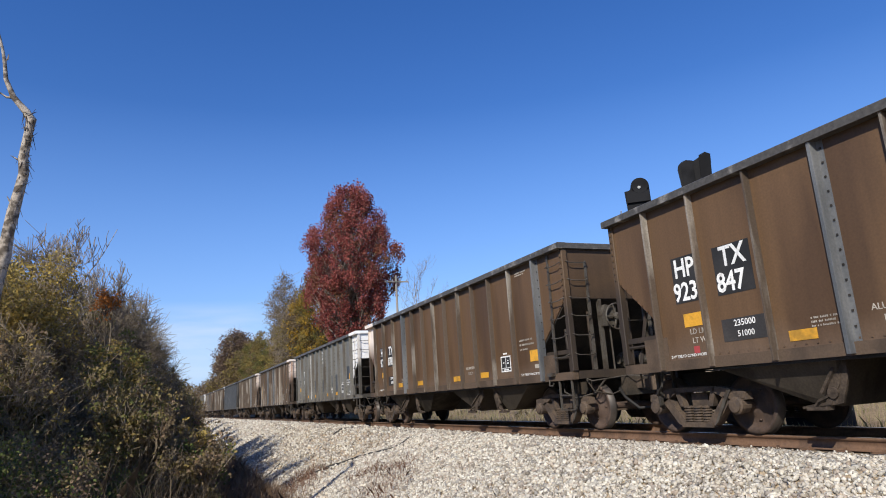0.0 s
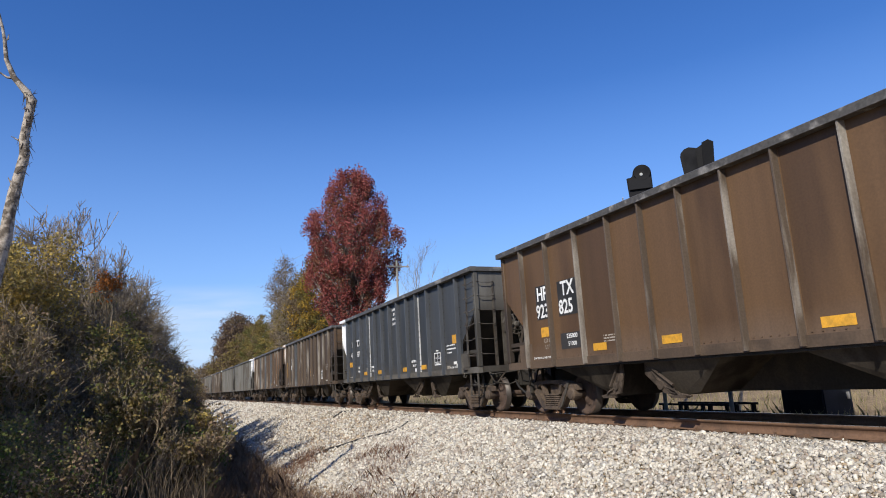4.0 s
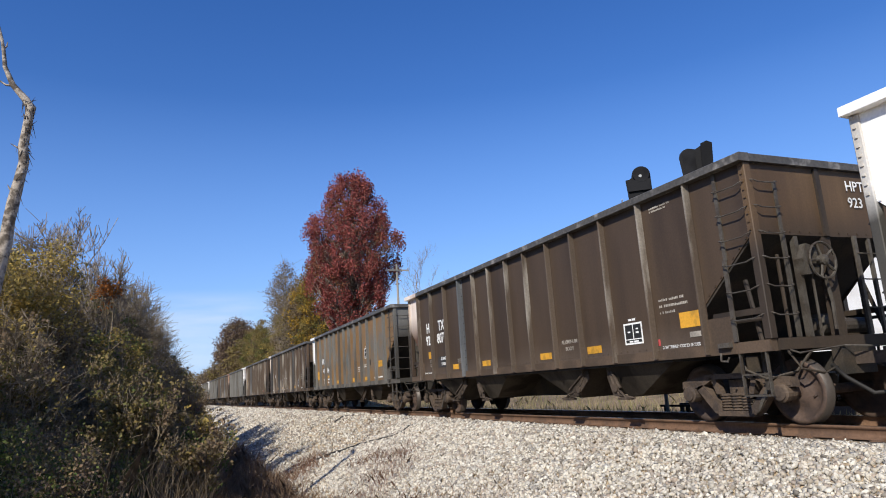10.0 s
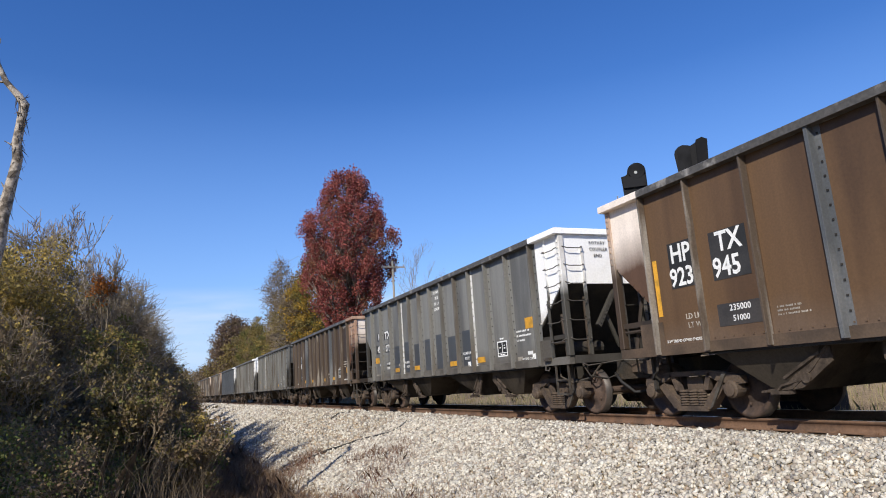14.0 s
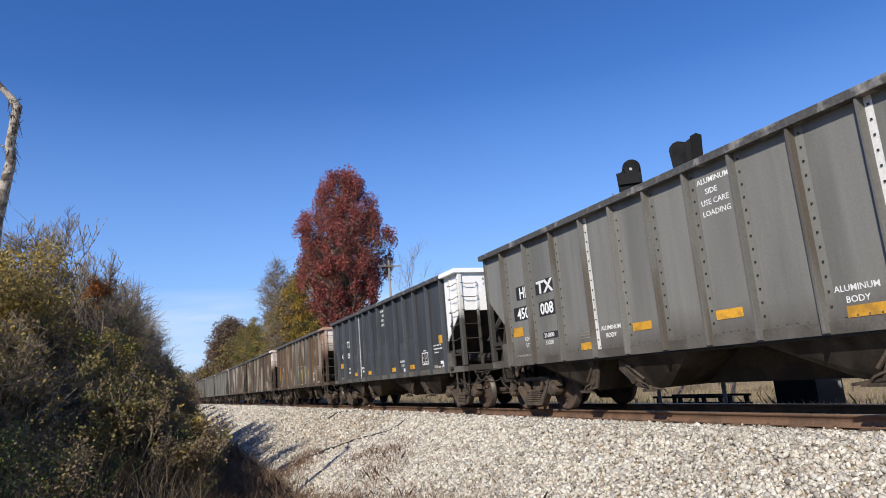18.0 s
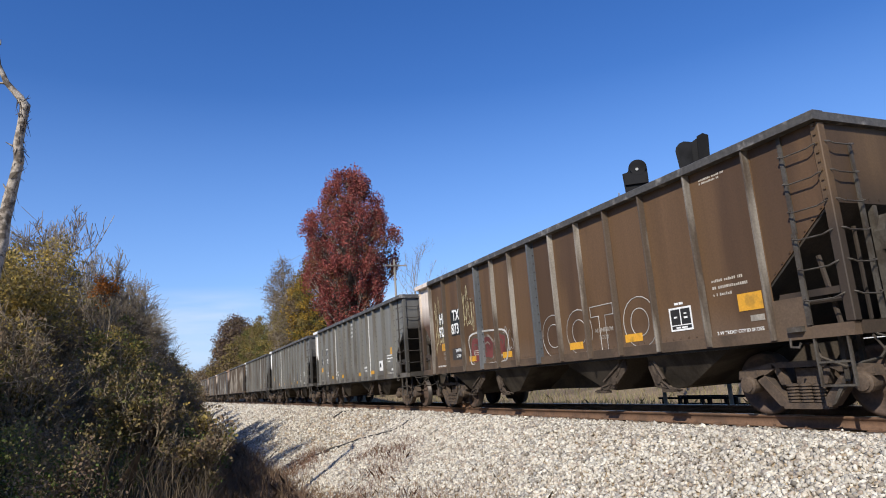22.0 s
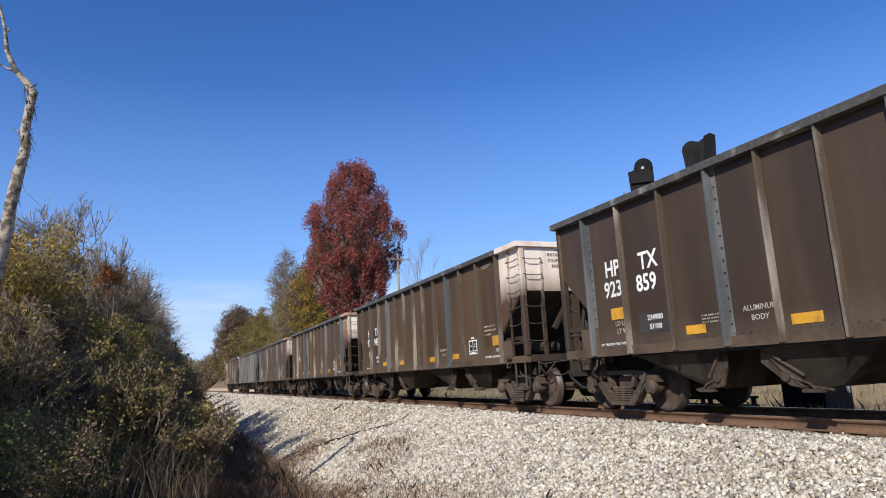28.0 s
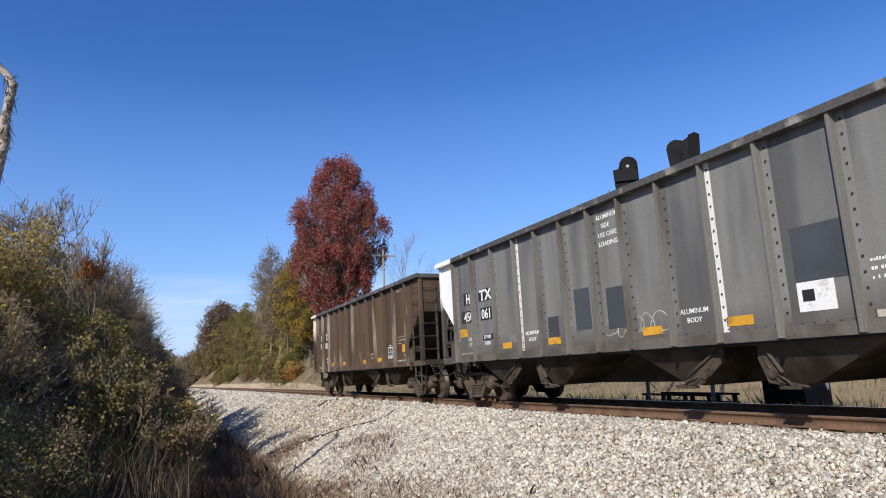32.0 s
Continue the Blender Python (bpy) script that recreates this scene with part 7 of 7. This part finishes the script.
for i in range(170):
    j = int(rs.integers(3, 14))
    f = rs.random()
    p = Vector(path[j]).lerp(Vector(path[j + 1]), f) + Vector((rs.uniform(-0.06, 0.09), rs.uniform(-0.10, 0.02), 0))
    q = p + Vector((rs.uniform(-0.07, 0.11), rs.uniform(-0.05, 0.05), rs.uniform(-0.30, 0.16)))
    segs.append((tuple(p), tuple(q), 0.010, 0.003))
v, f = sticks(segs, 3)
tagged(part("loose_bark", raw_mesh("loose_bark", v, f, M["bark"]), None, dead, "brown strips of loose bark and vine"), kind="stuff")
for pts in ([(-0.03, 0, 8.17), (-0.14, 0, 8.16), (-0.27, 0, 8.25), (-0.4, 0, 8.36)], [(0.22, 0, 6.87), (0.12, 0, 6.93), (0.0, 0, 7.0)], [(0.12, 0, 6.05), (0.04, 0, 6.12), (0.0, 0, 6.2)], [(-0.24, 0, 8.85), (-0.18, 0, 8.95), (-0.17, 0, 9.05)], [(0.02, 0, 5.1), (-0.1, 0, 5.25), (-0.14, 0, 5.42)]):
    bm = bmesh.new()
    tube(bm, pts, [0.03 * (1 - 0.8 * q / (len(pts) - 1)) for q in range(len(pts))], 5)
    part("stub", bm, M["bark_pale"], dead)

# dry grass and weeds along the slope foot
def blades(count, place, height, width, seed):
    r = np.random.default_rng(seed)
    P = np.array([place(r) for _ in range(count)])
    h = height * r.uniform(0.4, 1.2, count)
    ang = r.uniform(0, math.tau, count)
    lean = r.normal(size=(count, 2)) * 0.35
    s = np.stack([np.cos(ang), np.sin(ang), np.zeros(count)], 1) * width
    mid = P + np.stack([lean[:, 0] * h * 0.35, lean[:, 1] * h * 0.35, h * 0.6], 1)
    tip = P + np.stack([lean[:, 0] * h, lean[:, 1] * h, h], 1)
    V = np.stack([P - s, P + s, mid + s * 0.7, tip, mid - s * 0.7], 1)
    return V.reshape(-1, 3), np.array([[0, 1, 2, 3, 4]]) + 5 * np.arange(count)[:, None]


def foot(r):
    y = 6.0 + 30 * r.random() ** 1.2
    d = 6.1 - 1.1 * (1 - smooth(10, 18, y)) + r.normal() * 0.55 if r.random() < 0.75 else 7.0 + r.random() * 1.5
    x = track_x(y) - d
    return x, y, ground_z(x, y)


v, f = blades(20000, foot, 0.24, 0.005, 4)
tagged(new("dry_grass", raw_mesh("dry_grass", v, f, M["grass_dry"])), "dry straw-coloured grass along the foot of the ballast", "grass", kind="stuff")


def thicket(r):
    y = 11.5 + 22 * r.random() ** 1.3
    x = 0.7 - 3.8 * r.random() + 0.012 * (y - 12)
    return x, y, ground_z(x, y)


v, f = blades(3600, thicket, 1.2, 0.007, 14)
tagged(new("dry_stalks", raw_mesh("dry_stalks", v, f, M["stalk"])), "tall brown dry stalks standing in the ditch", "dry stalks", kind="stuff")


def patch(r):
    y, d = [(18.4, 3.95), (17.0, 3.5), (16.0, 4.3), (21.9, 5.1), (14.9, 5.2), (12.6, 4.8), (15.5, 5.6), (22.9, 5.0), (23.0, 4.6), (21.6, 5.7), (20.6, 6.0)][int(r.integers(0, 11))]
    x, y = track_x(y) - d + r.normal() * 0.28, y + r.normal() * 0.6
    return x, y, ground_z(x, y) + 0.03


v, f = blades(4400, patch, 0.22, 0.005, 6)
tagged(new("dry_weeds", raw_mesh("dry_weeds", v, f, M["grass_red"])), "reddish dry weeds growing through the ballast", "weeds", kind="stuff")


def verge(r):
    y = 6 + 74 * r.random()
    x = track_x(y) + 3.2 + abs(r.normal()) * 4.0
    if r.random() < 0.25:
        x, y = r.uniform(19.2, 20.8), r.uniform(4, 21)
    return x, y, ground_z(x, y)


v, f = blades(24000, verge, 0.36, 0.007, 8)
tagged(new("verge_grass", raw_mesh("verge_grass", v, f, M["grass_verge"])), "tall dry and greenish grass on the verge behind the track", "grass", kind="stuff")


def ditch_weeds(r):
    y = 15.5 + 24 * r.random() ** 1.3
    x = 0.2 + 3.1 * r.random() ** 1.3 + 0.012 * (y - 15)
    return x, y, ground_z(x, y)


v, f = blades(20000, ditch_weeds, 0.60, 0.008, 24)
tagged(new("tan_weeds", raw_mesh("tan_weeds", v, f, M["grass_tan"])), "knee-high tan and reddish dry weeds at the foot of the slope", "weeds", kind="stuff")

# dark tubes down the slope, standing in for eroded cracks in the ballast
def on_slope(y, d, up=0.075):
    x = track_x(y) - d
    return (x, y, ground_z(x, y) + up)


for pts in ([(19.7, 2.15), (19.4, 2.45), (19.45, 2.75), (20.0, 2.97), (20.6, 3.2), (21.2, 3.45), (21.7, 3.8), (22.3, 4.05), (22.6, 4.45), (22.9, 4.9), (22.8, 5.25), (23.3, 5.7), (23.2, 6.1), (22.7, 6.6)], [(28.9, 1.75), (28.8, 2.1), (28.3, 2.6)], [(28.6, 4.7), (27.7, 5.15), (27.1, 5.55)]):
    cable = new("cable", None)
    tagged(cable, "dark tube standing in for an eroded crack in the ballast", "cable", "cables on the ballast")
    bm = bmesh.new()
    fine = []
    for (ya, da), (yb, db) in zip(pts, pts[1:]):
        for q in range(5):
            w = q / 5
            fine.append(on_slope(ya + (yb - ya) * w + 0.05 * math.sin(9 * w + ya), da + (db - da) * w))
    tube(bm, fine, 0.052, 6)
    part("sheath", bm, M["cable"], cable)

# ---- the train ----
PITCH, SPEED, S0, SLOW = 16.18, 14.936, 8.545, 0.00493
template = hopper_template()
train = [hopper_car(template, n, spec) for n, spec in enumerate(CARS)]
for o in [template, *template.children_recursive]:
    bpy.data.objects.remove(o)


def rear_at(n, t):
    """How far along the track the trailing end of car n stands."""
    return S0 + n * PITCH - SPEED * t + SLOW * (t - 16) ** 2


def motions():
    for n, car in enumerate(train):
        rows = []
        for t in range(0, 33):
            y = rear_at(n, t) - HALF
            rows.append((t, pose(track_x(y), y, 0, 0, 0, track_turn(y) + 180 * CARS[n]["flip"])))
        walk(car, rows)
    # wheels roll with the train: one spin for every axle position, each way round
    shared = {}
    for n, car in enumerate(train):
        sign = -1 if CARS[n]["flip"] else 1
        for truck in car.children:
            if not truck.name.startswith("truck"):
                continue
            for ws in truck.children:
                if not ws.name.startswith("wheelset"):
                    continue
                key = (ws["axle"], sign)
                if key not in shared:
                    rows = []
                    steps = 960
                    for i in range(steps + 1):
                        t = 32.0 * i / steps
                        a = math.degrees((rear_at(0, 0) - rear_at(0, t)) / WR) * sign
                        rows.append((t, pose(0, ws["axle"] * AXLE, WR, a, 0, 0)))
                    walk(ws, rows)
                    shared[key] = ws
                else:
                    src = shared[key]
                    ws.rotation_mode = "QUATERNION"
                    data = ws.animation_data_create()
                    data.action = src.animation_data.action
                    data.action_slot = src.animation_data.action_slot


motions()
